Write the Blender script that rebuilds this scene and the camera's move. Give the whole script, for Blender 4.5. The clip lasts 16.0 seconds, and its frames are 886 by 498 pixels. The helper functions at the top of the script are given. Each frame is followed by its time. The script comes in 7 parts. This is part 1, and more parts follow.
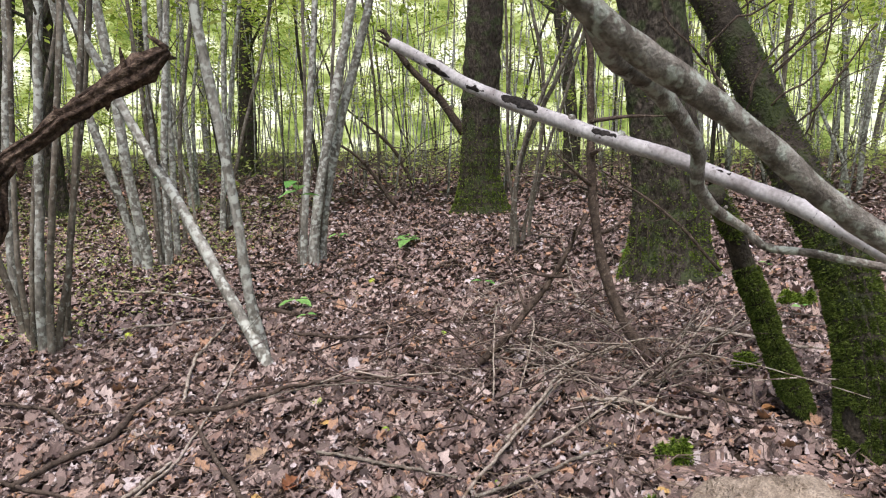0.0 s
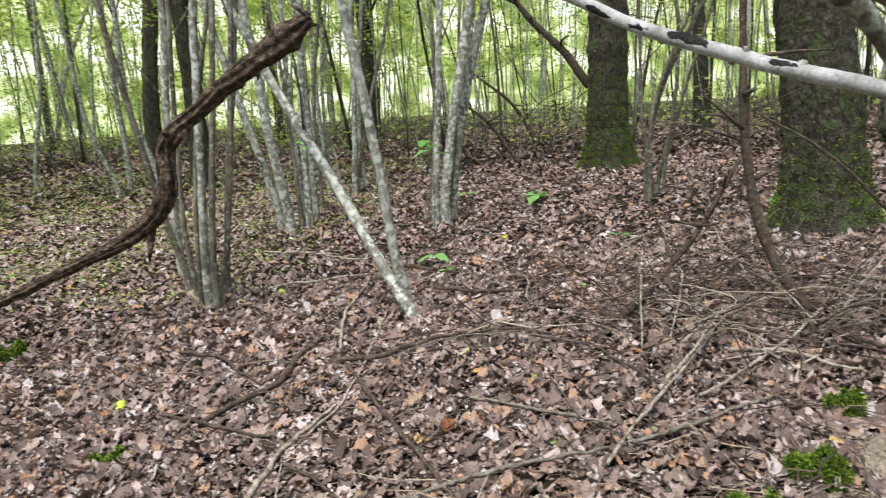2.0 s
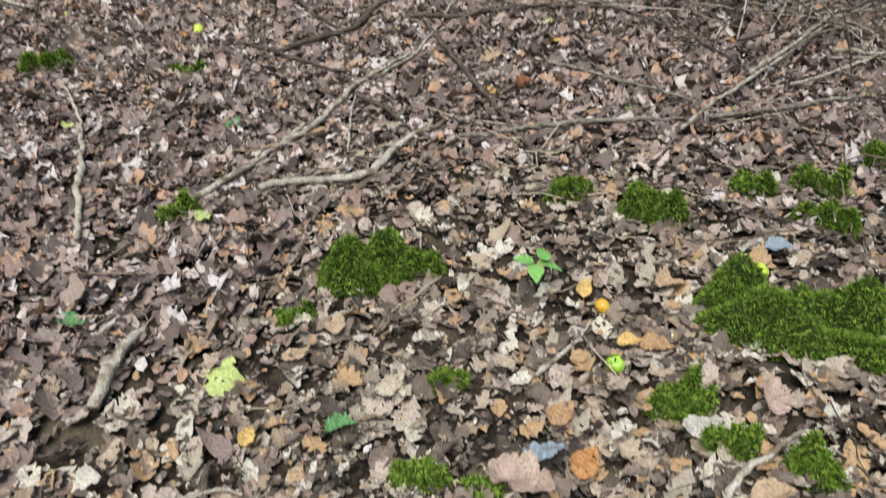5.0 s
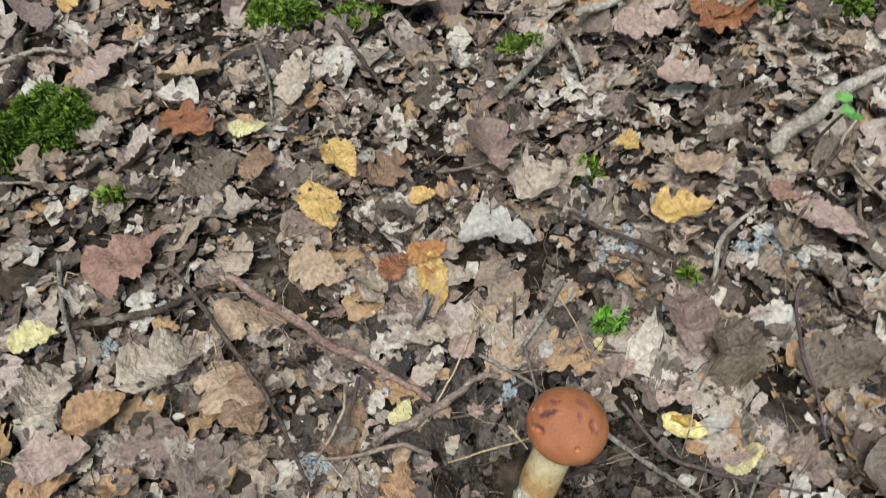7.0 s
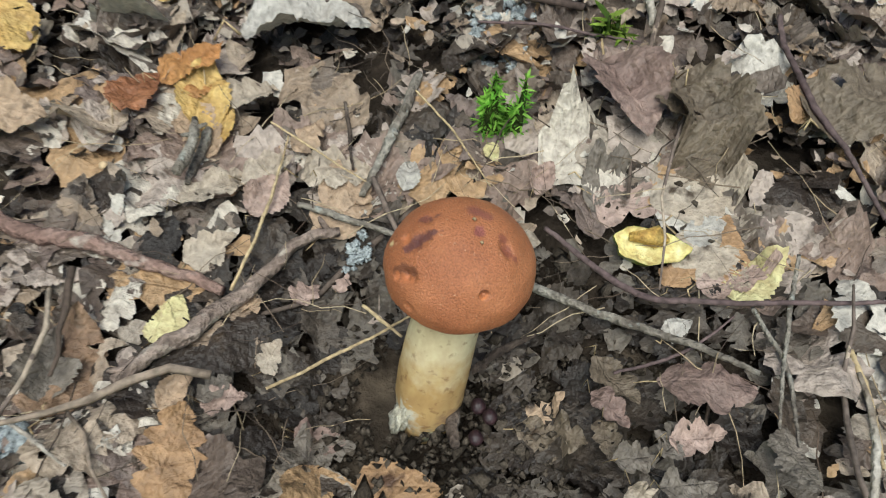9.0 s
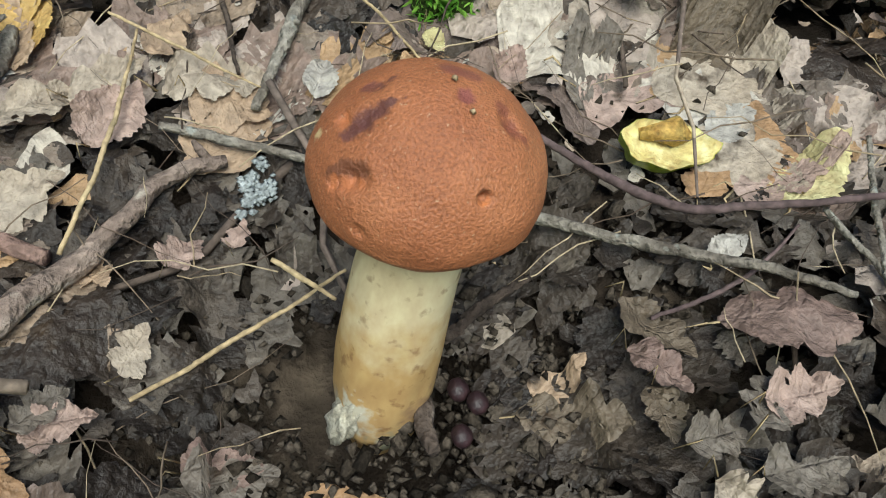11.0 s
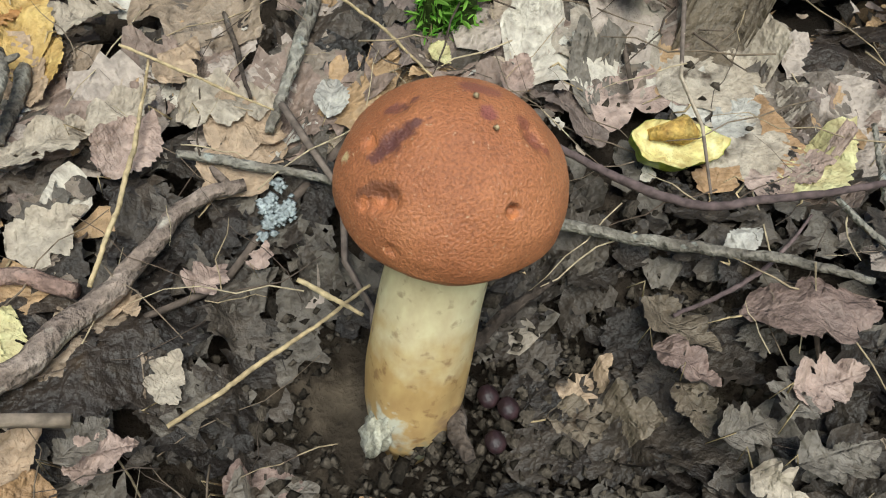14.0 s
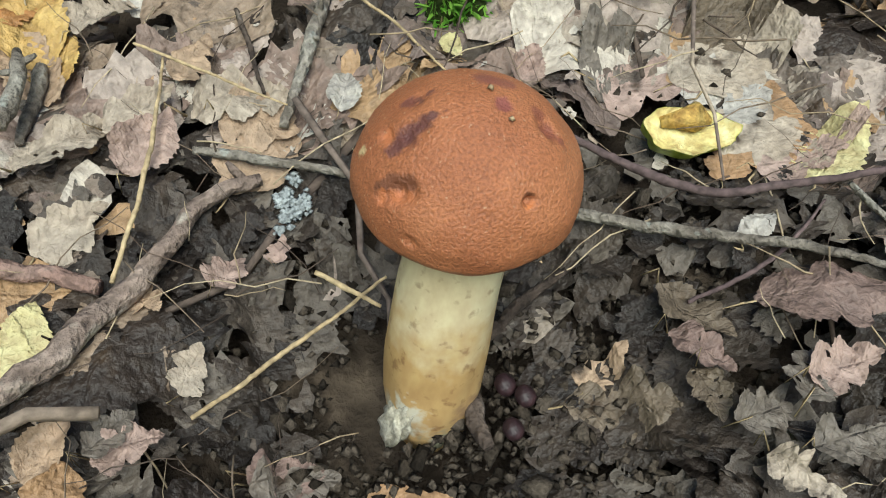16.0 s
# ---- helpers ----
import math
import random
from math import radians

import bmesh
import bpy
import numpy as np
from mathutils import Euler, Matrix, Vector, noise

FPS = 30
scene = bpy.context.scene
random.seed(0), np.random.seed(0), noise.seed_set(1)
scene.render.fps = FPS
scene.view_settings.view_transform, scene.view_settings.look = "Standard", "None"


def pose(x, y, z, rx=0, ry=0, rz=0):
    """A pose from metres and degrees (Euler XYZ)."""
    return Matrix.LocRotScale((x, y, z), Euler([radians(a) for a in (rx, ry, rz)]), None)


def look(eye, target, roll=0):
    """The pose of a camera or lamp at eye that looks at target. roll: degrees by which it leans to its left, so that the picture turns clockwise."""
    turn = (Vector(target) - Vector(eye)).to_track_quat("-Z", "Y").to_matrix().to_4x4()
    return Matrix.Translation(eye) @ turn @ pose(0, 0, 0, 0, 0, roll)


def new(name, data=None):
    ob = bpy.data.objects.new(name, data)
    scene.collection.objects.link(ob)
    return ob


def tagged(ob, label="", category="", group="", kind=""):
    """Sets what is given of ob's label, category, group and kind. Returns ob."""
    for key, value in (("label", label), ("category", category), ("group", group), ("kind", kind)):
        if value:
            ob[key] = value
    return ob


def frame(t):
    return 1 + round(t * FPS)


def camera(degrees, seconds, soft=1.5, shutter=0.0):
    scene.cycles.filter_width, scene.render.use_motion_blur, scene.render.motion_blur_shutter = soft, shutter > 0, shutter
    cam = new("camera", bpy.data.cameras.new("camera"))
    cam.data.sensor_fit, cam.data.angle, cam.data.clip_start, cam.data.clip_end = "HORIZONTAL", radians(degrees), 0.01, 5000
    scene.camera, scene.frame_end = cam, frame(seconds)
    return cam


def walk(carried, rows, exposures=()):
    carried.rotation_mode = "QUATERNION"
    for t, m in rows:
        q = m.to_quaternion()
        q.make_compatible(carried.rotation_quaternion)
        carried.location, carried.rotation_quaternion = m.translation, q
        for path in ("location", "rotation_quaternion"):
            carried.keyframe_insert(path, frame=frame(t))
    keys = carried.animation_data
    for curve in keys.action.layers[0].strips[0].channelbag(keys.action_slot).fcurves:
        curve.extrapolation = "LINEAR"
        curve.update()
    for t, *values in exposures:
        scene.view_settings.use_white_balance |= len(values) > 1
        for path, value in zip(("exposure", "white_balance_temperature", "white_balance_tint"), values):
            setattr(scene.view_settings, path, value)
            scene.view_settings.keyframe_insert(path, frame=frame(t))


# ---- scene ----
cam = camera(64.58, 16.0, soft=1.1, shutter=0.3)
PATH = [
    (0, (-0.0281, 0.0074, 1.3346), (-0.0281, 1.9811, 1.0114), -0.50),
    (0.5, (-0.0352, 0.0076, 1.2945), (-0.0615, 1.9736, 0.9285), -0.69),
    (1, (-0.0473, -0.0013, 1.2738), (-0.1130, 1.9558, 0.8669), -1.17),
    (1.5, (-0.0752, -0.0237, 1.2623), (-0.2366, 1.9223, 0.8300), -2.13),
    (2, (-0.1421, -0.0445, 1.3062), (-0.4776, 1.8819, 0.8863), -3.62),
    (2.5, (-0.1954, -0.0720, 1.3458), (-0.6717, 1.8288, 0.9456), -3.84),
    (3, (-0.2132, -0.1081, 1.3303), (-0.7854, 1.7614, 0.9089), -2.96),
    (3.2, (-0.2193, -0.1203, 1.3085), (-0.8151, 1.7353, 0.8593), -2.42),
    (5.3, (-0.2016, -0.1580, 0.9963), (-0.5539, 1.3676, -0.2480), 4.08),
    (5.5, (-0.1825, -0.1675, 0.9512), (-0.4923, 1.3111, -0.3594), 4.62),
    (6, (-0.1060, -0.2100, 0.8290), (-0.3530, 1.1770, -0.5910), 4.20),
    (6.5, (-0.0670, -0.2360, 0.7090), (-0.2670, 1.0730, -0.7900), 3.20),
    (7, (-0.0670, -0.2580, 0.6080), (-0.2270, 1.0000, -0.9390), 2.40),
    (7.5, (-0.0500, -0.2630, 0.5350), (-0.1620, 0.9680, -1.0370), 2.10),
    (8, (-0.0430, -0.2390, 0.4480), (-0.0760, 0.9730, -1.1420), 2.40),
    (8.5, (-0.0290, -0.2050, 0.3770), (0.0360, 1.0150, -1.2060), 3.20),
    (9, (-0.0260, -0.1710, 0.3140), (0.1520, 1.0530, -1.2570), 5.20),
    (9.5, (-0.0300, -0.1490, 0.2670), (0.2610, 1.0500, -1.3070), 8.00),
    (10, (-0.0370, -0.1370, 0.2200), (0.3310, 1.0430, -1.3520), 10.00),
    (10.2, (-0.0360, -0.1300, 0.2100), (0.3640, 1.0460, -1.3580), 10.70),
    (12.3, (-0.0420, -0.1170, 0.2000), (0.4850, 1.0630, -1.3260), 10.30),
    (12.5, (-0.0430, -0.1190, 0.2000), (0.4840, 1.0590, -1.3270), 10.20),
    (13, (-0.0440, -0.1180, 0.2030), (0.4710, 1.0580, -1.3300), 9.50),
    (13.5, (-0.0450, -0.1160, 0.2060), (0.4550, 1.0610, -1.3320), 8.80),
    (14, (-0.0460, -0.1180, 0.2070), (0.4430, 1.0570, -1.3360), 8.20),
    (14.5, (-0.0470, -0.1170, 0.2090), (0.4270, 1.0610, -1.3360), 7.50),
    (15, (-0.0470, -0.1160, 0.2110), (0.4200, 1.0530, -1.3430), 7.00),
    (15.5, (-0.0480, -0.1180, 0.2070), (0.4130, 1.0500, -1.3490), 6.70),
    (16, (-0.0490, -0.1190, 0.2090), (0.4120, 1.0430, -1.3520), 6.50),
]
EXPOSURES = [(0.0, 0.47, 6260, 20), (1.0, 0.61, 6220, 17), (2.0, 0.64, 6180, 9), (3.2, 0.66, 6180, 7), (5.3, 0.46, 5980, 4), (7.0, 0.24, 5830, 5), (9.0, 0.24, 5850, 2), (16.0, 0.31, 5870, 0)]
GX, GY = 0.0849, 0.0631
walk(cam, [(t, look(eye, target, roll)) for t, eye, target, roll in PATH], exposures=EXPOSURES)

# ---- light ----
world = bpy.data.worlds.new("sky")
scene.world = world
world.use_nodes = True
wn = world.node_tree.nodes
sky = wn.new("ShaderNodeTexSky")
sky.sky_type, sky.sun_disc = "NISHITA", False
sky.sun_elevation, sky.sun_rotation = radians(66), radians(194)
wn["Background"].inputs["Strength"].default_value = 0.075
world.node_tree.links.new(sky.outputs["Color"], wn["Background"].inputs["Color"])
sun = new("sun", bpy.data.lights.new("sun", "SUN"))
sun.data.energy, sun.data.angle, sun.data.color = 4.2, radians(44), (1.0, 0.93, 0.82)
sun.matrix_world = look((-1.0, -4.2, 9.6), (0, 0, 0))

# ---- materials ----


def node_material(name, colours, scale=8.0, detail=6.0, rough=0.85, bump=0.4, bump_scale=60.0, stretch=(1, 1, 1), random_by="", spread=0.0,
                  patches=None, patch_scale=5.0, patch_at=0.55, metal=0.0, specular=0.25, translucent=0.0, relief=0.004, coords="Object", grain=0.75):
    """A rough natural surface: two scales of noise over a ramp of colours, an optional second growth in patches, and fine relief."""
    m = bpy.data.materials.new(name)
    m.use_nodes = True
    nt = m.node_tree
    nodes, link = nt.nodes, nt.links.new
    bsdf = nodes["Principled BSDF"]
    bsdf.inputs["Roughness"].default_value = rough
    bsdf.inputs["Metallic"].default_value = metal
    bsdf.inputs["Specular IOR Level"].default_value = specular
    tc = nodes.new("ShaderNodeTexCoord")
    mp = nodes.new("ShaderNodeMapping")
    mp.inputs["Scale"].default_value = stretch
    link(tc.outputs[coords], mp.inputs["Vector"])
    big = nodes.new("ShaderNodeTexNoise")
    big.inputs["Scale"].default_value, big.inputs["Detail"].default_value = scale, detail
    link(mp.outputs["Vector"], big.inputs["Vector"])
    ramp = nodes.new("ShaderNodeValToRGB")
    while len(ramp.color_ramp.elements) < len(colours):
        ramp.color_ramp.elements.new(0.5)
    for n, c in enumerate(colours):
        e = ramp.color_ramp.elements[n]
        e.position = 0.25 + 0.5 * n / max(1, len(colours) - 1) if not random_by else n / len(colours)
        e.color = (*c, 1)
    if random_by:
        ramp.color_ramp.interpolation = "CONSTANT"
    value = big.outputs["Fac"]
    if random_by:
        if random_by == "island":
            info = nodes.new("ShaderNodeNewGeometry").outputs["Random Per Island"]
        else:
            info = nodes.new("ShaderNodeObjectInfo").outputs["Random"]
        mix = nodes.new("ShaderNodeMath")
        mix.operation = "MULTIPLY_ADD"
        link(big.outputs["Fac"], mix.inputs[0])
        mix.inputs[1].default_value = spread
        link(info, mix.inputs[2])
        value = mix.outputs[0]
    link(value, ramp.inputs["Fac"])
    colour = ramp.outputs["Color"]
    fine = nodes.new("ShaderNodeTexNoise")
    fine.inputs["Scale"].default_value, fine.inputs["Detail"].default_value = bump_scale, 5.0
    link(mp.outputs["Vector"], fine.inputs["Vector"])
    dim = nodes.new("ShaderNodeMix")
    dim.data_type, dim.blend_type = "RGBA", "OVERLAY"
    dim.inputs["Factor"].default_value = grain
    link(colour, dim.inputs["A"])
    grey = nodes.new("ShaderNodeValToRGB")
    grey.color_ramp.elements[0].position, grey.color_ramp.elements[1].position = 0.3, 0.7
    grey.color_ramp.elements[0].color, grey.color_ramp.elements[1].color = (0.22, 0.22, 0.22, 1), (0.78, 0.78, 0.78, 1)
    link(fine.outputs["Fac"], grey.inputs["Fac"])
    link(grey.outputs["Color"], dim.inputs["B"])
    colour = dim.outputs["Result"]
    if patches:
        pn = nodes.new("ShaderNodeTexNoise")
        pn.inputs["Scale"].default_value, pn.inputs["Detail"].default_value = patch_scale, 7.0
        link(tc.outputs[coords], pn.inputs["Vector"])
        pr = nodes.new("ShaderNodeValToRGB")
        pr.color_ramp.elements[0].position, pr.color_ramp.elements[1].position = patch_at - 0.04, patch_at + 0.06
        link(pn.outputs["Fac"], pr.inputs["Fac"])
        pm = nodes.new("ShaderNodeMix")
        pm.data_type = "RGBA"
        link(pr.outputs["Color"], pm.inputs["Factor"])
        link(colour, pm.inputs["A"])
        pm.inputs["B"].default_value = (*patches, 1)
        colour = pm.outputs["Result"]
    link(colour, bsdf.inputs["Base Color"])
    if bump:
        b = nodes.new("ShaderNodeBump")
        b.inputs["Strength"].default_value, b.inputs["Distance"].default_value = bump, relief
        link(fine.outputs["Fac"], b.inputs["Height"])
        link(b.outputs["Normal"], bsdf.inputs["Normal"])
    if translucent:
        tr = nodes.new("ShaderNodeBsdfTranslucent")
        link(colour, tr.inputs["Color"])
        mx = nodes.new("ShaderNodeMixShader")
        mx.inputs["Fac"].default_value = translucent
        link(bsdf.outputs["BSDF"], mx.inputs[1])
        link(tr.outputs["BSDF"], mx.inputs[2])
        link(mx.outputs["Shader"], nodes["Material Output"].inputs["Surface"])
    return m


def leaf_material(name, colours, random_by="", spread=0.3, spots=0.0, spot_colour=(0.06, 0.04, 0.025), veins=0.38, translucent=0.1, rough=0.52, unit=1.0):
    """A dry leaf: colour from a ramp, midrib and side veins along its own coordinates, blotches."""
    m = node_material(name, colours, scale=28.0 * unit, detail=6.0, rough=rough, bump=0.9, bump_scale=210.0 * unit, random_by=random_by, spread=spread, relief=0.004,
                      patches=spot_colour if spots else None, patch_scale=60.0 * unit, patch_at=0.74 - 0.15 * spots, translucent=translucent, specular=0.4, grain=0.55)
    nodes, link = m.node_tree.nodes, m.node_tree.links.new
    uv = nodes.new("ShaderNodeUVMap")
    sep = nodes.new("ShaderNodeSeparateXYZ")
    link(uv.outputs["UV"], sep.inputs["Vector"])

    def sums(op, a, b):
        n = nodes.new("ShaderNodeMath")
        n.operation = op
        for k, v in ((0, a), (1, b)):
            if isinstance(v, (int, float)):
                n.inputs[k].default_value = v
            else:
                link(v, n.inputs[k])
        return n.outputs[0]
    off = sums("ABSOLUTE", sums("SUBTRACT", sep.outputs["Y"], 0.5), 0.0)
    bend = nodes.new("ShaderNodeTexNoise")
    bend.inputs["Scale"].default_value = 5.0
    link(uv.outputs["UV"], bend.inputs["Vector"])
    along = sums("ADD", sep.outputs["X"], sums("MULTIPLY", bend.outputs["Fac"], 0.16))
    side = sums("SINE", sums("MULTIPLY", sums("SUBTRACT", along, sums("MULTIPLY", off, 0.55)), 46.0), 0.0)
    rib = sums("MAXIMUM", sums("SUBTRACT", 1.0, sums("MULTIPLY", off, 28.0)), sums("MULTIPLY", sums("POWER", sums("MAXIMUM", side, 0.0), 6.0), 0.6))
    rib = sums("MAXIMUM", rib, 0.0)
    b = nodes.new("ShaderNodeBump")
    b.inputs["Strength"].default_value, b.inputs["Distance"].default_value = veins, 0.0011
    link(rib, b.inputs["Height"])
    link(nodes["Principled BSDF"].inputs["Normal"].links[0].from_socket, b.inputs["Normal"])
    link(b.outputs["Normal"], nodes["Principled BSDF"].inputs["Normal"])
    return m


DRY = [(0.052, 0.037, 0.027), (0.242, 0.184, 0.137), (0.114, 0.083, 0.060), (0.314, 0.257, 0.199), (0.180, 0.130, 0.100), (0.446, 0.387, 0.315), (0.085, 0.060, 0.044), (0.294, 0.213, 0.145), (0.204, 0.157, 0.122), (0.541, 0.487, 0.415), (0.147, 0.108, 0.079), (0.347, 0.265, 0.191), (0.261, 0.180, 0.138), (0.380, 0.236, 0.115), (0.223, 0.163, 0.134), (0.351, 0.279, 0.229)]
# the pale lilac entry of RUSSET paints glints of light on the leaves
RUSSET = [(0.059, 0.036, 0.032), (0.235, 0.165, 0.153), (0.127, 0.082, 0.072), (0.304, 0.225, 0.209), (0.167, 0.112, 0.102), (0.363, 0.285, 0.271), (0.083, 0.053, 0.047), (0.274, 0.195, 0.175), (0.196, 0.138, 0.130), (0.490, 0.430, 0.452), (0.147, 0.098, 0.088), (0.323, 0.235, 0.209), (0.245, 0.150, 0.119), (0.353, 0.200, 0.124), (0.216, 0.150, 0.136), (0.108, 0.070, 0.062)]


def deepen(colour, pivot, power):
    """Spread the lightness of a palette round a pivot without changing its hues."""
    light = 0.2126 * colour[0] + 0.7152 * colour[1] + 0.0722 * colour[2]
    k = min(0.46, pivot * (light / pivot) ** power) / light
    return tuple(k * (0.92 * c + 0.08 * light) for c in colour)


DRY_AS_FOUND = list(DRY)
# lighter copy of RUSSET that puts more light into the far litter
RUSSET_BRIGHTENED = [deepen(c, 0.2, 0.8) for c in RUSSET]
DRY = [deepen(tuple(0.89 * q for q in c), 0.18, 1.6) for c in DRY]
RUSSET = [deepen(tuple(0.94 * (0.75 * q + 0.25 * k) for q, k in zip(c, d)), 0.16, 1.5) for c, d in zip(RUSSET, DRY_AS_FOUND)]
soil = node_material("forest_soil", [(0.015, 0.0115, 0.0085), (0.037, 0.028, 0.021), (0.072, 0.056, 0.04)], scale=14, bump_scale=90, bump=0.9, relief=0.012, rough=0.95, specular=0.1,
                     patches=(0.10, 0.08, 0.055), patch_scale=2.6, patch_at=0.64)
litter_mat = leaf_material("dry_leaves", DRY, "island", 0.12, spots=0.5, veins=0.4, rough=0.46)
litter_piece = leaf_material("dry_leaf", DRY, "object", 0.12, spots=0.6, veins=0.45, rough=0.46)
# dark from rot, and deepened to carry the shade of the hollow
litter_dark = leaf_material("rotting_shaded_leaves", [(0.02, 0.015, 0.012), (0.05, 0.038, 0.029), (0.034, 0.026, 0.02), (0.085, 0.068, 0.054), (0.027, 0.02, 0.016), (0.12, 0.10, 0.08)], "island", 0.1, veins=0.2)
litter_mid = leaf_material("russet_dry_leaves", RUSSET, "island", 0.12, spots=0.3, veins=0.2)
# these two are brightened in colour, since the far floor comes out dim
litter_wood = node_material("brightened_dry_leaves", [tuple((a + b) / 2 for a, b in zip(c, d)) for c, d in zip(RUSSET, RUSSET_BRIGHTENED)], scale=30, random_by="island", spread=0.2, bump=0, rough=0.6, specular=0.35)
litter_far = node_material("brightened_dry_leaves_far", RUSSET_BRIGHTENED, scale=30, random_by="island", spread=0.2, bump=0, rough=0.8)
leaf_yellow = leaf_material("yellow_leaf", [(0.40, 0.22, 0.07), (0.54, 0.37, 0.13), (0.46, 0.27, 0.08)], spots=0.5, spot_colour=(0.2, 0.09, 0.02))
leaf_yellowpale = leaf_material("pale_yellow_leaf", [(0.50, 0.42, 0.20), (0.62, 0.56, 0.30)], spots=0.3, spot_colour=(0.2, 0.15, 0.05))
leaf_orange = leaf_material("orange_leaf", [(0.33, 0.14, 0.045), (0.43, 0.225, 0.08)], spots=0.5, spot_colour=(0.14, 0.06, 0.02))
leaf_orangebrown = leaf_material("orange_brown_leaf", [(0.21, 0.118, 0.062), (0.37, 0.225, 0.115), (0.28, 0.17, 0.092)], spots=0.7, spot_colour=(0.09, 0.05, 0.03))
leaf_rust = leaf_material("rust_leaf", [(0.17, 0.065, 0.028), (0.30, 0.13, 0.06)], spots=0.4)
leaf_terracotta = leaf_material("brick_red_leaf", [(0.22, 0.12, 0.09), (0.31, 0.185, 0.14)], spots=0.2)
leaf_maroon = leaf_material("maroon_leaf", [(0.16, 0.104, 0.085), (0.27, 0.19, 0.158)], spots=0.2)
leaf_pale = leaf_material("pale_leaf", [(0.33, 0.295, 0.255), (0.46, 0.43, 0.385)], spots=0.2)
leaf_beige = leaf_material("beige_leaf", [(0.33, 0.26, 0.19), (0.46, 0.39, 0.31)], spots=0.5)
leaf_tan = leaf_material("tan_leaf", [(0.32, 0.22, 0.14), (0.43, 0.31, 0.21)], spots=0.3)
leaf_rosebeige = leaf_material("rose_beige_leaf", [(0.30, 0.205, 0.165), (0.42, 0.31, 0.26)], spots=0.3)
leaf_brown = leaf_material("brown_leaf", [(0.17, 0.10, 0.06), (0.28, 0.18, 0.11)], spots=0.4, veins=0.55)
leaf_darkbrown = leaf_material("dark_brown_leaf", [(0.10, 0.075, 0.05), (0.18, 0.14, 0.10)], spots=0.4, veins=0.55)
leaf_greybrown = leaf_material("grey_brown_leaf", [(0.115, 0.094, 0.074), (0.20, 0.17, 0.14)], spots=0.5, veins=0.5)
leaf_blue = leaf_material("blue_grey_leaf", [(0.17, 0.20, 0.24), (0.25, 0.29, 0.34)], spots=0.2)
leaf_green = leaf_material("green_leaf", [(0.10, 0.24, 0.08), (0.16, 0.32, 0.13)], spots=0.1, translucent=0.25)
leaf_lime = leaf_material("lime_leaf", [(0.40, 0.48, 0.14), (0.52, 0.56, 0.22)], spots=0.2, translucent=0.2)
seedling_mat = leaf_material("seedling_leaf", [(0.13, 0.34, 0.07), (0.22, 0.46, 0.12)], "object", 0.3, translucent=0.3)
canopy_mat = node_material("canopy_leaves", [(0.12, 0.20, 0.025), (0.24, 0.35, 0.04), (0.18, 0.28, 0.03), (0.36, 0.46, 0.08), (0.46, 0.52, 0.14)], scale=2, random_by="island", spread=0.3, bump=0, rough=0.55, translucent=0.5)
under_mat = node_material("undergrowth_leaves", [(0.26, 0.34, 0.09), (0.38, 0.47, 0.13), (0.46, 0.52, 0.19), (0.32, 0.40, 0.11)], scale=2, random_by="island", spread=0.3, bump=0, rough=0.6, translucent=0.45)
stick_brown = node_material("brown_twig", [(0.028, 0.02, 0.016), (0.075, 0.056, 0.044), (0.14, 0.108, 0.086)], scale=45, bump_scale=260, bump=1.0, relief=0.005, patches=(0.21, 0.175, 0.145), patch_scale=70, patch_at=0.64)
stick_dark = node_material("dark_twig", [(0.06, 0.04, 0.04), (0.14, 0.10, 0.095)], scale=40, bump_scale=300, bump=0.6, relief=0.001)
stick_grey = node_material("grey_twig", [(0.07, 0.055, 0.045), (0.19, 0.165, 0.135), (0.32, 0.295, 0.25)], scale=50, bump_scale=280, bump=1.0, relief=0.005, patches=(0.33, 0.345, 0.31), patch_scale=110, patch_at=0.66)
stick_pale = node_material("bleached_twig", [(0.19, 0.158, 0.125), (0.35, 0.308, 0.258), (0.48, 0.44, 0.385)], scale=40, bump_scale=240, bump=1.0, relief=0.004, patches=(0.16, 0.12, 0.085), patch_scale=22, patch_at=0.58)
stick_red = node_material("reddish_twig", [(0.13, 0.08, 0.065), (0.24, 0.155, 0.125), (0.36, 0.26, 0.215)], scale=50, bump_scale=280, bump=1.0, relief=0.004, patches=(0.44, 0.38, 0.32), patch_scale=55, patch_at=0.62)
stick_peel = node_material("flaking_bark_twig", [(0.11, 0.078, 0.064), (0.25, 0.19, 0.155), (0.40, 0.325, 0.275)], scale=60, bump_scale=260, bump=1.0, relief=0.005, patches=(0.46, 0.41, 0.34), patch_scale=45, patch_at=0.6)
stick_straw = node_material("dry_stalk", [(0.33, 0.24, 0.13), (0.46, 0.36, 0.21)], scale=60, bump_scale=300, bump=0.4, relief=0.001)
hazel_bark = node_material("hazel_bark", [(0.075, 0.07, 0.058), (0.20, 0.195, 0.172), (0.36, 0.365, 0.335)], scale=9, bump_scale=60, bump=0.7, stretch=(1, 1, 0.5), patches=(0.46, 0.49, 0.455), patch_scale=26, patch_at=0.53, relief=0.004)
hazel_brown = node_material("brown_hazel_bark", [(0.05, 0.043, 0.034), (0.125, 0.11, 0.088), (0.24, 0.22, 0.185)], scale=9, bump_scale=60, bump=0.7, stretch=(1, 1, 0.5), patches=(0.29, 0.30, 0.265), patch_scale=34, patch_at=0.6, relief=0.004)
oak_bark = node_material("oak_bark", [(0.016, 0.013, 0.010), (0.048, 0.040, 0.032), (0.10, 0.088, 0.072)], scale=24, bump_scale=44, bump=1.0, stretch=(1, 1, 0.45), relief=0.05, patches=(0.055, 0.068, 0.032), patch_scale=9, patch_at=0.55)
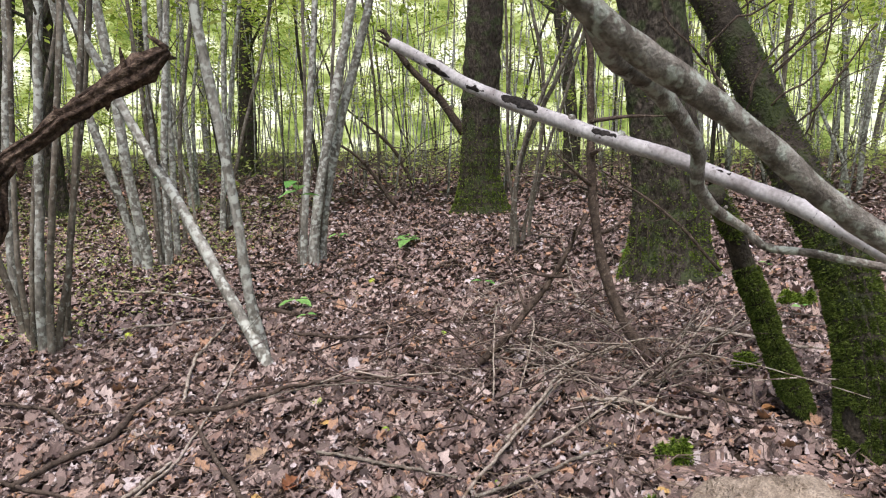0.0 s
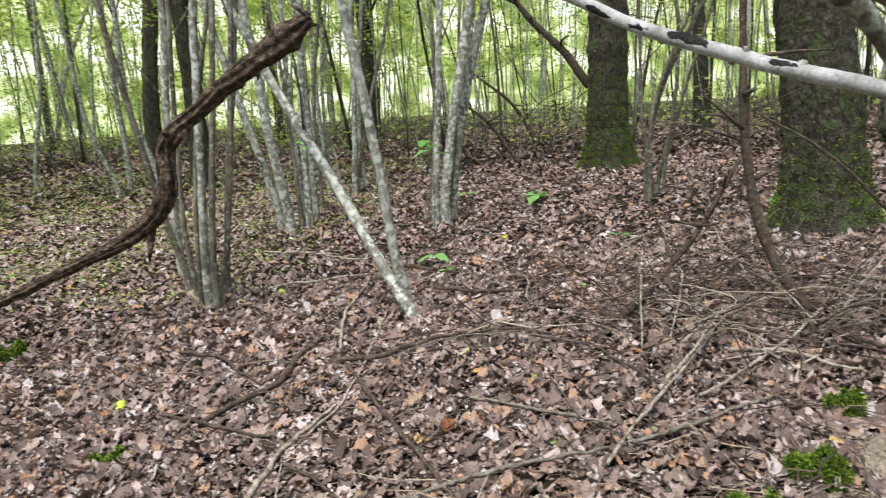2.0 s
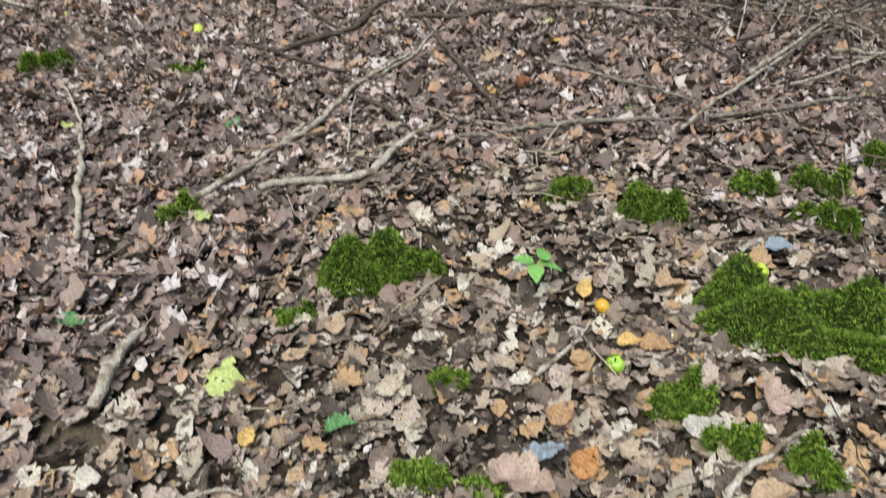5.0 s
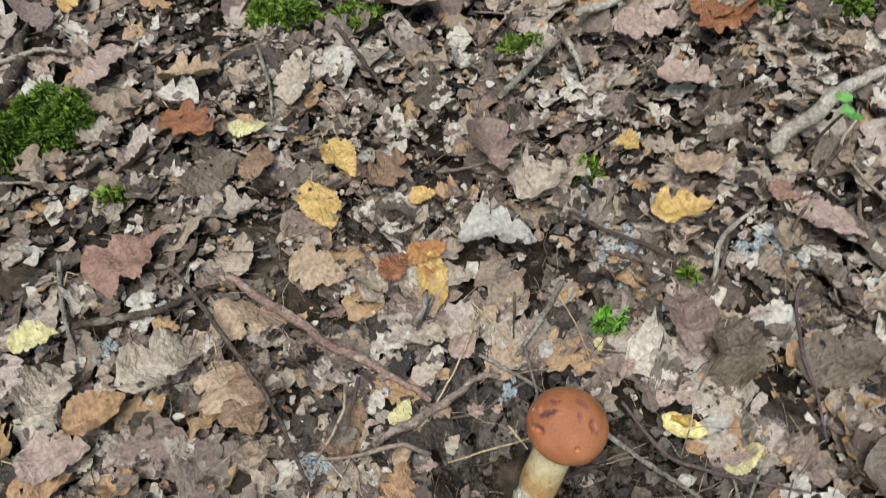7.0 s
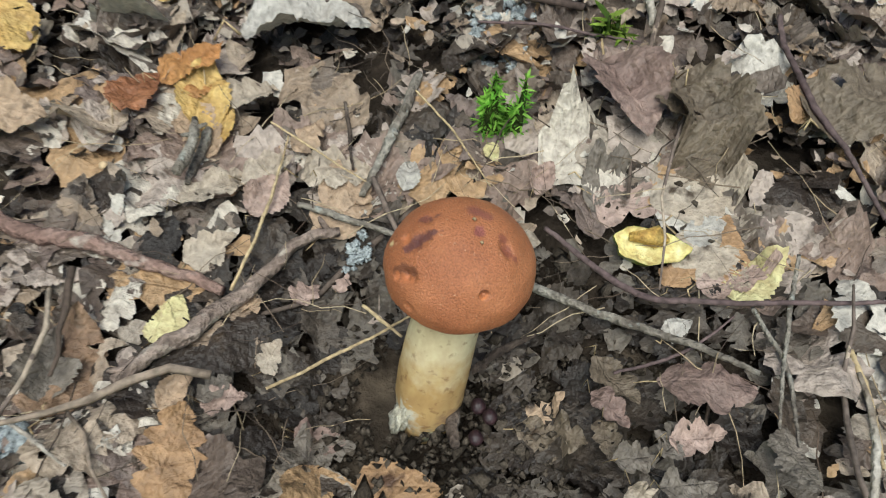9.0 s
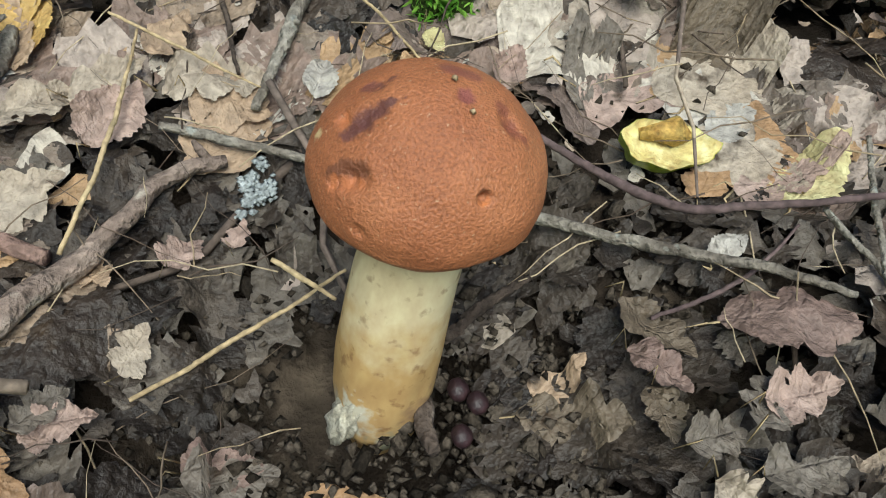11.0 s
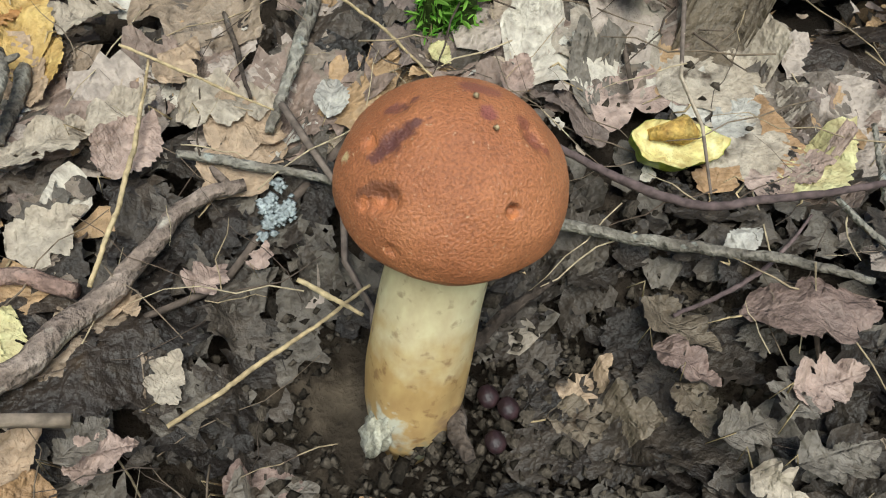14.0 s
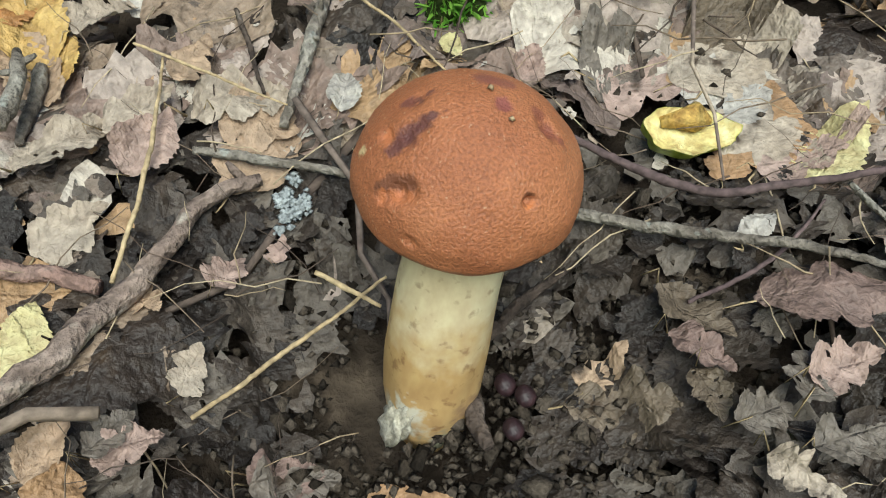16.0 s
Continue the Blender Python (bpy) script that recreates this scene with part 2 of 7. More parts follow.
mossy_bark = node_material("mossy_bark", [(0.011, 0.009, 0.007), (0.030, 0.025, 0.019), (0.066, 0.056, 0.044)], scale=14, bump_scale=60, bump=1.0, relief=0.015, patches=(0.028, 0.038, 0.014), patch_scale=7, patch_at=0.58)
moss_mat = node_material("moss", [(0.022, 0.042, 0.007), (0.085, 0.145, 0.014), (0.048, 0.085, 0.010), (0.135, 0.22, 0.022), (0.22, 0.31, 0.045)], scale=22, random_by="island", spread=0.5, bump=0, rough=0.8, translucent=0.25)
moss_bed = node_material("moss_bed", [(0.012, 0.02, 0.005), (0.035, 0.055, 0.009), (0.07, 0.105, 0.016)], scale=30, bump_scale=140, bump=1.0, relief=0.01, rough=0.9)
moss_fresh = node_material("fresh_moss", [(0.09, 0.26, 0.02), (0.17, 0.40, 0.04), (0.26, 0.48, 0.07)], scale=18, random_by="island", spread=0.5, bump=0, rough=0.7, translucent=0.3)
trunk_moss = node_material("tree_foot_moss", [(0.045, 0.07, 0.012), (0.11, 0.17, 0.02), (0.07, 0.11, 0.014), (0.17, 0.25, 0.03)], scale=6, random_by="island", spread=0.5, bump=0, rough=0.9, translucent=0.15)
moss_dark = node_material("trunk_moss", [(0.016, 0.023, 0.006), (0.042, 0.064, 0.010), (0.027, 0.04, 0.008), (0.07, 0.105, 0.016), (0.105, 0.145, 0.025)], scale=6, random_by="island", spread=0.5, bump=0, rough=0.9, translucent=0.15)
birch_white = node_material("white_birch_bark", [(0.20, 0.185, 0.185), (0.35, 0.345, 0.355), (0.47, 0.47, 0.485)], scale=16, bump_scale=120, bump=0.4, patches=(0.07, 0.055, 0.05), patch_scale=60, patch_at=0.66, relief=0.002, grain=0.45)
birch_grey = node_material("grey_birch_bark", [(0.045, 0.038, 0.032), (0.15, 0.138, 0.122), (0.34, 0.335, 0.31)], scale=26, bump_scale=190, bump=1.0, grain=0.6, patches=(0.34, 0.375, 0.335), patch_scale=42, patch_at=0.56, relief=0.004)
birch_black = node_material("black_birch_scar", [(0.006, 0.005, 0.005), (0.016, 0.014, 0.013), (0.05, 0.044, 0.042)], scale=40, bump_scale=120, bump=1.0, relief=0.006)
rotten = node_material("rotten_wood", [(0.008, 0.0055, 0.0045), (0.062, 0.041, 0.030), (0.20, 0.15, 0.115)], scale=26, bump_scale=70, bump=1.0, relief=0.02, grain=0.9)
rotten_red = node_material("red_rotten_wood", [(0.06, 0.03, 0.02), (0.15, 0.08, 0.05), (0.24, 0.15, 0.1)], scale=18, bump_scale=50, bump=1.0, stretch=(1, 1, 0.3), relief=0.015)
cut_wood = node_material("bare_wood", [(0.35, 0.25, 0.14), (0.52, 0.40, 0.25)], scale=60, bump_scale=200, bump=0.5, relief=0.001)
lichen = node_material("pale_lichen", [(0.22, 0.24, 0.24), (0.40, 0.425, 0.425)], scale=200, bump_scale=500, bump=0.9, relief=0.002)
pebble = node_material("clod", [(0.02, 0.016, 0.012), (0.045, 0.036, 0.027), (0.08, 0.065, 0.05)], scale=60, random_by="island", spread=0.4, bump_scale=600, bump=0.8, relief=0.002, rough=0.95, specular=0.1)
fruit_green = node_material("green_fruit_skin", [(0.20, 0.36, 0.03), (0.32, 0.48, 0.05)], scale=60, bump_scale=300, bump=0.1, rough=0.4, specular=0.5, relief=0.001)
fruit_yellow = node_material("yellow_green_fruit_skin", [(0.36, 0.47, 0.035), (0.50, 0.58, 0.07)], scale=60, bump_scale=300, bump=0.1, rough=0.4, specular=0.5, relief=0.001)
fruit_orange = node_material("orange_fruit_skin", [(0.50, 0.25, 0.02), (0.62, 0.38, 0.04)], scale=60, bump_scale=300, bump=0.1, rough=0.4, specular=0.5, relief=0.001)
fruit_flesh = node_material("bitten_fruit_flesh", [(0.50, 0.37, 0.11), (0.64, 0.54, 0.22), (0.70, 0.64, 0.34)], scale=90, bump_scale=260, bump=0.8, rough=0.6, relief=0.003)
sand = node_material("pale_sandy_earth", [(0.16, 0.13, 0.10), (0.30, 0.25, 0.195), (0.41, 0.355, 0.29)], scale=30, bump_scale=160, bump=1.0, relief=0.006)
berry = node_material("dark_berry_skin", [(0.014, 0.007, 0.008), (0.04, 0.019, 0.021)], scale=90, bump_scale=300, bump=0.8, rough=0.5, specular=0.4, relief=0.001)
far_wood_glow = bpy.data.materials.new("far_wood_glow")

# ---- building helpers ----


def slope(x, y):
    """Height of the forest floor: it rises gently away and to the east, with a small hollow round the mushroom."""
    return (GX * 3.5 * np.tanh(np.asarray(x) / 3.5) / (1 + (np.maximum(np.asarray(y), 0) / 8) ** 4) + GY * 5 * np.tanh(np.asarray(y) / 5)
            - 0.036 * np.exp(-0.5 * ((np.asarray(x) + 0.025) ** 2 / 0.075 ** 2 + (np.asarray(y) - 0.005) ** 2 / 0.07 ** 2))
            + 0.065 * np.exp(-((np.asarray(x) - 0.27) ** 2 / (2 * 0.17 ** 2) + (np.asarray(y) - 0.75) ** 2 / (2 * 0.42 ** 2)))
            + 0.035 * np.exp(-((np.asarray(x) + 0.42) ** 2 / (2 * 0.12 ** 2) + (np.asarray(y) - 0.14) ** 2 / (2 * 0.12 ** 2))))


def mesh(name, verts, faces, material, uv=None, smooth=True):
    me = bpy.data.meshes.new(name)
    verts = np.asarray(verts, np.float32).reshape(-1, 3)
    if isinstance(faces, np.ndarray):
        k = faces.shape[1]
        loops, starts = faces.astype(np.int32).ravel(), np.arange(0, faces.size, k, dtype=np.int32)
    else:
        loops = np.array([i for f in faces for i in f], np.int32)
        starts = np.cumsum([0] + [len(f) for f in faces[:-1]]).astype(np.int32)
    me.vertices.add(len(verts))
    me.vertices.foreach_set("co", verts.ravel())
    me.loops.add(len(loops))
    me.loops.foreach_set("vertex_index", loops)
    me.polygons.add(len(starts))
    me.polygons.foreach_set("loop_start", starts)
    me.polygons.foreach_set("use_smooth", np.full(len(starts), smooth))
    if uv is not None:
        layer = me.uv_layers.new(name="UVMap")
        layer.data.foreach_set("uv", np.asarray(uv, np.float32)[loops].ravel())
    me.update(calc_edges=True)
    me.validate()
    me.materials.append(material)
    return me


def thing(name, base, label, category, group="", kind=""):
    ob = new(name)
    ob.empty_display_size = 0.05
    ob.location = base
    return tagged(ob, label, category, group, kind)


def part(name, verts, faces, material, parent, label="", uv=None, smooth=True):
    """One mesh under a thing, or under a part of it; its vertices are given in the world."""
    at = Vector(parent.location)
    if parent.parent:
        at += Vector(parent.parent.location)
    ob = new(name, mesh(name, np.asarray(verts) - np.array(at), faces, material, uv, smooth))
    ob.parent = parent
    return tagged(ob, label)


def curve_points(points, step):
    """A smooth line through points, as an array."""
    p = np.array(points, float)
    if len(p) == 2:
        p = np.array([p[0], (p[0] + p[1]) / 2, p[1]])
    at = np.concatenate([[0], np.cumsum(np.linalg.norm(np.diff(p, axis=0), axis=1))])
    lead = np.gradient(p, at, axis=0)
    out = []
    for i in range(len(p) - 1):
        span = at[i + 1] - at[i]
        n = max(2, int(span / step))
        for s in np.linspace(0, 1, n, endpoint=False):
            out.append((2 * s ** 3 - 3 * s * s + 1) * p[i] + (s ** 3 - 2 * s * s + s) * span * lead[i] + (3 * s * s - 2 * s ** 3) * p[i + 1] + (s ** 3 - s * s) * span * lead[i + 1])
    out.append(p[-1])
    return np.array(out)


def tube(line, radii, sides=8, rough=0.1, wobble=0.0, rng=None, twist=0.0, lobes=0, lobe=0.0):
    """A closed tube round a line; rough and lobes shape its section, wobble bends it."""
    rng = rng or np.random.default_rng(1)
    line = np.array(line, float)
    n = len(line)
    if wobble:
        line = line + np.cumsum(rng.normal(0, wobble, line.shape), 0) * np.sin(np.linspace(0, np.pi, n))[:, None]
    t = np.gradient(line, axis=0)
    t /= np.linalg.norm(t, axis=1)[:, None] + 1e-9
    ref = np.array([0.31, 0.2, 0.93]) if abs(t[n // 2] @ np.array([0, 0, 1.0])) < 0.8 else np.array([0.95, 0.3, 0.1])
    a = np.cross(t, ref)
    a /= np.linalg.norm(a, axis=1)[:, None] + 1e-9
    b = np.cross(t, a)
    ang = np.linspace(0, 2 * np.pi, sides, endpoint=False)[None] + twist * np.linspace(0, 1, n)[:, None]
    r = np.interp(np.linspace(0, 1, n), np.linspace(0, 1, len(radii)), radii)[:, None] * np.ones((n, sides))
    r = r * (1 + rng.normal(0, rough, (n, sides)) * 0.6 + rng.normal(0, rough, (n, 1)) * 0.5 + (lobe * np.sin(lobes * (ang - twist * np.linspace(0, 1, n)[:, None])) if lobes else 0))
    v = line[:, None] + r[..., None] * (np.cos(ang)[..., None] * a[:, None] + np.sin(ang)[..., None] * b[:, None])
    v = v.reshape(-1, 3)
    i = np.arange(n - 1)[:, None] * sides
    j = np.arange(sides)[None]
    k = (j + 1) % sides
    f = np.stack([i + j, i + k, i + sides + k, i + sides + j], -1).reshape(-1, 4).tolist()
    f.append(list(range(sides))[::-1])
    f.append([(n - 1) * sides + s for s in range(sides)])
    return v, f


def join(pieces):
    vs, fs, at = [], [], 0
    for v, f in pieces:
        vs.append(v)
        fs += [[i + at for i in g] for g in f]
        at += len(v)
    return np.vstack(vs), fs


count = [0]


def fresh():
    count[0] += 1
    return np.random.default_rng(100 + count[0])


# ---- ground ----
def stretch_axis(n, fine, far):
    u = np.linspace(-1, 1, n)
    k = np.arcsinh(far / fine / n * 2) * 1.35
    return far * np.sinh(k * u) / np.sinh(k)


rng = np.random.default_rng(7)
gx, gy = stretch_axis(330, 0.012, 70), stretch_axis(330, 0.012, 70)
X, Y = np.meshgrid(gx, gy)
Z = slope(X, Y)
for wave, amp in ((0.9, 0.006), (0.35, 0.005), (0.11, 0.005), (0.045, 0.005)):
    for _ in range(5):
        d, ph = rng.uniform(0, 2 * np.pi), rng.uniform(0, 6.28)
        Z = Z + amp * 0.5 * np.sin((X * np.cos(d) + Y * np.sin(d)) * 2 * np.pi / wave + ph)
Z = Z - 0.014
n = len(gx)
i = np.arange(n - 1)[:, None] * n + np.arange(n - 1)[None]
quads = np.stack([i, i + 1, i + n + 1, i + n], -1).reshape(-1, 4)
ground = new("ground", mesh("ground", np.stack([X, Y, Z], -1).reshape(-1, 3), quads, soil))
tagged(ground, "dark brown crumbly forest soil under dead leaves", "forest floor", kind="structure")

# ---- trees ----


def hazel_stem(parent, points, r):
    rng = fresh()
    r = r * 0.78
    points = [(points[0][0], points[0][1], points[0][2] - 0.06)] + points
    line = curve_points(points, 0.12)
    v, f = tube(line, [r * 1.25, r * 1.02, r, r * 0.9, r * 0.78, r * 0.62], 9, 0.05, 0.003, rng)
    stem = part("stem", v, f, hazel_brown if r < 0.022 else hazel_bark, parent)
    for k in range(2):
        at = line[int(len(line) * rng.uniform(0.35, 0.9))]
        d, l = rng.uniform(0, 6.28), rng.uniform(0.4, 0.9)
        end = at + np.array([np.cos(d) * l * 0.6, np.sin(d) * l * 0.6, l])
        v, f = tube(curve_points([at, (at + end) / 2 + rng.normal(0, 0.04, 3), end], 0.08), [r * 0.3, r * 0.2, 0.0015], 6, 0.05, 0.004, rng)
        part("side_twig", v, f, hazel_brown, stem)


def forest_tree(label, points, r, moss):
    rng = fresh()
    tree = thing("forest_tree", points[0], label, "tree", "old forest trees")
    line = curve_points(points, 0.09)
    line[:, 2] -= 0.05
    h = (line[:, 2] - line[0, 2])
    rad = r * (1 + 0.75 * np.exp(-h / 0.26)) * np.interp(h, [0, 9], [1.0, 0.7])
    v, f = tube(line, rad, 40, 0.06, 0.004, rng, lobes=5, lobe=0.07)
    part("trunk", v, f, oak_bark, tree)
    low = [g for g in f if len(g) == 4 and v[g[0]][2] < points[0][2] + 1.3]
    fuzz(tree, v, low, int((50000 if points[0][1] < 9.5 else 8000) * moss * min(1.0, r * 4)), 0.017 if points[0][1] < 9.5 else 0.03, lambda p: np.exp(-np.maximum(p[:, 2] - points[0][2], 0) / (0.75 * moss)) * np.clip((noise_at(p, 3.0) - 0.28) * 6, 0.05, 1), rng, trunk_moss)
    for k in range(4):
        z = rng.uniform(2.6, 5.5)
        at = line[np.argmin(abs(h - z))]
        d = rng.uniform(0, 6.28)
        end = at + np.array([np.cos(d) * 1.8, np.sin(d) * 1.8, rng.uniform(0.4, 1.4)])
        v2, f2 = tube(curve_points([at, (at + end) / 2 + rng.normal(0, 0.15, 3), end], 0.2), [r * 0.25, r * 0.16, r * 0.06], 7, 0.08, 0.01, rng)
        limb = part("limb", v2, f2, oak_bark, tree)
        tip = end + rng.normal(0, 0.3, 3) + np.array([0, 0, 0.5])
        v3, f3 = tube(curve_points([(at + end) / 2, (at + tip) / 2 + rng.normal(0, 0.15, 3), tip], 0.15), [r * 0.08, r * 0.05, 0.003], 6, 0.06, 0.01, rng)
        part("twig", v3, f3, oak_bark, limb)


def fuzz(parent, v, f, many, size, keep, rng, material=None, name="moss"):
    """Small moss shoots over the faces of a surface; keep gives their chance by place."""
    quads = np.array([g for g in f if len(g) == 4])
    if many < 20 or not len(quads):
        return
    pick = rng.integers(0, len(quads), many * 3)
    w = rng.dirichlet((1, 1, 1, 1), many * 3)
    c = v[quads[pick]]
    p = (c * w[..., None]).sum(1)
    nrm = np.cross(c[:, 2] - c[:, 0], c[:, 3] - c[:, 1])
    nrm /= np.linalg.norm(nrm, axis=1)[:, None] + 1e-9
    ok = np.nonzero(rng.random(len(p)) < keep(p))[0][:many]
    p, nrm = p[ok], nrm[ok]
    shoots(name, p, nrm, size, material or moss_dark, parent, rng, 0.75)


def shoots(name, p, nrm, size, material, parent, rng, spread=0.6, wide=0.13):
    n = len(p)
    if not n:
        return
    side = np.cross(nrm, rng.normal(size=(n, 3)))
    side /= np.linalg.norm(side, axis=1)[:, None] + 1e-9
    up = nrm + rng.normal(0, spread, (n, 3)) * 0.7
    up /= np.linalg.norm(up, axis=1)[:, None]
    s = size * rng.uniform(0.5, 1.25, n)[:, None]
    v = np.stack([p - side * s * wide, p + side * s * wide, p + up * s * 0.6 + side * s * wide, p + up * s + nrm * 0.1 * s, p + up * s * 0.6 - side * s * wide], 1).reshape(-1, 3)
    i = np.arange(n)[:, None] * 5
    tagged(part(name, v, i + np.array([[0, 1, 2, 3, 4]]), material, parent, smooth=False), kind="stuff")


def mossy_trunk(label, points, r, moss):
    rng = fresh()
    tree = thing("mossy_tree", points[0], label, "tree", "mossy leaning trees")
    points = [tuple(np.array(points[0]) - (np.array(points[1]) - np.array(points[0])) * 0.35)] + points
    line = curve_points(points, 0.06)
    h = np.linspace(0, 1, len(line))
    v, f = tube(line, r * (1.0 + 0.25 * np.exp(-h * 14) - 0.3 * h), 22, 0.05, 0.002, rng, lobes=3, lobe=0.06)
    part("trunk", v, f, mossy_bark, tree)
    z0 = points[1][2]
    fuzz(tree, v, f, int(105000 * moss), 0.012, lambda p: np.clip(1.25 - (p[:, 2] - z0) * 1.5, 0.03, 1) * (noise_at(p, 5.0) > 0.50 - 0.18 * moss), rng)


def noise_at(p, k):
    return np.array([noise.noise(Vector(q) * k) for q in p]) * 0.5 + 0.5


def knots(parent, line, r, where, material, rng):
    for s in where:
        k = int(s * (len(line) - 1))
        d = rng.normal(size=3)
        d[2] = abs(d[2])
        t = line[min(k + 1, len(line) - 1)] - line[k - 1]
        t /= np.linalg.norm(t)
        d -= t * (d @ t)
        d /= np.linalg.norm(d)
        a = line[k] + d * r * 0.6
        v, f = tube([a - d * r * 0.2, a + d * r * 0.3, a + d * r * 0.5, a + d * r * 0.62], [r * 0.8, r * 0.55, r * 0.42, r * 0.2], 10, 0.22, 0, rng)
        part("knot", v, f, material, parent)


def scar(tree, line, r, s, l, facing, wide, rng):
    """A ragged patch of black bark on one side of a pole; facing is the angle round it, 0 up, minus to the south."""
    k = len(line)
    a, e = max(1, int((s - l) * k)), min(k - 2, int((s + l) * k) + 2)
    pieces, n, m = [], 14, 9
    u = np.linspace(a, e, n)
    rows = []
    for i, q in enumerate(u):
        c = np.array([np.interp(q, np.arange(k), line[:, d]) for d in range(3)])
        t = line[min(k - 1, int(q) + 1)] - line[max(0, int(q) - 1)]
        t /= np.linalg.norm(t)
        side = np.cross(t, (0, 0, 1.0))
        side /= np.linalg.norm(side)
        up = np.cross(side, t)
        half = wide * np.sin(np.pi * (i + 0.6) / n) ** 0.6 * (1 + 0.9 * noise.noise(Vector((q * 1.9, s * 90, 0.3))))
        for j in range(m):
            ang = facing + 1.57 + (j / (m - 1) - 0.5) * 2 * half * (1 + 0.6 * noise.noise(Vector((q * 1.3, j * 0.9, s * 30))))
            edge = min(j, m - 1 - j, i, n - 1 - i)
            rows.append(c + (side * np.cos(ang) * -1 + up * np.sin(ang)) * (r * (1.012 + (0.05 if edge else -0.02) * (1 + 0.8 * noise.noise(Vector((q, j * 1.7, 5.0)))))))
    f = [[i * m + j, i * m + j + 1, (i + 1) * m + j + 1, (i + 1) * m + j] for i in range(n - 1) for j in range(m - 1)]
    part("scar", np.array(rows), f, birch_black, tree, "rough black bark scar")


def white_birch(points, r):
    rng = fresh()
    tree = thing("birch_pole", points[0], "fallen white birch pole with dark scars and broken tip", "fallen tree")
    line = curve_points(points, 0.02)
    r = r * 0.88
    v, f = tube(line, [r * 0.72, r * 0.84, r * 0.9, r * 0.9, r * 0.88, r * 0.82], 18, 0.025, 0.0006, rng)
    part("trunk", v, f, birch_white, tree)
    k = len(line)
    for s, l, facing, wide in ((0.300, 0.026, 1.35, 1.3), (0.318, 0.014, 2.1, 0.9), (0.205, 0.008, 1.9, 0.6), (0.115, 0.010, 1.9, 0.6), (0.47, 0.012, 1.1, 0.6), (0.66, 0.016, 1.8, 0.8)):
        scar(tree, line, r * np.interp(s, [0, .2, .4, .6, .8, 1], [0.72, 0.84, 0.9, 0.9, 0.88, 0.82]), s, l, facing, wide, rng)
    knots(tree, line, r, (0.41, 0.415, 0.52, 0.63, 0.12), birch_grey, rng)
    spots = rng.integers(4, k - 4, 230)
    pieces = []
    for s in spots:
        d = rng.normal(size=3)
        t = line[s + 1] - line[s - 1]
        t /= np.linalg.norm(t)
        d -= t * (d @ t)
        d /= np.linalg.norm(d)
        c = np.cross(t, d)
        p = line[s] + d * r * np.interp(s / k, [0, .2, .4, .6, .8, 1], [0.725, 0.845, 0.905, 0.905, 0.885, 0.825])
        w = rng.uniform(0.0008, 0.0032)
        pieces.append((np.array([p - c * w, p + t * w * 0.4, p + c * w, p - t * w * 0.4, p + d * 0.0015]), [[0, 1, 4], [1, 2, 4], [2, 3, 4], [3, 0, 4]]))
    v, f = join(pieces)
    tagged(part("lenticel_marks", v, f, birch_black, tree), kind="stuff")
    a = line[0]
    v, f = tube([a + (line[1] - line[3]) * 0.1, a + (line[0] - line[3]) * 0.3 + np.array([-0.02, 0, 0.012])], [r * 0.25, r * 0.05], 6, 0.2, 0, rng)
    part("splinter", v, f, rotten, tree)


def grey_birch(label, points, r, taper=(0.95, 1.0, 1.0, 0.98, 0.95)):
    rng = fresh()
    tree = thing("birch_bough", points[0], label, "fallen tree", "grey birch boughs")
    line = curve_points(points, 0.03)
    r = r * 0.80
    v, f = tube(line, [r * q for q in taper], 18, 0.06, 0.0014, rng)
    part("trunk", v, f, birch_grey, tree)
    knots(tree, line, r * 0.8 * min(taper), rng.uniform(0.2, 0.85, 9), birch_grey, rng)


def dead_snag(points, r):
    rng = fresh()
    r = r * 0.64
    tree = thing("dead_snag", points[0], "twisted dark rotten branch arching up from mossy foot", "dead branch")
    line = curve_points(points, 0.05)
    rad = r * np.interp(np.linspace(0, 1, len(line)), [0, .1, .3, .5, .6, .75, .88, .95, 1], [0.75, 0.5, 0.6, 0.9, 0.85, 1.0, 1.1, 1.5, 0.5])
    v, f = tube(line, rad, 30, 0.13, 0.006, rng, twist=4, lobes=6, lobe=0.24)
    part("trunk", v, f, rotten, tree)
    for k in range(26):
        a, e = sorted(rng.uniform(0.08, 0.99, 2))
        if e - a < 0.15:
            e = min(0.99, a + 0.3)
        idx = np.arange(int(a * len(line)), int(e * len(line)))
        ang = rng.uniform(0, 6.28) + np.linspace(0, rng.uniform(1, 3), len(idx))
        t = np.gradient(line, axis=0)[idx]
        t /= np.linalg.norm(t, axis=1)[:, None]
        s1 = np.cross(t, (0.3, 0.9, 0.2))
        s1 /= np.linalg.norm(s1, axis=1)[:, None]
        s2 = np.cross(t, s1)
        path = line[idx] + rad[idx][:, None] * 0.95 * (np.cos(ang)[:, None] * s1 + np.sin(ang)[:, None] * s2)
        v, f = tube(path, np.sin(np.linspace(0.15, 3.0, len(idx))) * r * rng.uniform(0.10, 0.30), 7, 0.25, 0.003, rng)
        part("strand", v, f, rotten, tree)
    for k in range(16):
        s = int(len(line) * (rng.uniform(0.9, 0.99) if k < 9 else rng.uniform(0.45, 0.9)))
        d = rng.normal(size=3) * 0.6 + (np.array([0.25, 0.1, 0.2]) if k < 5 else np.array([0, 0, -0.5]))
        a = line[s]
        v, f = tube([a, a + d * 0.05, a + d * rng.uniform(0.07, 0.13)], [r * 0.55, r * 0.4, r * 0.12], 7, 0.25, 0, rng)
        part("splinter", v, f, rotten, tree)


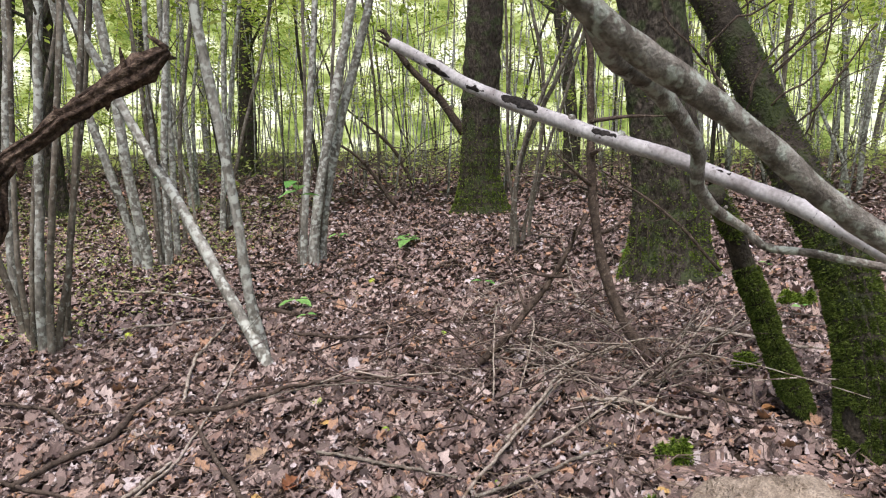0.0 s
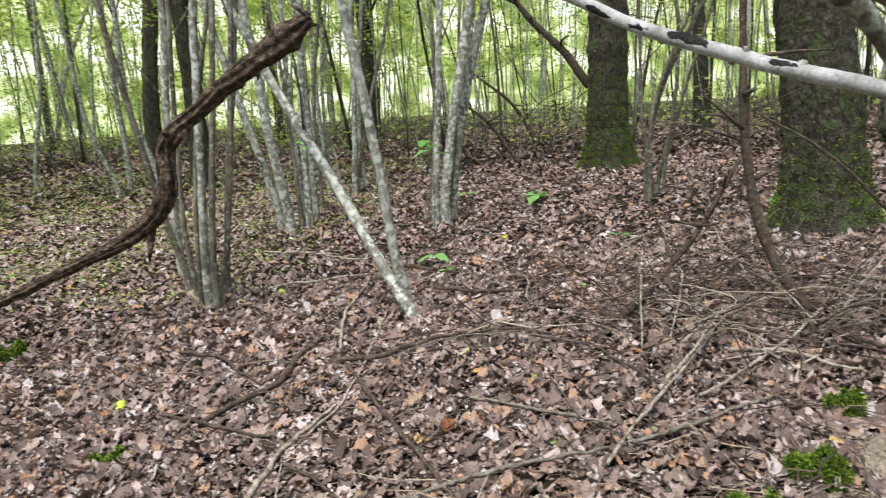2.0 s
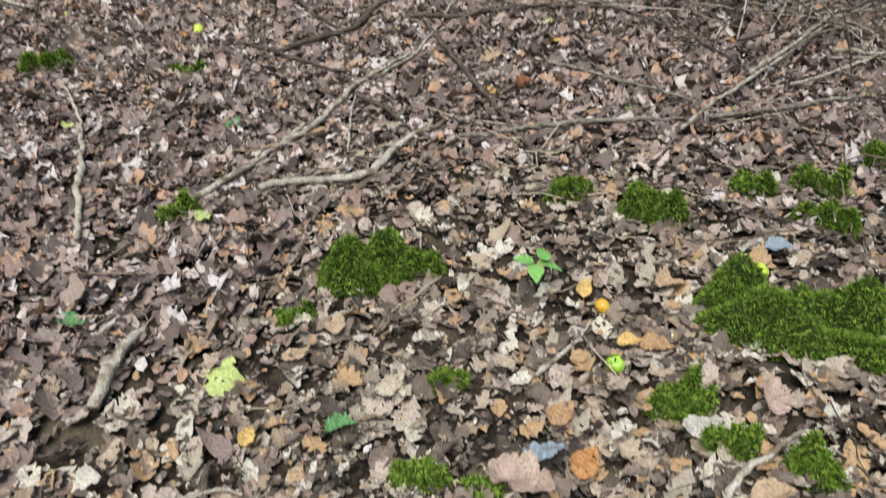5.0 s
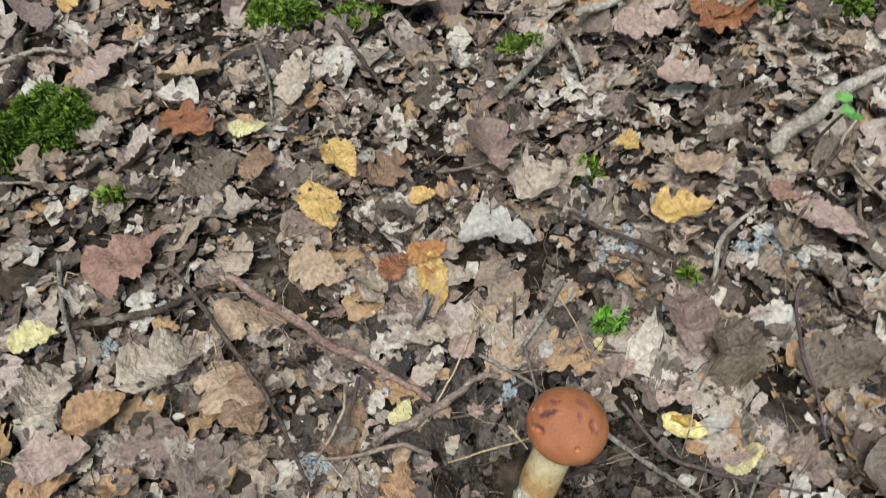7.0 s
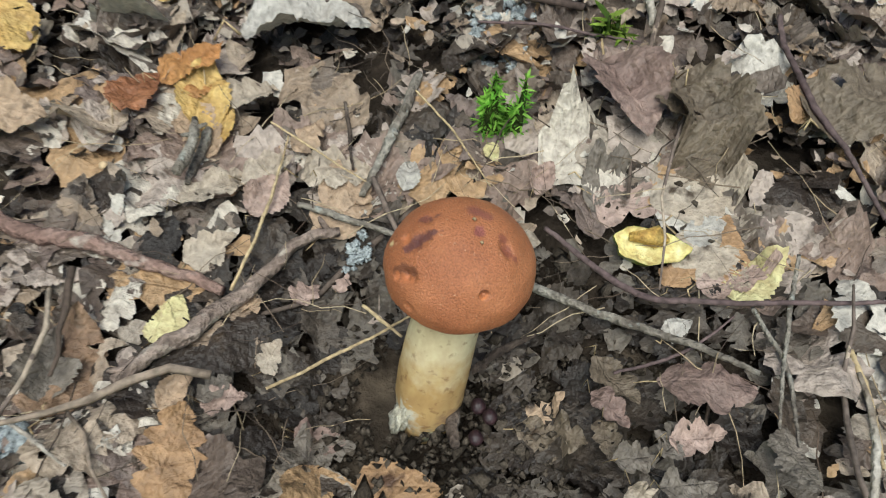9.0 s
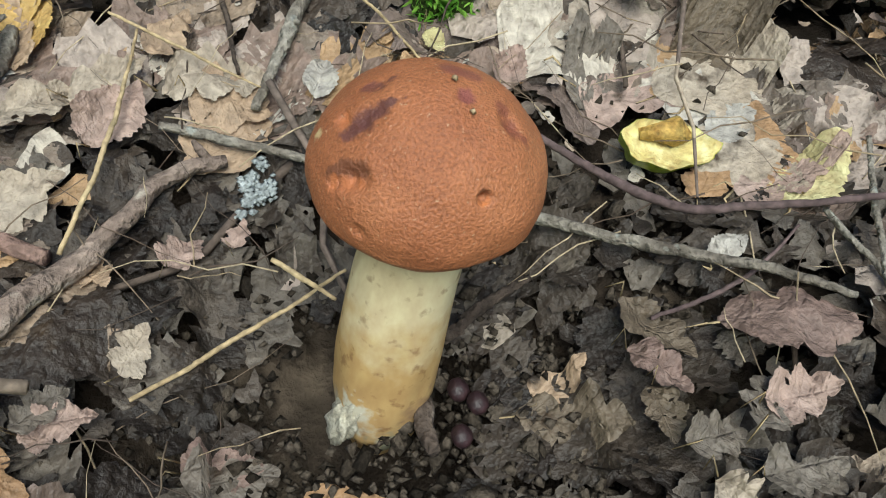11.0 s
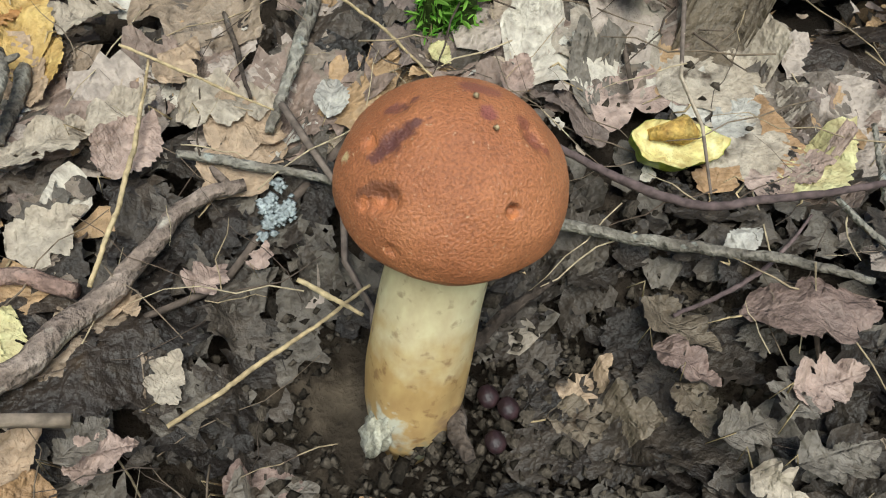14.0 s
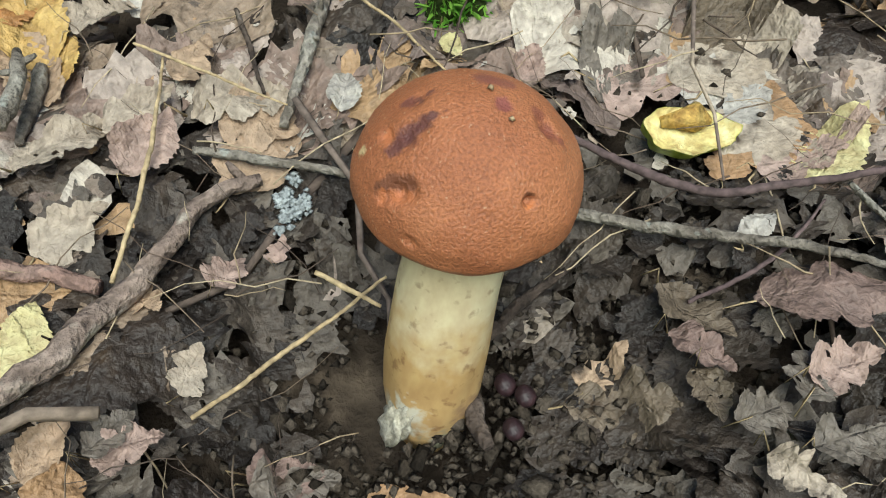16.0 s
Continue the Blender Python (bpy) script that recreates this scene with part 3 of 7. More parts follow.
def rotten_stub(points, r):
    rng = fresh()
    tree = thing("rotten_stub", points[0], "thin red-brown rotten dead stub standing upright", "dead tree")
    v, f = tube(curve_points(points, 0.08), [r * 1.2, r, r * 0.9, r * 1.3, r * 0.8], 10, 0.15, 0.004, rng)
    part("trunk", v, f, rotten_red, tree)


def dead_stem(label, points, r):
    rng = fresh()
    tree = thing("dead_sapling", points[0], label, "dead branch", "dead branches")
    line = curve_points(points, 0.06)
    v, f = tube(line, [r, r * 0.9, r * 0.7, r * 0.45], 8, 0.12, 0.003, rng)
    part("stem", v, f, stick_brown, tree)
    for k in range(5):
        s = int(len(line) * rng.uniform(0.3, 0.95))
        d = rng.normal(size=3)
        d[2] = abs(d[2]) * 0.6
        e = line[s] + d / np.linalg.norm(d) * rng.uniform(0.12, 0.4)
        v, f = tube(curve_points([line[s], (line[s] + e) / 2 + rng.normal(0, 0.02, 3), e], 0.05), [r * 0.45, r * 0.3, r * 0.12], 5, 0.1, 0, rng)
        part("twig", v, f, stick_brown, tree)


def hanging_twig(label, points, r):
    rng = fresh()
    line = curve_points(points, 0.04)
    bend = np.cumsum(rng.normal(0, 0.006, line.shape), 0)
    bend -= np.linspace(0, 1, len(line))[:, None] * bend[-1]
    v, f = tube(line + bend, [r, r * 0.8, r * 0.5], 6, 0.12, 0, rng)
    base = Vector(points[0])
    ob = new("twig", mesh("twig", v - np.array(base), f, stick_brown))
    ob.location = base
    tagged(ob, label, "twig", "hanging twigs")


def sandy_patch(at, r, h):
    rng = fresh()
    ob = thing("sandy_patch", at, "low heap of pale sandy earth and dry moss", "earth")
    u = np.linspace(-1, 1, 26)
    XX, YY = np.meshgrid(u, u)
    H = np.clip(1 - XX ** 2 - YY ** 2 + 0.25 * np.sin(5 * XX + 1) * np.sin(6 * YY), 0, 1) ** 0.7 * (1 + rng.normal(0, 0.13, XX.shape))
    V = np.stack([at[0] + XX * r, at[1] + YY * r * 0.7, slope(at[0] + XX * r, at[1] + YY * r * 0.7) - 0.01 + H * (h + 0.012)], -1).reshape(-1, 3)
    i = np.arange(25)[:, None] * 26 + np.arange(25)[None]
    F = np.stack([i, i + 1, i + 27, i + 26], -1).reshape(-1, 4)
    F = F[H.ravel()[F].max(1) > 0]
    part("earth", V, F, sand, ob)
    fuzz(ob, V, F.tolist(), 2200, 0.010, lambda p: (noise_at(p, 11.0) > 0.52) * 0.9, rng, sand, "dry_moss")


def dark_seed(at, r):
    rng = fresh()
    bm = bmesh.new()
    bmesh.ops.create_icosphere(bm, subdivisions=2, radius=r)
    v = np.array([q.co * (1 + 0.25 * noise.noise(q.co * 120)) for q in bm.verts]) * np.array([1, 1.15, 0.85])
    f = [[q.index for q in face.verts] for face in bm.faces]
    bm.free()
    ob = new("dark_berry", mesh("dark_berry", v, f, berry))
    ob.location = at
    tagged(ob, "shrivelled dark purple berry lying beside the mushroom", "berry", "dark berries")


def log(points, r, label):
    rng = fresh()
    ob = thing("log", points[0], label, "log")
    v, f = tube(curve_points(points, 0.1), [r, r, r * 0.8], 12, 0.08, 0.003, rng)
    part("wood", v, f, mossy_bark, ob)


close_grid = (0.002, -0.56, -0.36, np.full((560, 560), 9.0))
PLAY = 0.006
cover_grid = (0.002, -0.56, -0.36, np.full((560, 560), 9.0))
wide_grid = (0.012, -4.8, 0.7, np.full((740, 480), 9.0))


def press(x, y, z, r, rise, reach=18, grid=close_grid):
    """Leaves lie under what rests on them: lower the height that they may reach round a place."""
    cell, x0, y0, top = grid
    i, j = int((x - x0) / cell), int((y - y0) / cell)
    a0, a1, b0, b1 = max(i - reach, 0), min(i + reach + 1, top.shape[0]), max(j - reach, 0), min(j + reach + 1, top.shape[1])
    if a0 >= a1 or b0 >= b1:
        return
    A, B = np.meshgrid((np.arange(a0, a1) + 0.5) * cell + x0, (np.arange(b0, b1) + 0.5) * cell + y0, indexing="ij")
    here = z - 0.6 * r + np.maximum(0, np.hypot(A - x, B - y) - r - cell * 0.5) * rise
    top[a0:a1, b0:b1] = np.minimum(top[a0:a1, b0:b1], here)


press(-0.004, -0.012, -0.036, 0.024, 0.45, 30)
press(0.117, 0.052, 0.017, 0.014, 0.6, 26)


def laid(v, loose=False):
    """The same vertices, pressed down where sticks, larger leaves or the mushroom stand on them; the order of the layers is kept."""
    v = v.copy()
    for cell, x0, y0, top in (close_grid, wide_grid) + ((cover_grid,) if loose else ()):
        i, j = ((v[:, 0] - x0) / cell).astype(int), ((v[:, 1] - y0) / cell).astype(int)
        near = (i >= 0) & (i < top.shape[0]) & (j >= 0) & (j < top.shape[1])
        high = np.maximum(top[i[near], j[near]], slope(v[near, 0], v[near, 1]) + 0.001) - PLAY
        over = np.maximum(v[near, 2] - high, 0)
        v[near, 2] = np.where(over > 0, high + PLAY * (1 - np.exp(-over / PLAY)), v[near, 2])
    return v


def stick(points, r, label, material):
    rng = fresh()
    if points[0][1] > 1.2:
        r = r * 0.8
    length = sum((Vector(q) - Vector(p)).length for p, q in zip(points, points[1:]))
    line = curve_points(points, max(r * 1.1, length / 110))
    bend = np.cumsum(rng.normal(0, 1, (len(line), 3)), 0)
    bend -= np.linspace(0, 1, len(line))[:, None] * bend[-1]
    line = line + bend * r * (0.20 if r > 0.0035 else 0.10)
    swell = 1 + 0.14 * np.sin(np.linspace(0, 1, len(line)) * rng.uniform(9, 20) + rng.uniform(0, 6)) * rng.random(len(line))
    v, f = tube(line, np.interp(np.linspace(0, 1, len(line)), [0, .25, .5, .75, 1], [r * 0.85, r, r * 0.95, r * 0.8, r * 0.55]) * swell, 10, 0.05, 0, rng)
    if abs(points[0][0]) < 0.5 and -0.3 < points[0][1] < 0.7 and r > 0.0008:
        for q in line:
            press(*q, r, 0.8)
    elif points[0][1] > 0.7:
        for q in line:
            press(*q, r, 0.5, 6, wide_grid)
    base = Vector(points[0])
    ob = new("stick", mesh("stick", v - np.array(base), f, material))
    ob.location = base
    tagged(ob, label, "stick", "sticks on the forest floor")
    if r > 0.0022 and len(line) > 6:
        for k in range(2):
            s = int(rng.integers(1, len(line) - 1))
            d = rng.normal(size=3)
            d[2] = abs(d[2])
            d /= np.linalg.norm(d)
            v, f = tube([line[s], line[s] + d * r * 1.6, line[s] + d * r * 2.4], [r * 0.5, r * 0.4, r * 0.2], 6, 0.1, 0, rng)
            part("knot", v, f, material, ob)


# ---- leaves ----


def leaf_shape(kind, stations, rng=None, curl=0.2, fold=0.15, ragged=0.0, cols=3, crumple=0.05, holes=0.0):
    """A leaf of length 1 along x, midrib in the middle. Lobed or serrate outline, curl along, fold across, crumpled by noise, with bitten holes."""
    s = np.linspace(0, 1, stations)
    lobes = 4.0 if stations > 11 else 2.5
    if rng is not None and kind == "oak" and stations > 11:
        lobes = rng.uniform(3.0, 4.3)

    def oak(phase, depth):
        bent = s + 0.05 * np.sin(s * 5 + phase * 3)
        return 0.34 * np.sin(np.pi * s ** 0.78) ** 0.75 * (1 - depth + depth * np.abs(np.cos(np.pi * lobes * bent + phase)) ** 0.6) + 0.012
    if kind == "oak":
        w = oak(0.5, 0.55)
    elif kind == "maple":
        w = 0.44 * np.sin(np.pi * s ** 0.62) ** 0.85 * (0.55 + 0.45 * np.abs(np.cos(np.pi * 2.5 * s + 2.0))) + 0.012
    else:
        w = 0.33 * np.sin(np.pi * s ** 0.72) ** 0.85 * (1 + (0.045 * np.cos(2 * np.pi * 10 * s) if stations > 11 else 0)) + 0.008
    w[-1] = 0.012
    wl, wr = w.copy(), w.copy()
    seed = 0.0
    if rng is not None:
        seed = rng.uniform(0, 50)
        if kind == "oak":
            depth = rng.uniform(0.38, 0.66)
            wl, wr = oak(0.5, depth), oak(0.5 + rng.uniform(-0.5, 0.5), depth)
            wl[-1] = wr[-1] = 0.012
        wl *= 1 + rng.normal(0, ragged, stations)
        wr *= 1 + rng.normal(0, ragged, stations)
        if rng.random() < 0.35 and stations > 5:
            c = int(rng.integers(stations // 3, stations - 1))
            (wl if rng.random() < 0.5 else wr)[c:] *= rng.uniform(0.25, 0.7)
    rows = []
    sides = np.linspace(-1, 1, cols)
    for k in range(stations):
        zc = curl * (s[k] - 0.4) ** 2
        for side in sides:
            y = side * (wl[k] if side < 0 else wr[k])
            q = Vector((s[k] * 3.2 + seed, y * 3.2, seed * 0.7))
            lift = crumple * (noise.noise(q) + 0.5 * noise.noise(q * 2.3) + (0.3 * noise.noise(q * 5.1) if stations > 15 else 0.0))
            lift += 0.06 * abs(side) ** 3 * noise.noise(Vector((s[k] * 5 + seed, 7.0 * np.sign(side), 3.0)))
            rows.append((s[k] - 0.5, y + 0.06 * np.sin(s[k] * 3 + seed), zc + fold * abs(y) + fold * 2.2 * y * y + lift))
    v = np.array(rows)
    if holes and rng is not None:
        v[:, 0] += rng.uniform(-0.2, 0.2, len(v)) / stations
        v[:, 1] += rng.uniform(-0.16, 0.16, len(v)) * 0.5 / cols
    f = []
    for k in range(stations - 1):
        for c in range(cols - 1):
            a = k * cols + c
            if holes:
                m = v[[a, a + 1, a + cols, a + cols + 1]].mean(0)
                if noise.noise(Vector((m[0] * 9 + seed, m[1] * 9, 1.0))) > 0.62 - holes:
                    continue
            f.append((a, a + 1, a + cols + 1, a + cols))
    uv = np.stack([v[:, 0] + 0.5, np.clip(v[:, 1] / 0.7 + 0.5, 0, 1)], -1)
    return v, np.array(f), uv


def fallen_leaf(kind, at, length, yaw, label, material):
    rng = fresh()
    v, f, uv = leaf_shape(kind, 46, rng, rng.uniform(-0.4, 0.6), rng.uniform(-0.2, 0.5), 0.035, 9, 0.10, rng.choice([0.0, 0.0, 0.06]))
    v = v * length
    petiole, pf = tube([(-0.5 * length, 0, 0.0), (-0.6 * length, 0.02 * length, 0.01), (-0.7 * length, 0.0, -0.002)], [length * 0.014, length * 0.01, length * 0.008], 4, 0.05)
    z = float(slope(at[0], at[1]))
    stand = pose(at[0], at[1], max(at[2], z + 0.010), math.degrees(GY) + rng.uniform(-14, 14), -math.degrees(GX) + rng.uniform(-14, 14), yaw)
    turn, spot = np.array(stand.to_3x3()).T, np.array(stand.translation)
    ob = new("fallen_leaf", mesh("fallen_leaf", laid(v @ turn + spot) - spot, f, material, uv))
    ob.location = spot
    stalk = new("petiole", mesh("petiole", laid(petiole @ turn + spot) - spot, pf, stick_straw))
    stalk.parent = ob
    if math.hypot(*spot[:2]) < 0.6:
        for t in (-0.3, -0.1, 0.1, 0.3):
            c = np.array([t * length, 0, 0]) @ turn + spot
            press(c[0], c[1], c[2] - 0.001, length * 0.17, 0.7, 14, cover_grid)
    tagged(ob, label, "leaf", "fallen leaves")


def fruit(at, r, colour):
    rng = fresh()
    z = float(slope(at[0], at[1]))
    zz = max(at[2], z + r * 0.75)
    name = {"green": "fresh green crab apple on dead leaves", "yellow": "yellow-green crab apple on the forest floor", "orange": "orange-yellow crab apple half under leaves"}[colour]
    ob = thing("crab_apple", (at[0], at[1], zz), name, "fruit", "fallen crab apples")
    th, ph = np.meshgrid(np.linspace(0.02, np.pi - 0.02, 12), np.linspace(0, 2 * np.pi, 16, endpoint=False), indexing="ij")
    rr = r * (1 - 0.32 * np.exp(-(th / 0.35) ** 2) - 0.2 * np.exp(-((np.pi - th) / 0.3) ** 2) + 0.02 * np.sin(5 * ph))
    v = np.stack([rr * np.sin(th) * np.cos(ph), rr * np.sin(th) * np.sin(ph), rr * np.cos(th) * 0.93], -1).reshape(-1, 3)
    tilt = np.array(Euler((rng.uniform(-1, 1), rng.uniform(-1, 1), 0)).to_matrix())
    v = v @ tilt.T
    i = np.arange(11)[:, None] * 16
    j = np.arange(16)[None]
    f = np.stack([i + j, i + 16 + j, i + 16 + (j + 1) % 16, i + (j + 1) % 16], -1).reshape(-1, 4).tolist() + [list(range(16)), [176 + k for k in range(15, -1, -1)]]
    c = np.array((at[0], at[1], zz))
    part("flesh", v + c, f, {"green": fruit_green, "yellow": fruit_yellow, "orange": fruit_orange}[colour], ob)
    d = tilt @ np.array([0, 0, 1.0])
    v, f = tube([c + d * r * 0.6, c + d * r * 0.95, c + d * r * 1.3 + np.array([0.1 * r, 0, 0])], [r * 0.07, r * 0.06, r * 0.08], 5, 0.1)
    part("stalk", v, f, stick_brown, ob)


def moss_cushion(at, r, h, facing):
    rng = fresh()
    z = float(slope(at[0], at[1]))
    ob = thing("moss_cushion", (at[0], at[1], z), "soft cushion of bright green moss on the forest floor", "moss", "moss cushions")
    lobes = [(0.0, 0.0, 1.0, 1.0)] + [(rng.uniform(-0.8, 0.8), rng.uniform(-0.75, 0.75), rng.uniform(0.18, 0.42), rng.uniform(0.55, 1.2)) for _ in range(18)]
    lobes[0] = (0.0, 0.0, 0.95, 0.42)
    u = np.linspace(-1.35, 1.35, 40)
    XX, YY = np.meshgrid(u, u)
    H = np.zeros_like(XX)
    for lx, ly, lr, lh in lobes:
        H = np.maximum(H, lh * np.clip(1 - ((XX - lx) ** 2 + (YY - ly) ** 2) / lr ** 2, 0, 1) ** 0.7)
    ph = rng.uniform(0, 9)
    H = H * np.clip((1.32 - np.hypot(XX, YY * 0.95)) / 0.35, 0, 1) * (1 + 0.45 * np.sin(XX * 5 + ph) * np.sin(YY * 4 + 2 * ph) + rng.normal(0, 0.04, H.shape))
    ca, sa = math.cos(radians(facing)), math.sin(radians(facing))
    px_, py_ = at[0] + YY * r * 0.40 * ca - XX * r * -sa, at[1] + YY * r * 0.40 * sa - XX * r * ca
    V = np.stack([px_, py_, slope(px_, py_) - 0.012 + H * (h * (1.25 if math.hypot(at[0], at[1]) < 1.7 else 0.9) + 0.012)], -1).reshape(-1, 3)
    m = 40
    i = np.arange(m - 1)[:, None] * m + np.arange(m - 1)[None]
    F = np.stack([i, i + 1, i + m + 1, i + m], -1).reshape(-1, 4)
    F = F[(H.ravel()[F].max(1) > 0)]
    fresh_one = r < 0.03 and h > 0.018
    mat = moss_fresh if fresh_one else moss_mat
    part("cushion", V, F, moss_bed, ob)
    near = math.hypot(at[0], at[1]) < 1.7
    size = 0.0055 if fresh_one else 0.011 if near else 0.018
    many = int(min(24000, 330 * (r / size) ** 2))
    fuzz(ob, V, F.tolist(), max(120, many), size, lambda p: np.full(len(p), 0.9), rng, mat, "shoot_mat")


def seedling(at, r, leaves, h):
    rng = fresh()
    z = float(slope(at[0], at[1]))
    c = np.array((at[0], at[1], z))
    ob = thing("seedling", c, "small green seedling with broad thin leaves", "seedling", "green seedlings")
    top = c + np.array([rng.normal(0, 0.02), rng.normal(0, 0.02), h])
    v, f = tube(curve_points([c, (c + top) / 2 + rng.normal(0, 0.01, 3), top], 0.03), [0.003, 0.002, 0.0015], 5, 0.05)
    part("stem", v, f, stick_brown, ob)
    for k in range(leaves):
        lv, lf, uv = leaf_shape("ovate", 13, rng, -0.25, 0.12, 0.03, 5, 0.03)
        d = k * 6.28 / leaves + rng.uniform(-0.5, 0.5)
        size = r * rng.uniform(0.8, 1.1)
        m = np.array(Euler((rng.normal(0, 0.15), rng.uniform(-0.1, 0.35), d)).to_matrix())
        lv = (lv + np.array([0.6, 0, 0])) * size @ m.T + top + np.array([0, 0, rng.uniform(-0.2, 0.05) * h])
        part("leaf", lv, lf, seedling_mat, ob, uv=uv)


clump = thing('hazel_clump', (-2.439, 4.079, 0.044), 'clump of slim pale grey hazel stems rising from leaf litter', 'shrub', 'coppiced hazels')
hazel_stem(clump, [(-2.439, 4.079, 0.044), (-2.370, 4.120, 1.153), (-2.307, 4.157, 2.105), (-2.224, 4.239, 4.200)], 0.034)
hazel_stem(clump, [(-2.363, 4.028, 0.046), (-2.297, 4.066, 1.057), (-2.177, 4.135, 2.100), (-2.033, 4.275, 4.200)], 0.025)
hazel_stem(clump, [(-2.356, 4.097, 0.048), (-2.280, 4.140, 0.544), (-2.173, 4.200, 1.477), (-2.110, 4.237, 2.118), (-1.985, 4.355, 4.200)], 0.024)
hazel_stem(clump, [(-2.447, 4.368, 0.056), (-2.396, 4.397, 0.677), (-2.282, 4.460, 1.555), (-2.211, 4.499, 2.167), (-2.069, 4.630, 4.200)], 0.025)
hazel_stem(clump, [(-2.518, 4.122, 0.041), (-2.469, 4.152, 0.817), (-2.376, 4.208, 1.479), (-2.246, 4.287, 2.065), (-1.961, 4.574, 4.200)], 0.019)
hazel_stem(clump, [(-2.751, 4.420, 0.043), (-2.831, 4.371, 0.540), (-3.185, 4.008, 4.200)], 0.026)
hazel_stem(clump, [(-3.135, 4.971, 0.053), (-3.119, 4.980, 0.997), (-3.033, 5.034, 2.270), (-2.954, 5.116, 4.200)], 0.037)
hazel_stem(clump, [(-2.641, 4.294, 0.043), (-2.662, 4.281, 0.448), (-2.646, 4.291, 1.147), (-2.597, 4.321, 2.009), (-2.523, 4.396, 4.200)], 0.021)
clump = thing('hazel_clump', (-1.271, 6.167, 0.189), 'hazel clump with straight grey stems in the leaf litter', 'shrub', 'coppiced hazels')
hazel_stem(clump, [(-1.271, 6.167, 0.189), (-1.201, 6.181, 1.139), (-1.099, 6.202, 2.466), (-1.020, 6.228, 4.200)], 0.038)
hazel_stem(clump, [(-1.183, 6.185, 0.195), (-1.028, 6.214, 1.284), (-0.791, 6.259, 2.473), (-0.584, 6.323, 4.200)], 0.056)
hazel_stem(clump, [(-1.136, 6.324, 0.200), (-0.949, 6.356, 1.332), (-0.646, 6.409, 2.500), (-0.382, 6.487, 4.200)], 0.052)
hazel_stem(clump, [(-1.314, 6.176, 0.187), (-1.232, 6.193, 1.041), (-1.199, 6.200, 2.466), (-1.176, 6.208, 4.200)], 0.018)
hazel_stem(clump, [(-1.160, 6.226, 0.197), (-1.072, 6.243, 0.887), (-0.946, 6.265, 2.476), (-0.865, 6.290, 4.200)], 0.020)
clump = thing('hazel_clump', (-2.739, 6.334, 0.128), 'dense hazel clump with grey stems and dead ones between', 'shrub', 'coppiced hazels')
hazel_stem(clump, [(-2.739, 6.334, 0.128), (-2.837, 6.292, 1.050), (-2.890, 6.269, 1.786), (-2.961, 6.239, 2.488), (-3.064, 6.165, 4.200)], 0.057)
hazel_stem(clump, [(-2.895, 6.495, 0.131), (-3.019, 6.440, 0.890), (-3.165, 6.375, 1.500), (-3.552, 6.090, 4.200)], 0.048)
hazel_stem(clump, [(-2.648, 6.502, 0.138), (-2.673, 6.492, 1.295), (-2.657, 6.498, 2.532), (-2.645, 6.507, 4.200)], 0.032)
hazel_stem(clump, [(-2.582, 6.443, 0.138), (-2.555, 6.454, 1.295), (-2.468, 6.488, 2.529), (-2.398, 6.535, 4.200)], 0.042)
hazel_stem(clump, [(-2.647, 6.406, 0.135), (-2.664, 6.399, 1.043), (-2.762, 6.359, 2.508), (-2.830, 6.312, 4.200)], 0.024)
hazel_stem(clump, [(-2.665, 6.882, 0.152), (-2.644, 6.890, 1.291), (-2.655, 6.886, 2.603), (-2.663, 6.880, 4.200)], 0.039)
hazel_stem(clump, [(-2.736, 7.316, 0.168), (-2.731, 7.318, 1.288), (-2.535, 7.391, 2.693), (-2.409, 7.469, 4.200)], 0.027)
clump = thing('hazel_clump', (-2.637, 8.261, 0.203), 'pair of thin grey hazel stems with light bark', 'shrub', 'coppiced hazels')
hazel_stem(clump, [(-2.637, 8.261, 0.203), (-2.579, 8.280, 0.950), (-2.465, 8.316, 2.860), (-2.417, 8.341, 4.200)], 0.040)
hazel_stem(clump, [(-2.567, 8.412, 0.209), (-2.555, 8.416, 1.276), (-2.349, 8.478, 2.888), (-2.249, 8.529, 4.200)], 0.034)
hazel_stem(clump, [(-2.612, 8.334, 0.207), (-2.418, 8.394, 1.209), (-2.079, 8.499, 2.511), (-1.815, 8.636, 4.200)], 0.027)
clump = thing('hazel_clump', (-3.742, 10.481, 0.245), 'far hazel clump of slim stems before green undergrowth', 'shrub', 'coppiced hazels')
hazel_stem(clump, [(-3.742, 10.481, 0.245), (-3.769, 10.472, 1.676), (-3.745, 10.480, 3.263), (-3.737, 10.485, 4.200)], 0.042)
hazel_stem(clump, [(-3.725, 10.603, 0.249), (-3.694, 10.614, 1.679), (-3.474, 10.691, 3.299), (-3.401, 10.734, 4.200)], 0.034)
hazel_stem(clump, [(-3.800, 10.477, 0.246), (-3.936, 10.428, 1.432), (-3.964, 10.418, 3.253), (-3.973, 10.413, 4.200)], 0.034)
clump = thing('hazel_clump', (0.594, 6.298, 0.304), 'leaning thin hazel stems with brown bark', 'shrub', 'coppiced hazels')
hazel_stem(clump, [(0.594, 6.298, 0.304), (0.711, 6.287, 1.219), (0.996, 6.259, 1.848), (1.178, 6.241, 2.268), (1.682, 6.158, 4.200)], 0.026)
hazel_stem(clump, [(0.623, 6.233, 0.304), (0.632, 6.232, 1.023), (1.027, 6.190, 2.170), (1.446, 6.117, 4.200)], 0.020)
hazel_stem(clump, [(0.726, 6.562, 0.314), (0.849, 6.548, 1.005), (0.888, 6.543, 1.922), (0.780, 6.556, 2.514), (0.596, 6.591, 4.200)], 0.021)
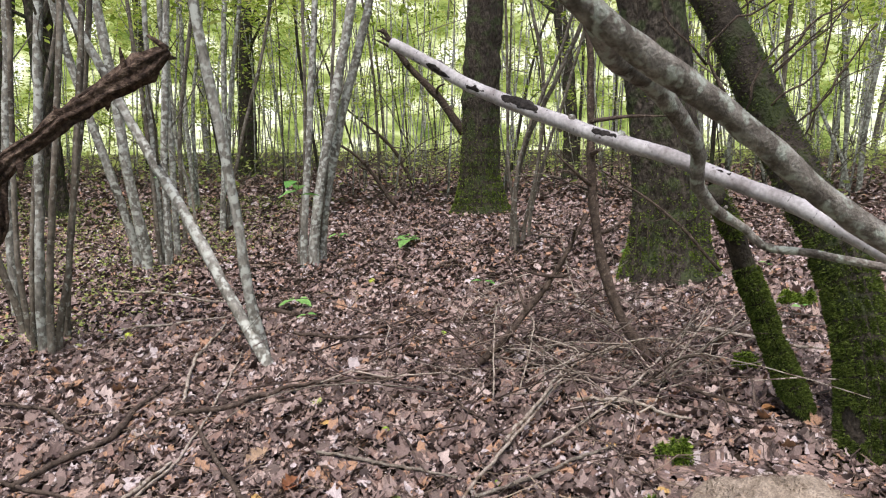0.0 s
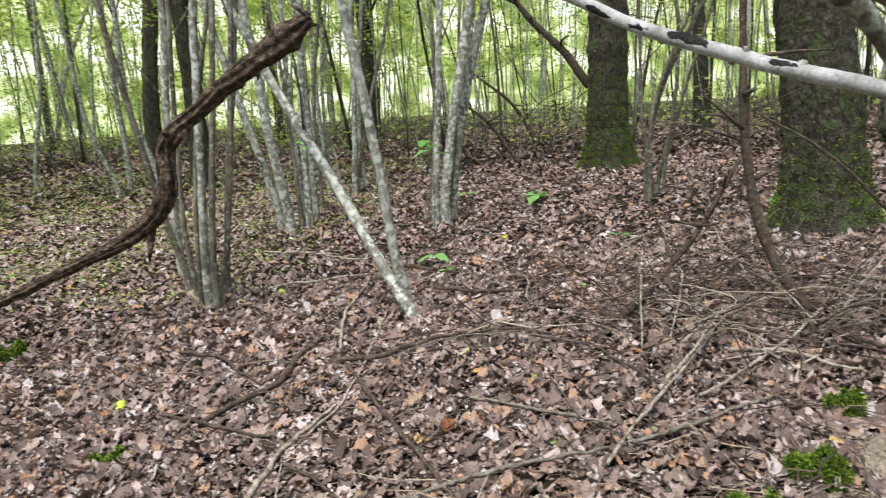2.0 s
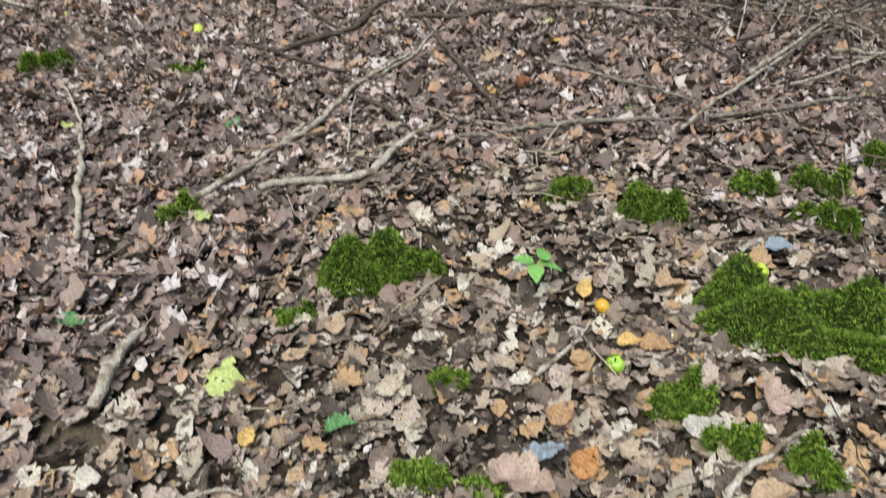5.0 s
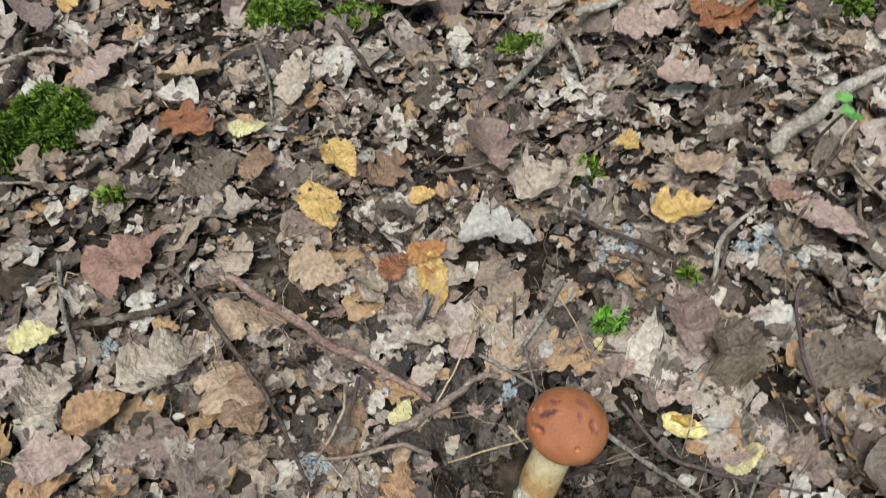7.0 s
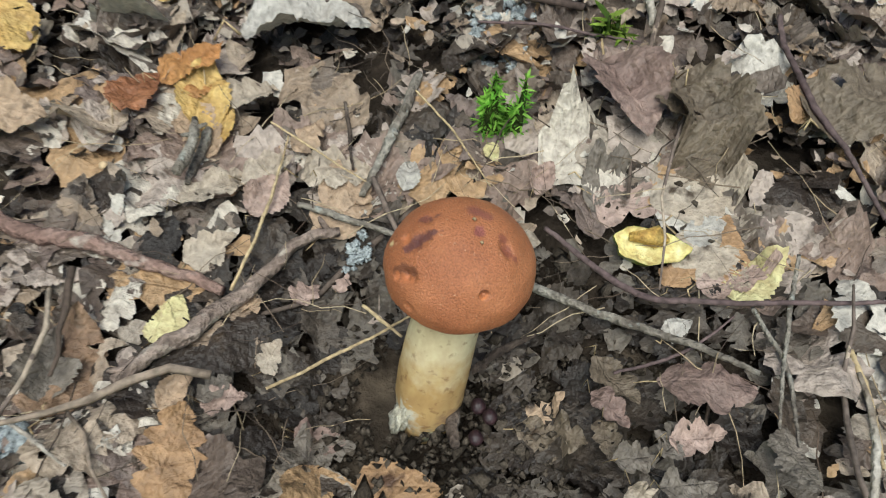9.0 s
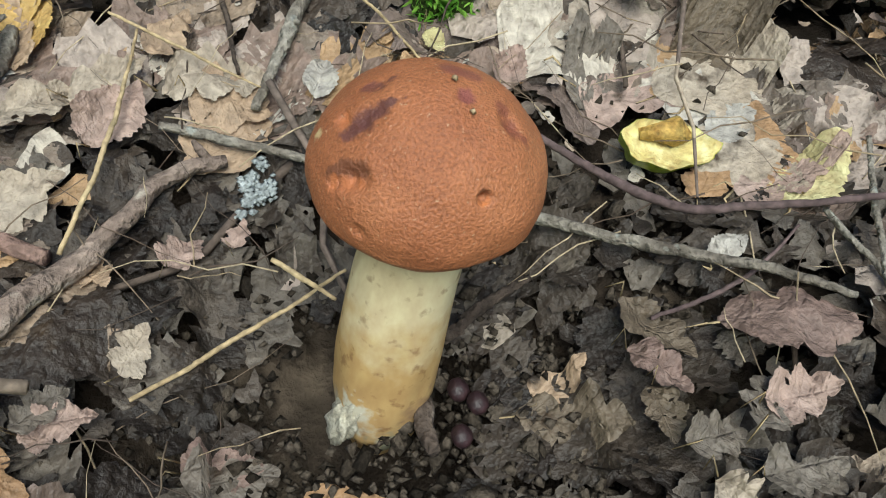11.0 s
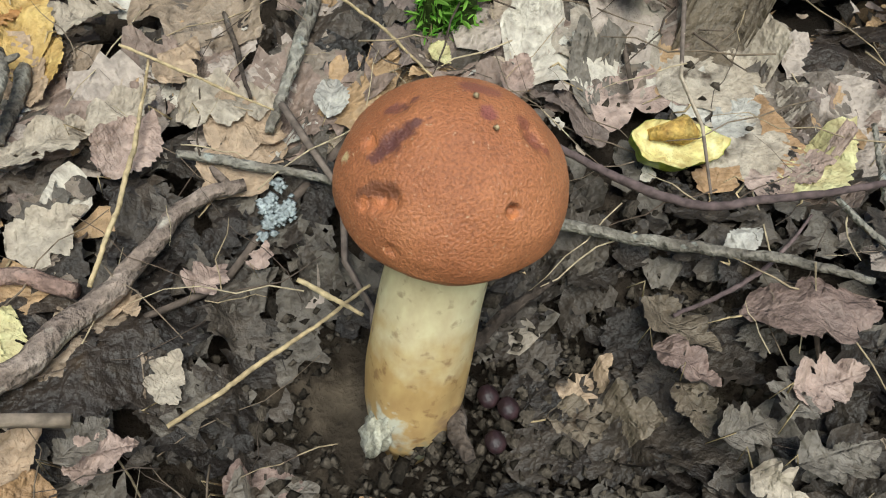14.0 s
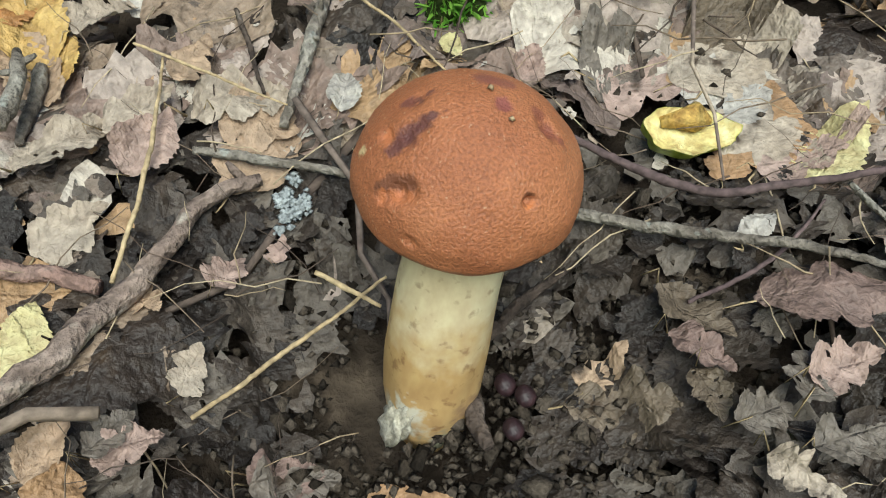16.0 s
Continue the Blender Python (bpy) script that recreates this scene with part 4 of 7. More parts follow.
hazel_stem(clump, [(0.797, 6.706, 0.319), (0.947, 6.688, 1.104), (1.143, 6.664, 1.727), (1.612, 6.568, 4.200)], 0.019)
hazel_stem(clump, [(0.664, 6.337, 0.308), (0.568, 6.347, 1.018), (0.538, 6.351, 1.762), (0.480, 6.361, 4.200)], 0.016)
clump = thing('hazel_clump', (-8.799, 10.435, 0.229), "loose group of thin stems at the wood's edge", 'shrub', 'coppiced hazels')
hazel_stem(clump, [(-8.799, 10.435, 0.229), (-8.573, 10.618, 1.843), (-8.481, 10.693, 2.976), (-8.422, 10.774, 4.200)], 0.046)
hazel_stem(clump, [(-6.547, 9.317, 0.199), (-6.746, 9.183, 1.074), (-6.850, 9.113, 2.465), (-6.928, 9.026, 4.200)], 0.039)
hazel_stem(clump, [(-6.525, 9.601, 0.210), (-6.525, 9.601, 1.479), (-6.555, 9.581, 2.725), (-6.577, 9.557, 4.200)], 0.049)
hazel_stem(clump, [(-5.827, 9.275, 0.200), (-6.075, 9.127, 1.465), (-6.074, 9.128, 2.646), (-6.073, 9.128, 4.200)], 0.056)
clump = thing('hazel_clump', (6.899, 12.617, 0.351), 'crowded far hazel stems with pale bark', 'shrub', 'coppiced hazels')
hazel_stem(clump, [(6.899, 12.617, 0.351), (6.946, 12.591, 1.450), (7.037, 12.541, 3.546), (7.054, 12.526, 4.200)], 0.046)
hazel_stem(clump, [(6.747, 11.898, 0.357), (6.739, 11.903, 1.628), (6.552, 12.009, 3.454), (6.506, 12.053, 4.200)], 0.048)
hazel_stem(clump, [(6.633, 11.214, 0.366), (6.672, 11.190, 1.781), (6.783, 11.124, 2.794), (6.876, 11.032, 4.200)], 0.054)
hazel_stem(clump, [(6.606, 11.483, 0.363), (6.165, 11.738, 1.810), (5.999, 11.834, 3.427), (5.951, 11.880, 4.200)], 0.037)
pole = thing('young_tree', (-0.946, 3.555, 0.116), 'slim leaning young tree with grey lichened bark', 'tree', 'leaning young trees')
hazel_stem(pole, [(-0.946, 3.555, 0.116), (-1.042, 3.653, 0.241), (-1.537, 4.118, 0.881), (-1.946, 4.394, 1.447), (-2.337, 4.475, 2.163), (-2.593, 4.479, 2.684)], 0.042)
pole = thing('young_tree', (-0.997, 3.690, 0.118), 'thin pale young tree forking from a shared base', 'tree', 'leaning young trees')
hazel_stem(pole, [(-0.997, 3.690, 0.118), (-1.048, 3.676, 0.376), (-1.123, 3.656, 1.077), (-1.243, 3.625, 2.000), (-1.413, 3.550, 4.200)], 0.034)
forest_tree('thick oak with dark furrowed bark and mossy foot', [(0.468, 9.215, 0.314), (0.468, 9.215, 1.242), (0.483, 9.215, 2.309), (0.525, 9.212, 2.997), (0.894, 9.192, 9.000)], 0.240, 0.60)
forest_tree('broad grey-brown trunk with mossy foot behind fallen birch', [(1.528, 4.791, 0.342), (1.492, 4.802, 1.086), (1.425, 4.824, 1.651), (1.354, 4.847, 2.200), (0.469, 5.135, 9.000)], 0.222, 0.40)
forest_tree("old tree with mossy foot at the wood's edge", [(-8.494, 7.022, 0.095), (-8.469, 7.050, 1.365), (-8.440, 7.084, 2.620), (-8.294, 7.254, 9.000)], 0.234, 0.60)
forest_tree('dark upright forest tree with mossy foot', [(-11.426, 12.212, 0.263), (-11.394, 12.241, 1.883), (-11.388, 12.247, 3.342), (-11.365, 12.268, 9.000)], 0.218, 0.40)
forest_tree('dark far trunk among pale stems', [(-7.754, 12.367, 0.267), (-7.684, 12.409, 1.717), (-7.528, 12.503, 3.083), (-6.852, 12.911, 9.000)], 0.147, 0.30)
forest_tree('dark trunk half hidden behind hazel stems', [(-5.473, 9.871, 0.221), (-5.449, 9.885, 1.673), (-5.411, 9.905, 3.173), (-5.263, 9.987, 9.000)], 0.128, 0.20)
forest_tree('dark distant trunk in green undergrowth', [(-5.052, 18.262, 0.305), (-4.991, 18.279, 2.623), (-4.966, 18.286, 4.687), (-4.914, 18.300, 9.000)], 0.234, 0.40)
forest_tree('dark trunk behind the thicket with rough bark', [(2.795, 15.474, 0.327), (2.695, 15.493, 2.367), (2.428, 15.541, 4.128), (1.690, 15.676, 9.000)], 0.149, 0.20)
forest_tree('lean dark trunk standing in undergrowth', [(-5.497, 9.836, 0.220), (-5.486, 9.843, 1.435), (-5.505, 9.832, 2.673), (-5.605, 9.779, 9.000)], 0.116, 0.20)
# mossy pair
mossy_trunk('leaning trunk thickly covered with green moss', [(1.440, 2.265, 0.247), (1.458, 2.371, 0.534), (1.436, 2.536, 0.847), (1.345, 2.759, 1.187), (1.223, 2.938, 1.569), (1.111, 3.068, 1.880), (0.941, 3.206, 2.322)], 0.103, 1.0)
mossy_trunk('slanting slim trunk with patches of dark moss', [(1.329, 2.503, 0.252), (1.239, 2.576, 0.513), (1.133, 2.592, 0.774), (1.005, 2.521, 1.019), (0.900, 2.410, 1.131)], 0.049, 0.35)
white_birch([(-0.160, 1.938, 1.576), (-0.059, 1.898, 1.519), (0.042, 1.832, 1.458), (0.175, 1.744, 1.398), (0.322, 1.651, 1.334), (0.496, 1.539, 1.274), (0.580, 1.484, 1.235), (0.665, 1.398, 1.195), (0.732, 1.310, 1.146), (0.823, 1.216, 1.080)], 0.0227)
grey_birch('thick grey birch trunk fallen across the view', [(0.085, 0.988, 1.590), (0.182, 1.032, 1.506), (0.286, 1.077, 1.442), (0.393, 1.109, 1.376), (0.508, 1.136, 1.297), (0.622, 1.150, 1.213), (0.714, 1.157, 1.155), (0.850, 1.171, 1.079)], 0.0270)
grey_birch('crooked grey birch bough with knots', [(0.198, 1.090, 1.513), (0.248, 1.169, 1.456), (0.333, 1.253, 1.424), (0.410, 1.315, 1.364), (0.462, 1.361, 1.305), (0.474, 1.397, 1.247), (0.522, 1.418, 1.201), (0.599, 1.446, 1.156), (0.640, 1.445, 1.118), (0.721, 1.401, 1.101), (0.788, 1.361, 1.084), (0.850, 1.318, 1.070)], 0.0216, (1.15, 1.1, 1.0, 0.8, 0.55, 0.48, 0.45))
dead_snag([(-3.868, 3.478, -0.042), (-3.655, 3.493, 0.172), (-3.295, 3.605, 0.337), (-2.909, 3.702, 0.513), (-2.605, 3.702, 0.638), (-2.369, 3.657, 0.862), (-2.344, 3.684, 1.147), (-2.134, 3.786, 1.352), (-1.887, 3.881, 1.553), (-1.703, 3.934, 1.673), (-1.524, 3.972, 1.805)], 0.072)
rotten_stub([(-7.690, 7.296, 0.110), (-7.627, 7.360, 0.890), (-7.608, 7.379, 1.542), (-7.543, 7.444, 1.951)], 0.049)
log([(-7.764, 6.176, 0.101), (-7.766, 6.742, 0.141), (-7.769, 7.309, 0.161)], 0.047, 'mossy dead log lying at the foot of a tree')
dead_stem('dark dead sapling leaning over a brush pile', [(0.958, 3.187, 0.253), (0.841, 3.223, 0.423), (0.711, 3.264, 0.798), (0.669, 3.277, 1.089), (0.655, 3.281, 1.387), (0.634, 3.288, 1.777), (0.594, 3.300, 1.926)], 0.027)
dead_stem('slender dead branch leaning out of the brush', [(0.093, 3.277, 0.188), (0.284, 3.270, 0.387), (0.443, 3.264, 0.609), (0.647, 3.256, 0.959)], 0.019)
dead_stem('dark dead branch propped in the undergrowth', [(-0.726, 10.366, 0.289), (-1.367, 10.323, 1.085), (-1.606, 10.307, 1.250)], 0.034)
dead_stem('dark thin branch arching in the undergrowth', [(-0.546, 13.378, 0.306), (-0.908, 13.364, 1.004), (-1.837, 13.328, 1.847)], 0.038)
dead_stem('thin dead twig hanging before the trunk', [(1.219, 3.103, 0.716), (0.991, 3.177, 0.952), (0.698, 3.273, 1.168)], 0.008)
dead_stem('dark limb arching out from the oak', [(0.275, 9.749, 1.344), (-0.063, 9.775, 1.818), (-0.530, 9.810, 2.304), (-0.822, 9.833, 2.745)], 0.062)
hanging_twig('thin bent twig hanging before the trunk', [(1.708, 4.622, 1.108), (1.828, 4.498, 0.823), (1.761, 4.426, 0.517)], 0.0028)
hanging_twig('thin bent twig hanging before the trunk', [(1.641, 4.650, 1.194), (1.498, 4.629, 0.900), (1.646, 4.474, 0.532)], 0.0030)
hanging_twig('thin bent twig hanging before the trunk', [(1.471, 4.700, 1.034), (1.330, 4.663, 0.736), (1.733, 4.408, 0.369)], 0.0039)
hanging_twig('thin bent twig hanging before the trunk', [(1.347, 4.741, 1.080), (1.280, 4.683, 0.782), (1.228, 4.594, 0.452)], 0.0023)
hanging_twig('thin bent twig hanging before the trunk', [(1.501, 4.695, 1.111), (1.490, 4.623, 0.817), (1.354, 4.577, 0.557)], 0.0024)
hanging_twig('thin bent twig hanging before the trunk', [(1.513, 4.689, 1.073), (1.376, 4.654, 0.776), (1.616, 4.488, 0.549)], 0.0039)
hanging_twig('thin bent twig hanging before the trunk', [(1.499, 4.693, 1.064), (1.420, 4.640, 0.768), (1.445, 4.547, 0.549)], 0.0029)
hanging_twig('thin bent twig hanging before the trunk', [(1.434, 4.720, 1.195), (1.356, 4.673, 0.898), (1.330, 4.578, 0.521)], 0.0028)
hanging_twig('thin bent twig hanging before the trunk', [(1.611, 4.662, 1.228), (1.578, 4.605, 0.936), (1.646, 4.483, 0.583)], 0.0026)
hanging_twig('dark thin twig growing from the mossy tree', [(1.313, 3.320, 1.600), (1.286, 3.309, 1.799), (1.513, 3.166, 2.033)], 0.0078)
hanging_twig('dark thin twig growing from the mossy tree', [(1.288, 2.900, 1.541), (1.435, 2.812, 1.703), (1.515, 2.747, 1.838)], 0.0050)
hanging_twig('dark thin twig growing from the mossy tree', [(1.281, 2.861, 1.271), (1.425, 2.789, 1.445), (1.574, 2.680, 1.721)], 0.0061)
hanging_twig('dark thin twig growing from the mossy tree', [(1.085, 2.836, 1.482), (1.015, 2.848, 1.657), (1.293, 2.697, 1.863)], 0.0065)
hanging_twig('dark thin twig growing from the mossy tree', [(1.118, 3.018, 1.418), (0.987, 3.053, 1.607), (0.587, 3.130, 1.838)], 0.0062)
hanging_twig('dark thin twig growing from the mossy tree', [(1.162, 2.801, 1.424), (1.205, 2.772, 1.593), (1.348, 2.688, 1.720)], 0.0049)
hanging_twig('dark thin twig growing from the mossy tree', [(1.260, 3.132, 1.713), (1.271, 3.100, 1.893), (1.015, 3.138, 2.154)], 0.0060)
hanging_twig('dark thin twig growing from the mossy tree', [(1.249, 2.782, 1.437), (1.401, 2.696, 1.597), (1.394, 2.663, 1.851)], 0.0046)
hanging_twig('dark thin twig growing from the mossy tree', [(1.277, 2.956, 1.485), (1.382, 2.893, 1.657), (1.530, 2.794, 1.808)], 0.0044)
hanging_twig('dark thin twig growing from the mossy tree', [(1.279, 3.294, 1.559), (1.219, 3.298, 1.759), (0.892, 3.339, 2.118)], 0.0062)
hanging_twig('dark thin twig growing from the mossy tree', [(1.112, 3.092, 1.616), (0.944, 3.126, 1.809), (0.874, 3.106, 2.026)], 0.0058)
hanging_twig('dark thin twig growing from the mossy tree', [(1.382, 3.145, 1.588), (1.522, 3.058, 1.764), (1.749, 2.892, 1.978)], 0.0061)
sandy_patch((0.975, 1.985, 0.196), 0.27, 0.055)
press(0.975, 1.985, float(slope(0.975, 1.985)) - 0.02, 0.17, 0.25, 24, wide_grid)
dark_seed((0.022, -0.015, -0.019), 0.0041)
dark_seed((0.019, -0.032, -0.019), 0.0039)
dark_seed((0.027, -0.022, -0.017), 0.0040)
stick([(0.010, -0.015, -0.021), (0.010, -0.026, -0.020), (0.009, -0.036, -0.019)], 0.0038, 'chip of grey wood beside the mushroom', stick_brown)
stick([(-1.652, 2.456, 0.045), (-1.570, 2.618, 0.059), (-1.459, 2.766, 0.074), (-1.451, 3.171, 0.094), (-1.410, 3.379, 0.106)], 0.0169, 'dark crooked branch on the leaf litter', stick_brown)
stick([(-1.263, 2.997, 0.100), (-1.021, 3.040, 0.120), (-0.892, 3.138, 0.135), (-0.619, 3.252, 0.160)], 0.0165, 'brown branch lying on the leaf litter', stick_brown)
stick([(-1.244, 3.123, 0.117), (-1.378, 3.660, 0.131), (-1.424, 4.373, 0.158)], 0.0105, 'bare whitish twig resting on leaves', stick_pale)
stick([(-1.124, 2.316, 0.076), (-1.074, 2.502, 0.089), (-1.072, 2.775, 0.103), (-1.161, 3.817, 0.143)], 0.0070, 'long whitish twig among dry leaves', stick_pale)
stick([(-0.523, 2.550, 0.130), (-0.337, 2.451, 0.142), (-0.165, 2.363, 0.151), (0.016, 2.276, 0.162)], 0.0087, 'grey twig lying on dry leaves', stick_grey)
stick([(0.068, 2.135, 0.165), (0.243, 2.211, 0.183), (0.413, 2.314, 0.202), (0.579, 2.385, 0.220)], 0.0092, 'grey lichened stick on the litter', stick_grey)
stick([(0.195, 2.419, 0.229), (0.371, 2.724, 0.259), (0.573, 3.179, 0.296)], 0.0093, 'pale bent stick sticking up from the brush', stick_pale)
stick([(0.573, 3.179, 0.296), (0.705, 3.200, 0.307), (0.856, 3.266, 0.321), (0.915, 3.186, 0.323)], 0.0080, 'pale thin twig in the brush pile', stick_pale)
stick([(0.322, 2.374, 0.227), (0.523, 2.563, 0.253), (0.731, 2.784, 0.281), (1.022, 3.189, 0.321), (1.476, 3.831, 0.378)], 0.0071, 'long light twig slanting over the brush', stick_pale)
stick([(0.495, 2.772, 0.251), (0.689, 2.705, 0.263), (0.822, 2.549, 0.267), (0.904, 2.508, 0.272)], 0.0105, 'light brown stick in the brush pile', stick_pale)
stick([(-2.659, 5.466, 0.127), (-2.135, 5.276, 0.143), (-1.590, 4.918, 0.158)], 0.0135, 'straight pale stick on the forest floor', stick_pale)
stick([(-2.121, 4.380, 0.106), (-1.813, 4.436, 0.126), (-1.436, 4.533, 0.153)], 0.0109, 'thin pale stick on the forest floor', stick_pale)
stick([(-0.923, 4.057, 0.170), (-0.629, 3.895, 0.187), (-0.334, 3.860, 0.209)], 0.0135, 'brown stick lying across the litter', stick_brown)
stick([(-1.320, 4.668, 0.176), (-1.104, 4.568, 0.188), (-0.838, 4.347, 0.197)], 0.0193, 'dark log piece lying on the litter', stick_brown)
stick([(-0.641, 3.221, 0.158), (-0.426, 3.245, 0.175), (-0.203, 3.140, 0.189)], 0.0095, 'dark thin stick on the litter', stick_brown)
stick([(-2.202, 3.272, 0.052), (-1.950, 3.172, 0.061), (-1.704, 2.959, 0.066), (-1.523, 2.799, 0.071)], 0.0111, 'dark curved twig on the litter', stick_brown)
stick([(1.238, 3.592, 0.332), (1.411, 3.360, 0.337), (1.560, 3.203, 0.340), (1.719, 3.103, 0.348)], 0.0119, 'pale stick lying on dry leaves', stick_pale)
stick([(-0.559, 3.859, 0.191), (-0.319, 4.114, 0.219), (-0.046, 4.338, 0.248)], 0.0080, 'thin dark twig among leaves', stick_brown)
stick([(-0.044, 3.001, 0.206), (0.075, 2.797, 0.208), (0.214, 2.518, 0.206)], 0.0076, 'thin brown twig in the brush', stick_brown)
stick([(0.910, 2.989, 0.294), (0.979, 2.756, 0.290), (1.149, 2.561, 0.294)], 0.0113, 'brown forked stick of the brush pile', stick_brown)
stick([(-0.115, 5.477, 0.285), (-0.025, 5.639, 0.295), (0.084, 5.737, 0.305)], 0.0202, 'short dark rotten stick on the litter', stick_brown)
stick([(-1.251, 1.696, 0.027), (-1.230, 1.894, 0.040), (-1.191, 2.211, 0.061), (-1.090, 2.562, 0.086)], 0.0129, 'long pale stick with peeling bark', stick_pale)
stick([(-1.022, 1.719, 0.047), (-1.119, 1.976, 0.053), (-1.168, 2.150, 0.059)], 0.0054, 'pale bent twig on the litter', stick_pale)
stick([(-1.160, 2.130, 0.058), (-0.977, 1.987, 0.065), (-0.862, 1.876, 0.068)], 0.0085, 'brown twig lying on dry leaves', stick_brown)
stick([(-1.943, 1.607, -0.021), (-2.134, 1.812, -0.021), (-2.361, 2.007, -0.022)], 0.0068, 'thin white twig standing out of leaves', stick_pale)
stick([(-1.893, 2.561, 0.029), (-1.599, 2.442, 0.044), (-1.257, 2.318, 0.062)], 0.0106, 'grey-brown stick on dry leaves', stick_brown)
stick([(-1.151, 2.952, 0.105), (-0.876, 2.504, 0.105), (-0.614, 2.077, 0.105), (-0.426, 1.774, 0.102)], 0.0123, 'straight dark stick over dry leaves', stick_brown)
stick([(-4.017, 3.079, -0.024), (-3.517, 2.874, -0.018), (-3.139, 2.731, -0.011)], 0.0160, 'pale grey stick on the litter', stick_pale)
stick([(-3.451, 2.402, -0.051), (-3.434, 2.560, -0.042), (-3.347, 2.664, -0.034)], 0.0116, 'pale stick near the moss', stick_pale)
stick([(-0.696, 1.866, 0.086), (-0.535, 1.946, 0.102), (-0.273, 2.039, 0.129), (-0.012, 2.118, 0.156)], 0.0100, 'grey lichened branch on the litter', stick_grey)
stick([(-5.084, 4.885, 0.034), (-5.047, 5.285, 0.055), (-4.884, 5.619, 0.074)], 0.0257, 'old grey stick on the forest floor', stick_grey)
stick([(-0.023, 1.965, 0.178), (0.108, 2.234, 0.202), (0.339, 2.653, 0.243), (0.643, 3.255, 0.294)], 0.0077, 'pale stick leaning over the litter', stick_pale)
stick([(-1.187, 1.444, 0.023), (-1.079, 1.524, 0.035), (-0.914, 1.582, 0.052), (-0.860, 1.768, 0.067), (-0.783, 1.925, 0.082)], 0.0158, 'forked pale grey branch lying on leaves', stick_pale)
stick([(-1.365, 1.317, 0.002), (-1.318, 1.472, 0.015), (-1.283, 1.644, 0.027), (-1.236, 1.858, 0.043)], 0.0123, 'pale stick with a mossy end', stick_pale)
stick([(-1.121, 0.616, -0.027), (-1.145, 0.720, -0.023), (-1.154, 0.840, -0.016)], 0.0143, 'short weathered piece of wood', stick_pale)
stick([(-0.763, 0.339, -0.020), (-0.771, 0.413, -0.016), (-0.790, 0.479, -0.012), (-0.812, 0.553, -0.010)], 0.0089, 'brown stick half buried in litter', stick_brown)
stick([(-0.875, 0.433, -0.022), (-0.825, 0.465, -0.016), (-0.769, 0.499, -0.009), (-0.719, 0.506, -0.005)], 0.0043, 'dry straw-coloured stalk on leaves', stick_pale)
stick([(-0.973, 0.296, -0.038), (-0.915, 0.318, -0.032), (-0.846, 0.338, -0.026)], 0.0054, 'pale stick lying on leaves', stick_pale)
stick([(-0.012, 0.588, 0.092), (0.044, 0.608, 0.108), (0.075, 0.675, 0.123), (0.124, 0.737, 0.143), (0.185, 0.798, 0.164)], 0.0066, 'bent pale stick lying over moss', stick_pale)
stick([(-1.555, 1.101, -0.024), (-1.673, 1.278, -0.021), (-2.029, 1.685, -0.021)], 0.0101, 'thin white twig with rough bark', stick_pale)
stick([(-0.274, 0.894, 0.056), (-0.231, 0.973, 0.065), (-0.198, 1.024, 0.072)], 0.0050, 'short pale twig on soil', stick_pale)
stick([(0.200, 0.345, 0.107), (0.242, 0.385, 0.121), (0.295, 0.443, 0.134), (0.336, 0.475, 0.138)], 0.0090, 'pale stick with grey lichened bark', stick_pale)
stick([(-0.394, 0.130, 0.040), (-0.339, 0.086, 0.034), (-0.294, 0.049, 0.025), (-0.246, 0.005, 0.016), (-0.197, -0.058, 0.010)], 0.0026, 'thin dark twig over dry leaves', stick_brown)
stick([(-0.476, 0.065, 0.008), (-0.427, 0.081, 0.018), (-0.391, 0.095, 0.022), (-0.344, 0.129, 0.025)], 0.0045, 'dark rotten stick in the soil', stick_brown)
stick([(-0.531, 0.139, 0.011), (-0.490, 0.073, 0.012), (-0.457, 0.035, 0.010)], 0.0027, 'short grey twig among leaves', stick_grey)
stick([(-0.346, 0.592, 0.032), (-0.295, 0.529, 0.032), (-0.241, 0.455, 0.033)], 0.0036, 'thin brown twig over soil', stick_brown)
stick([(-0.449, 0.547, 0.020), (-0.404, 0.468, 0.020), (-0.372, 0.389, 0.020)], 0.0028, 'thin grey twig over leaves', stick_grey)
stick([(-0.096, 0.450, 0.052), (-0.066, 0.501, 0.060), (-0.027, 0.560, 0.072)], 0.0049, 'grey stick with green moss', stick_grey)
stick([(-0.029, 0.582, 0.078), (-0.012, 0.530, 0.078), (0.004, 0.481, 0.078)], 0.0041, 'forked pale twig among moss', stick_pale)
stick([(-0.141, 0.119, 0.018), (-0.134, 0.143, 0.021), (-0.136, 0.162, 0.021)], 0.0035, 'small chip of grey weathered wood', stick_grey)
stick([(0.144, 0.190, 0.068), (0.151, 0.235, 0.075), (0.185, 0.277, 0.087)], 0.0030, 'thin white lichened twig', stick_pale)
stick([(0.163, -0.096, 0.046), (0.175, -0.064, 0.051), (0.178, -0.041, 0.054)], 0.0018, 'pale dry stalk on leaves', stick_pale)
stick([(-0.199, -0.022, 0.008), (-0.181, -0.035, 0.008), (-0.164, -0.047, 0.008)], 0.0011, 'dry stalk beside brown leaf', stick_pale)
stick([(-0.036, 0.037, 0.000), (-0.025, 0.026, -0.001), (-0.016, 0.018, -0.002)], 0.0011, "thin dry stalk at the mushroom's foot", stick_straw)
stick([(-0.158, -0.001, -0.007), (-0.135, 0.020, -0.008), (-0.109, 0.044, -0.009), (-0.087, 0.065, -0.006), (-0.081, 0.074, -0.004), (-0.067, 0.084, -0.002), (-0.049, 0.088, 0.000)], 0.0047, 'knobbly grey-brown stick with flaking bark beside the mushroom', stick_peel)
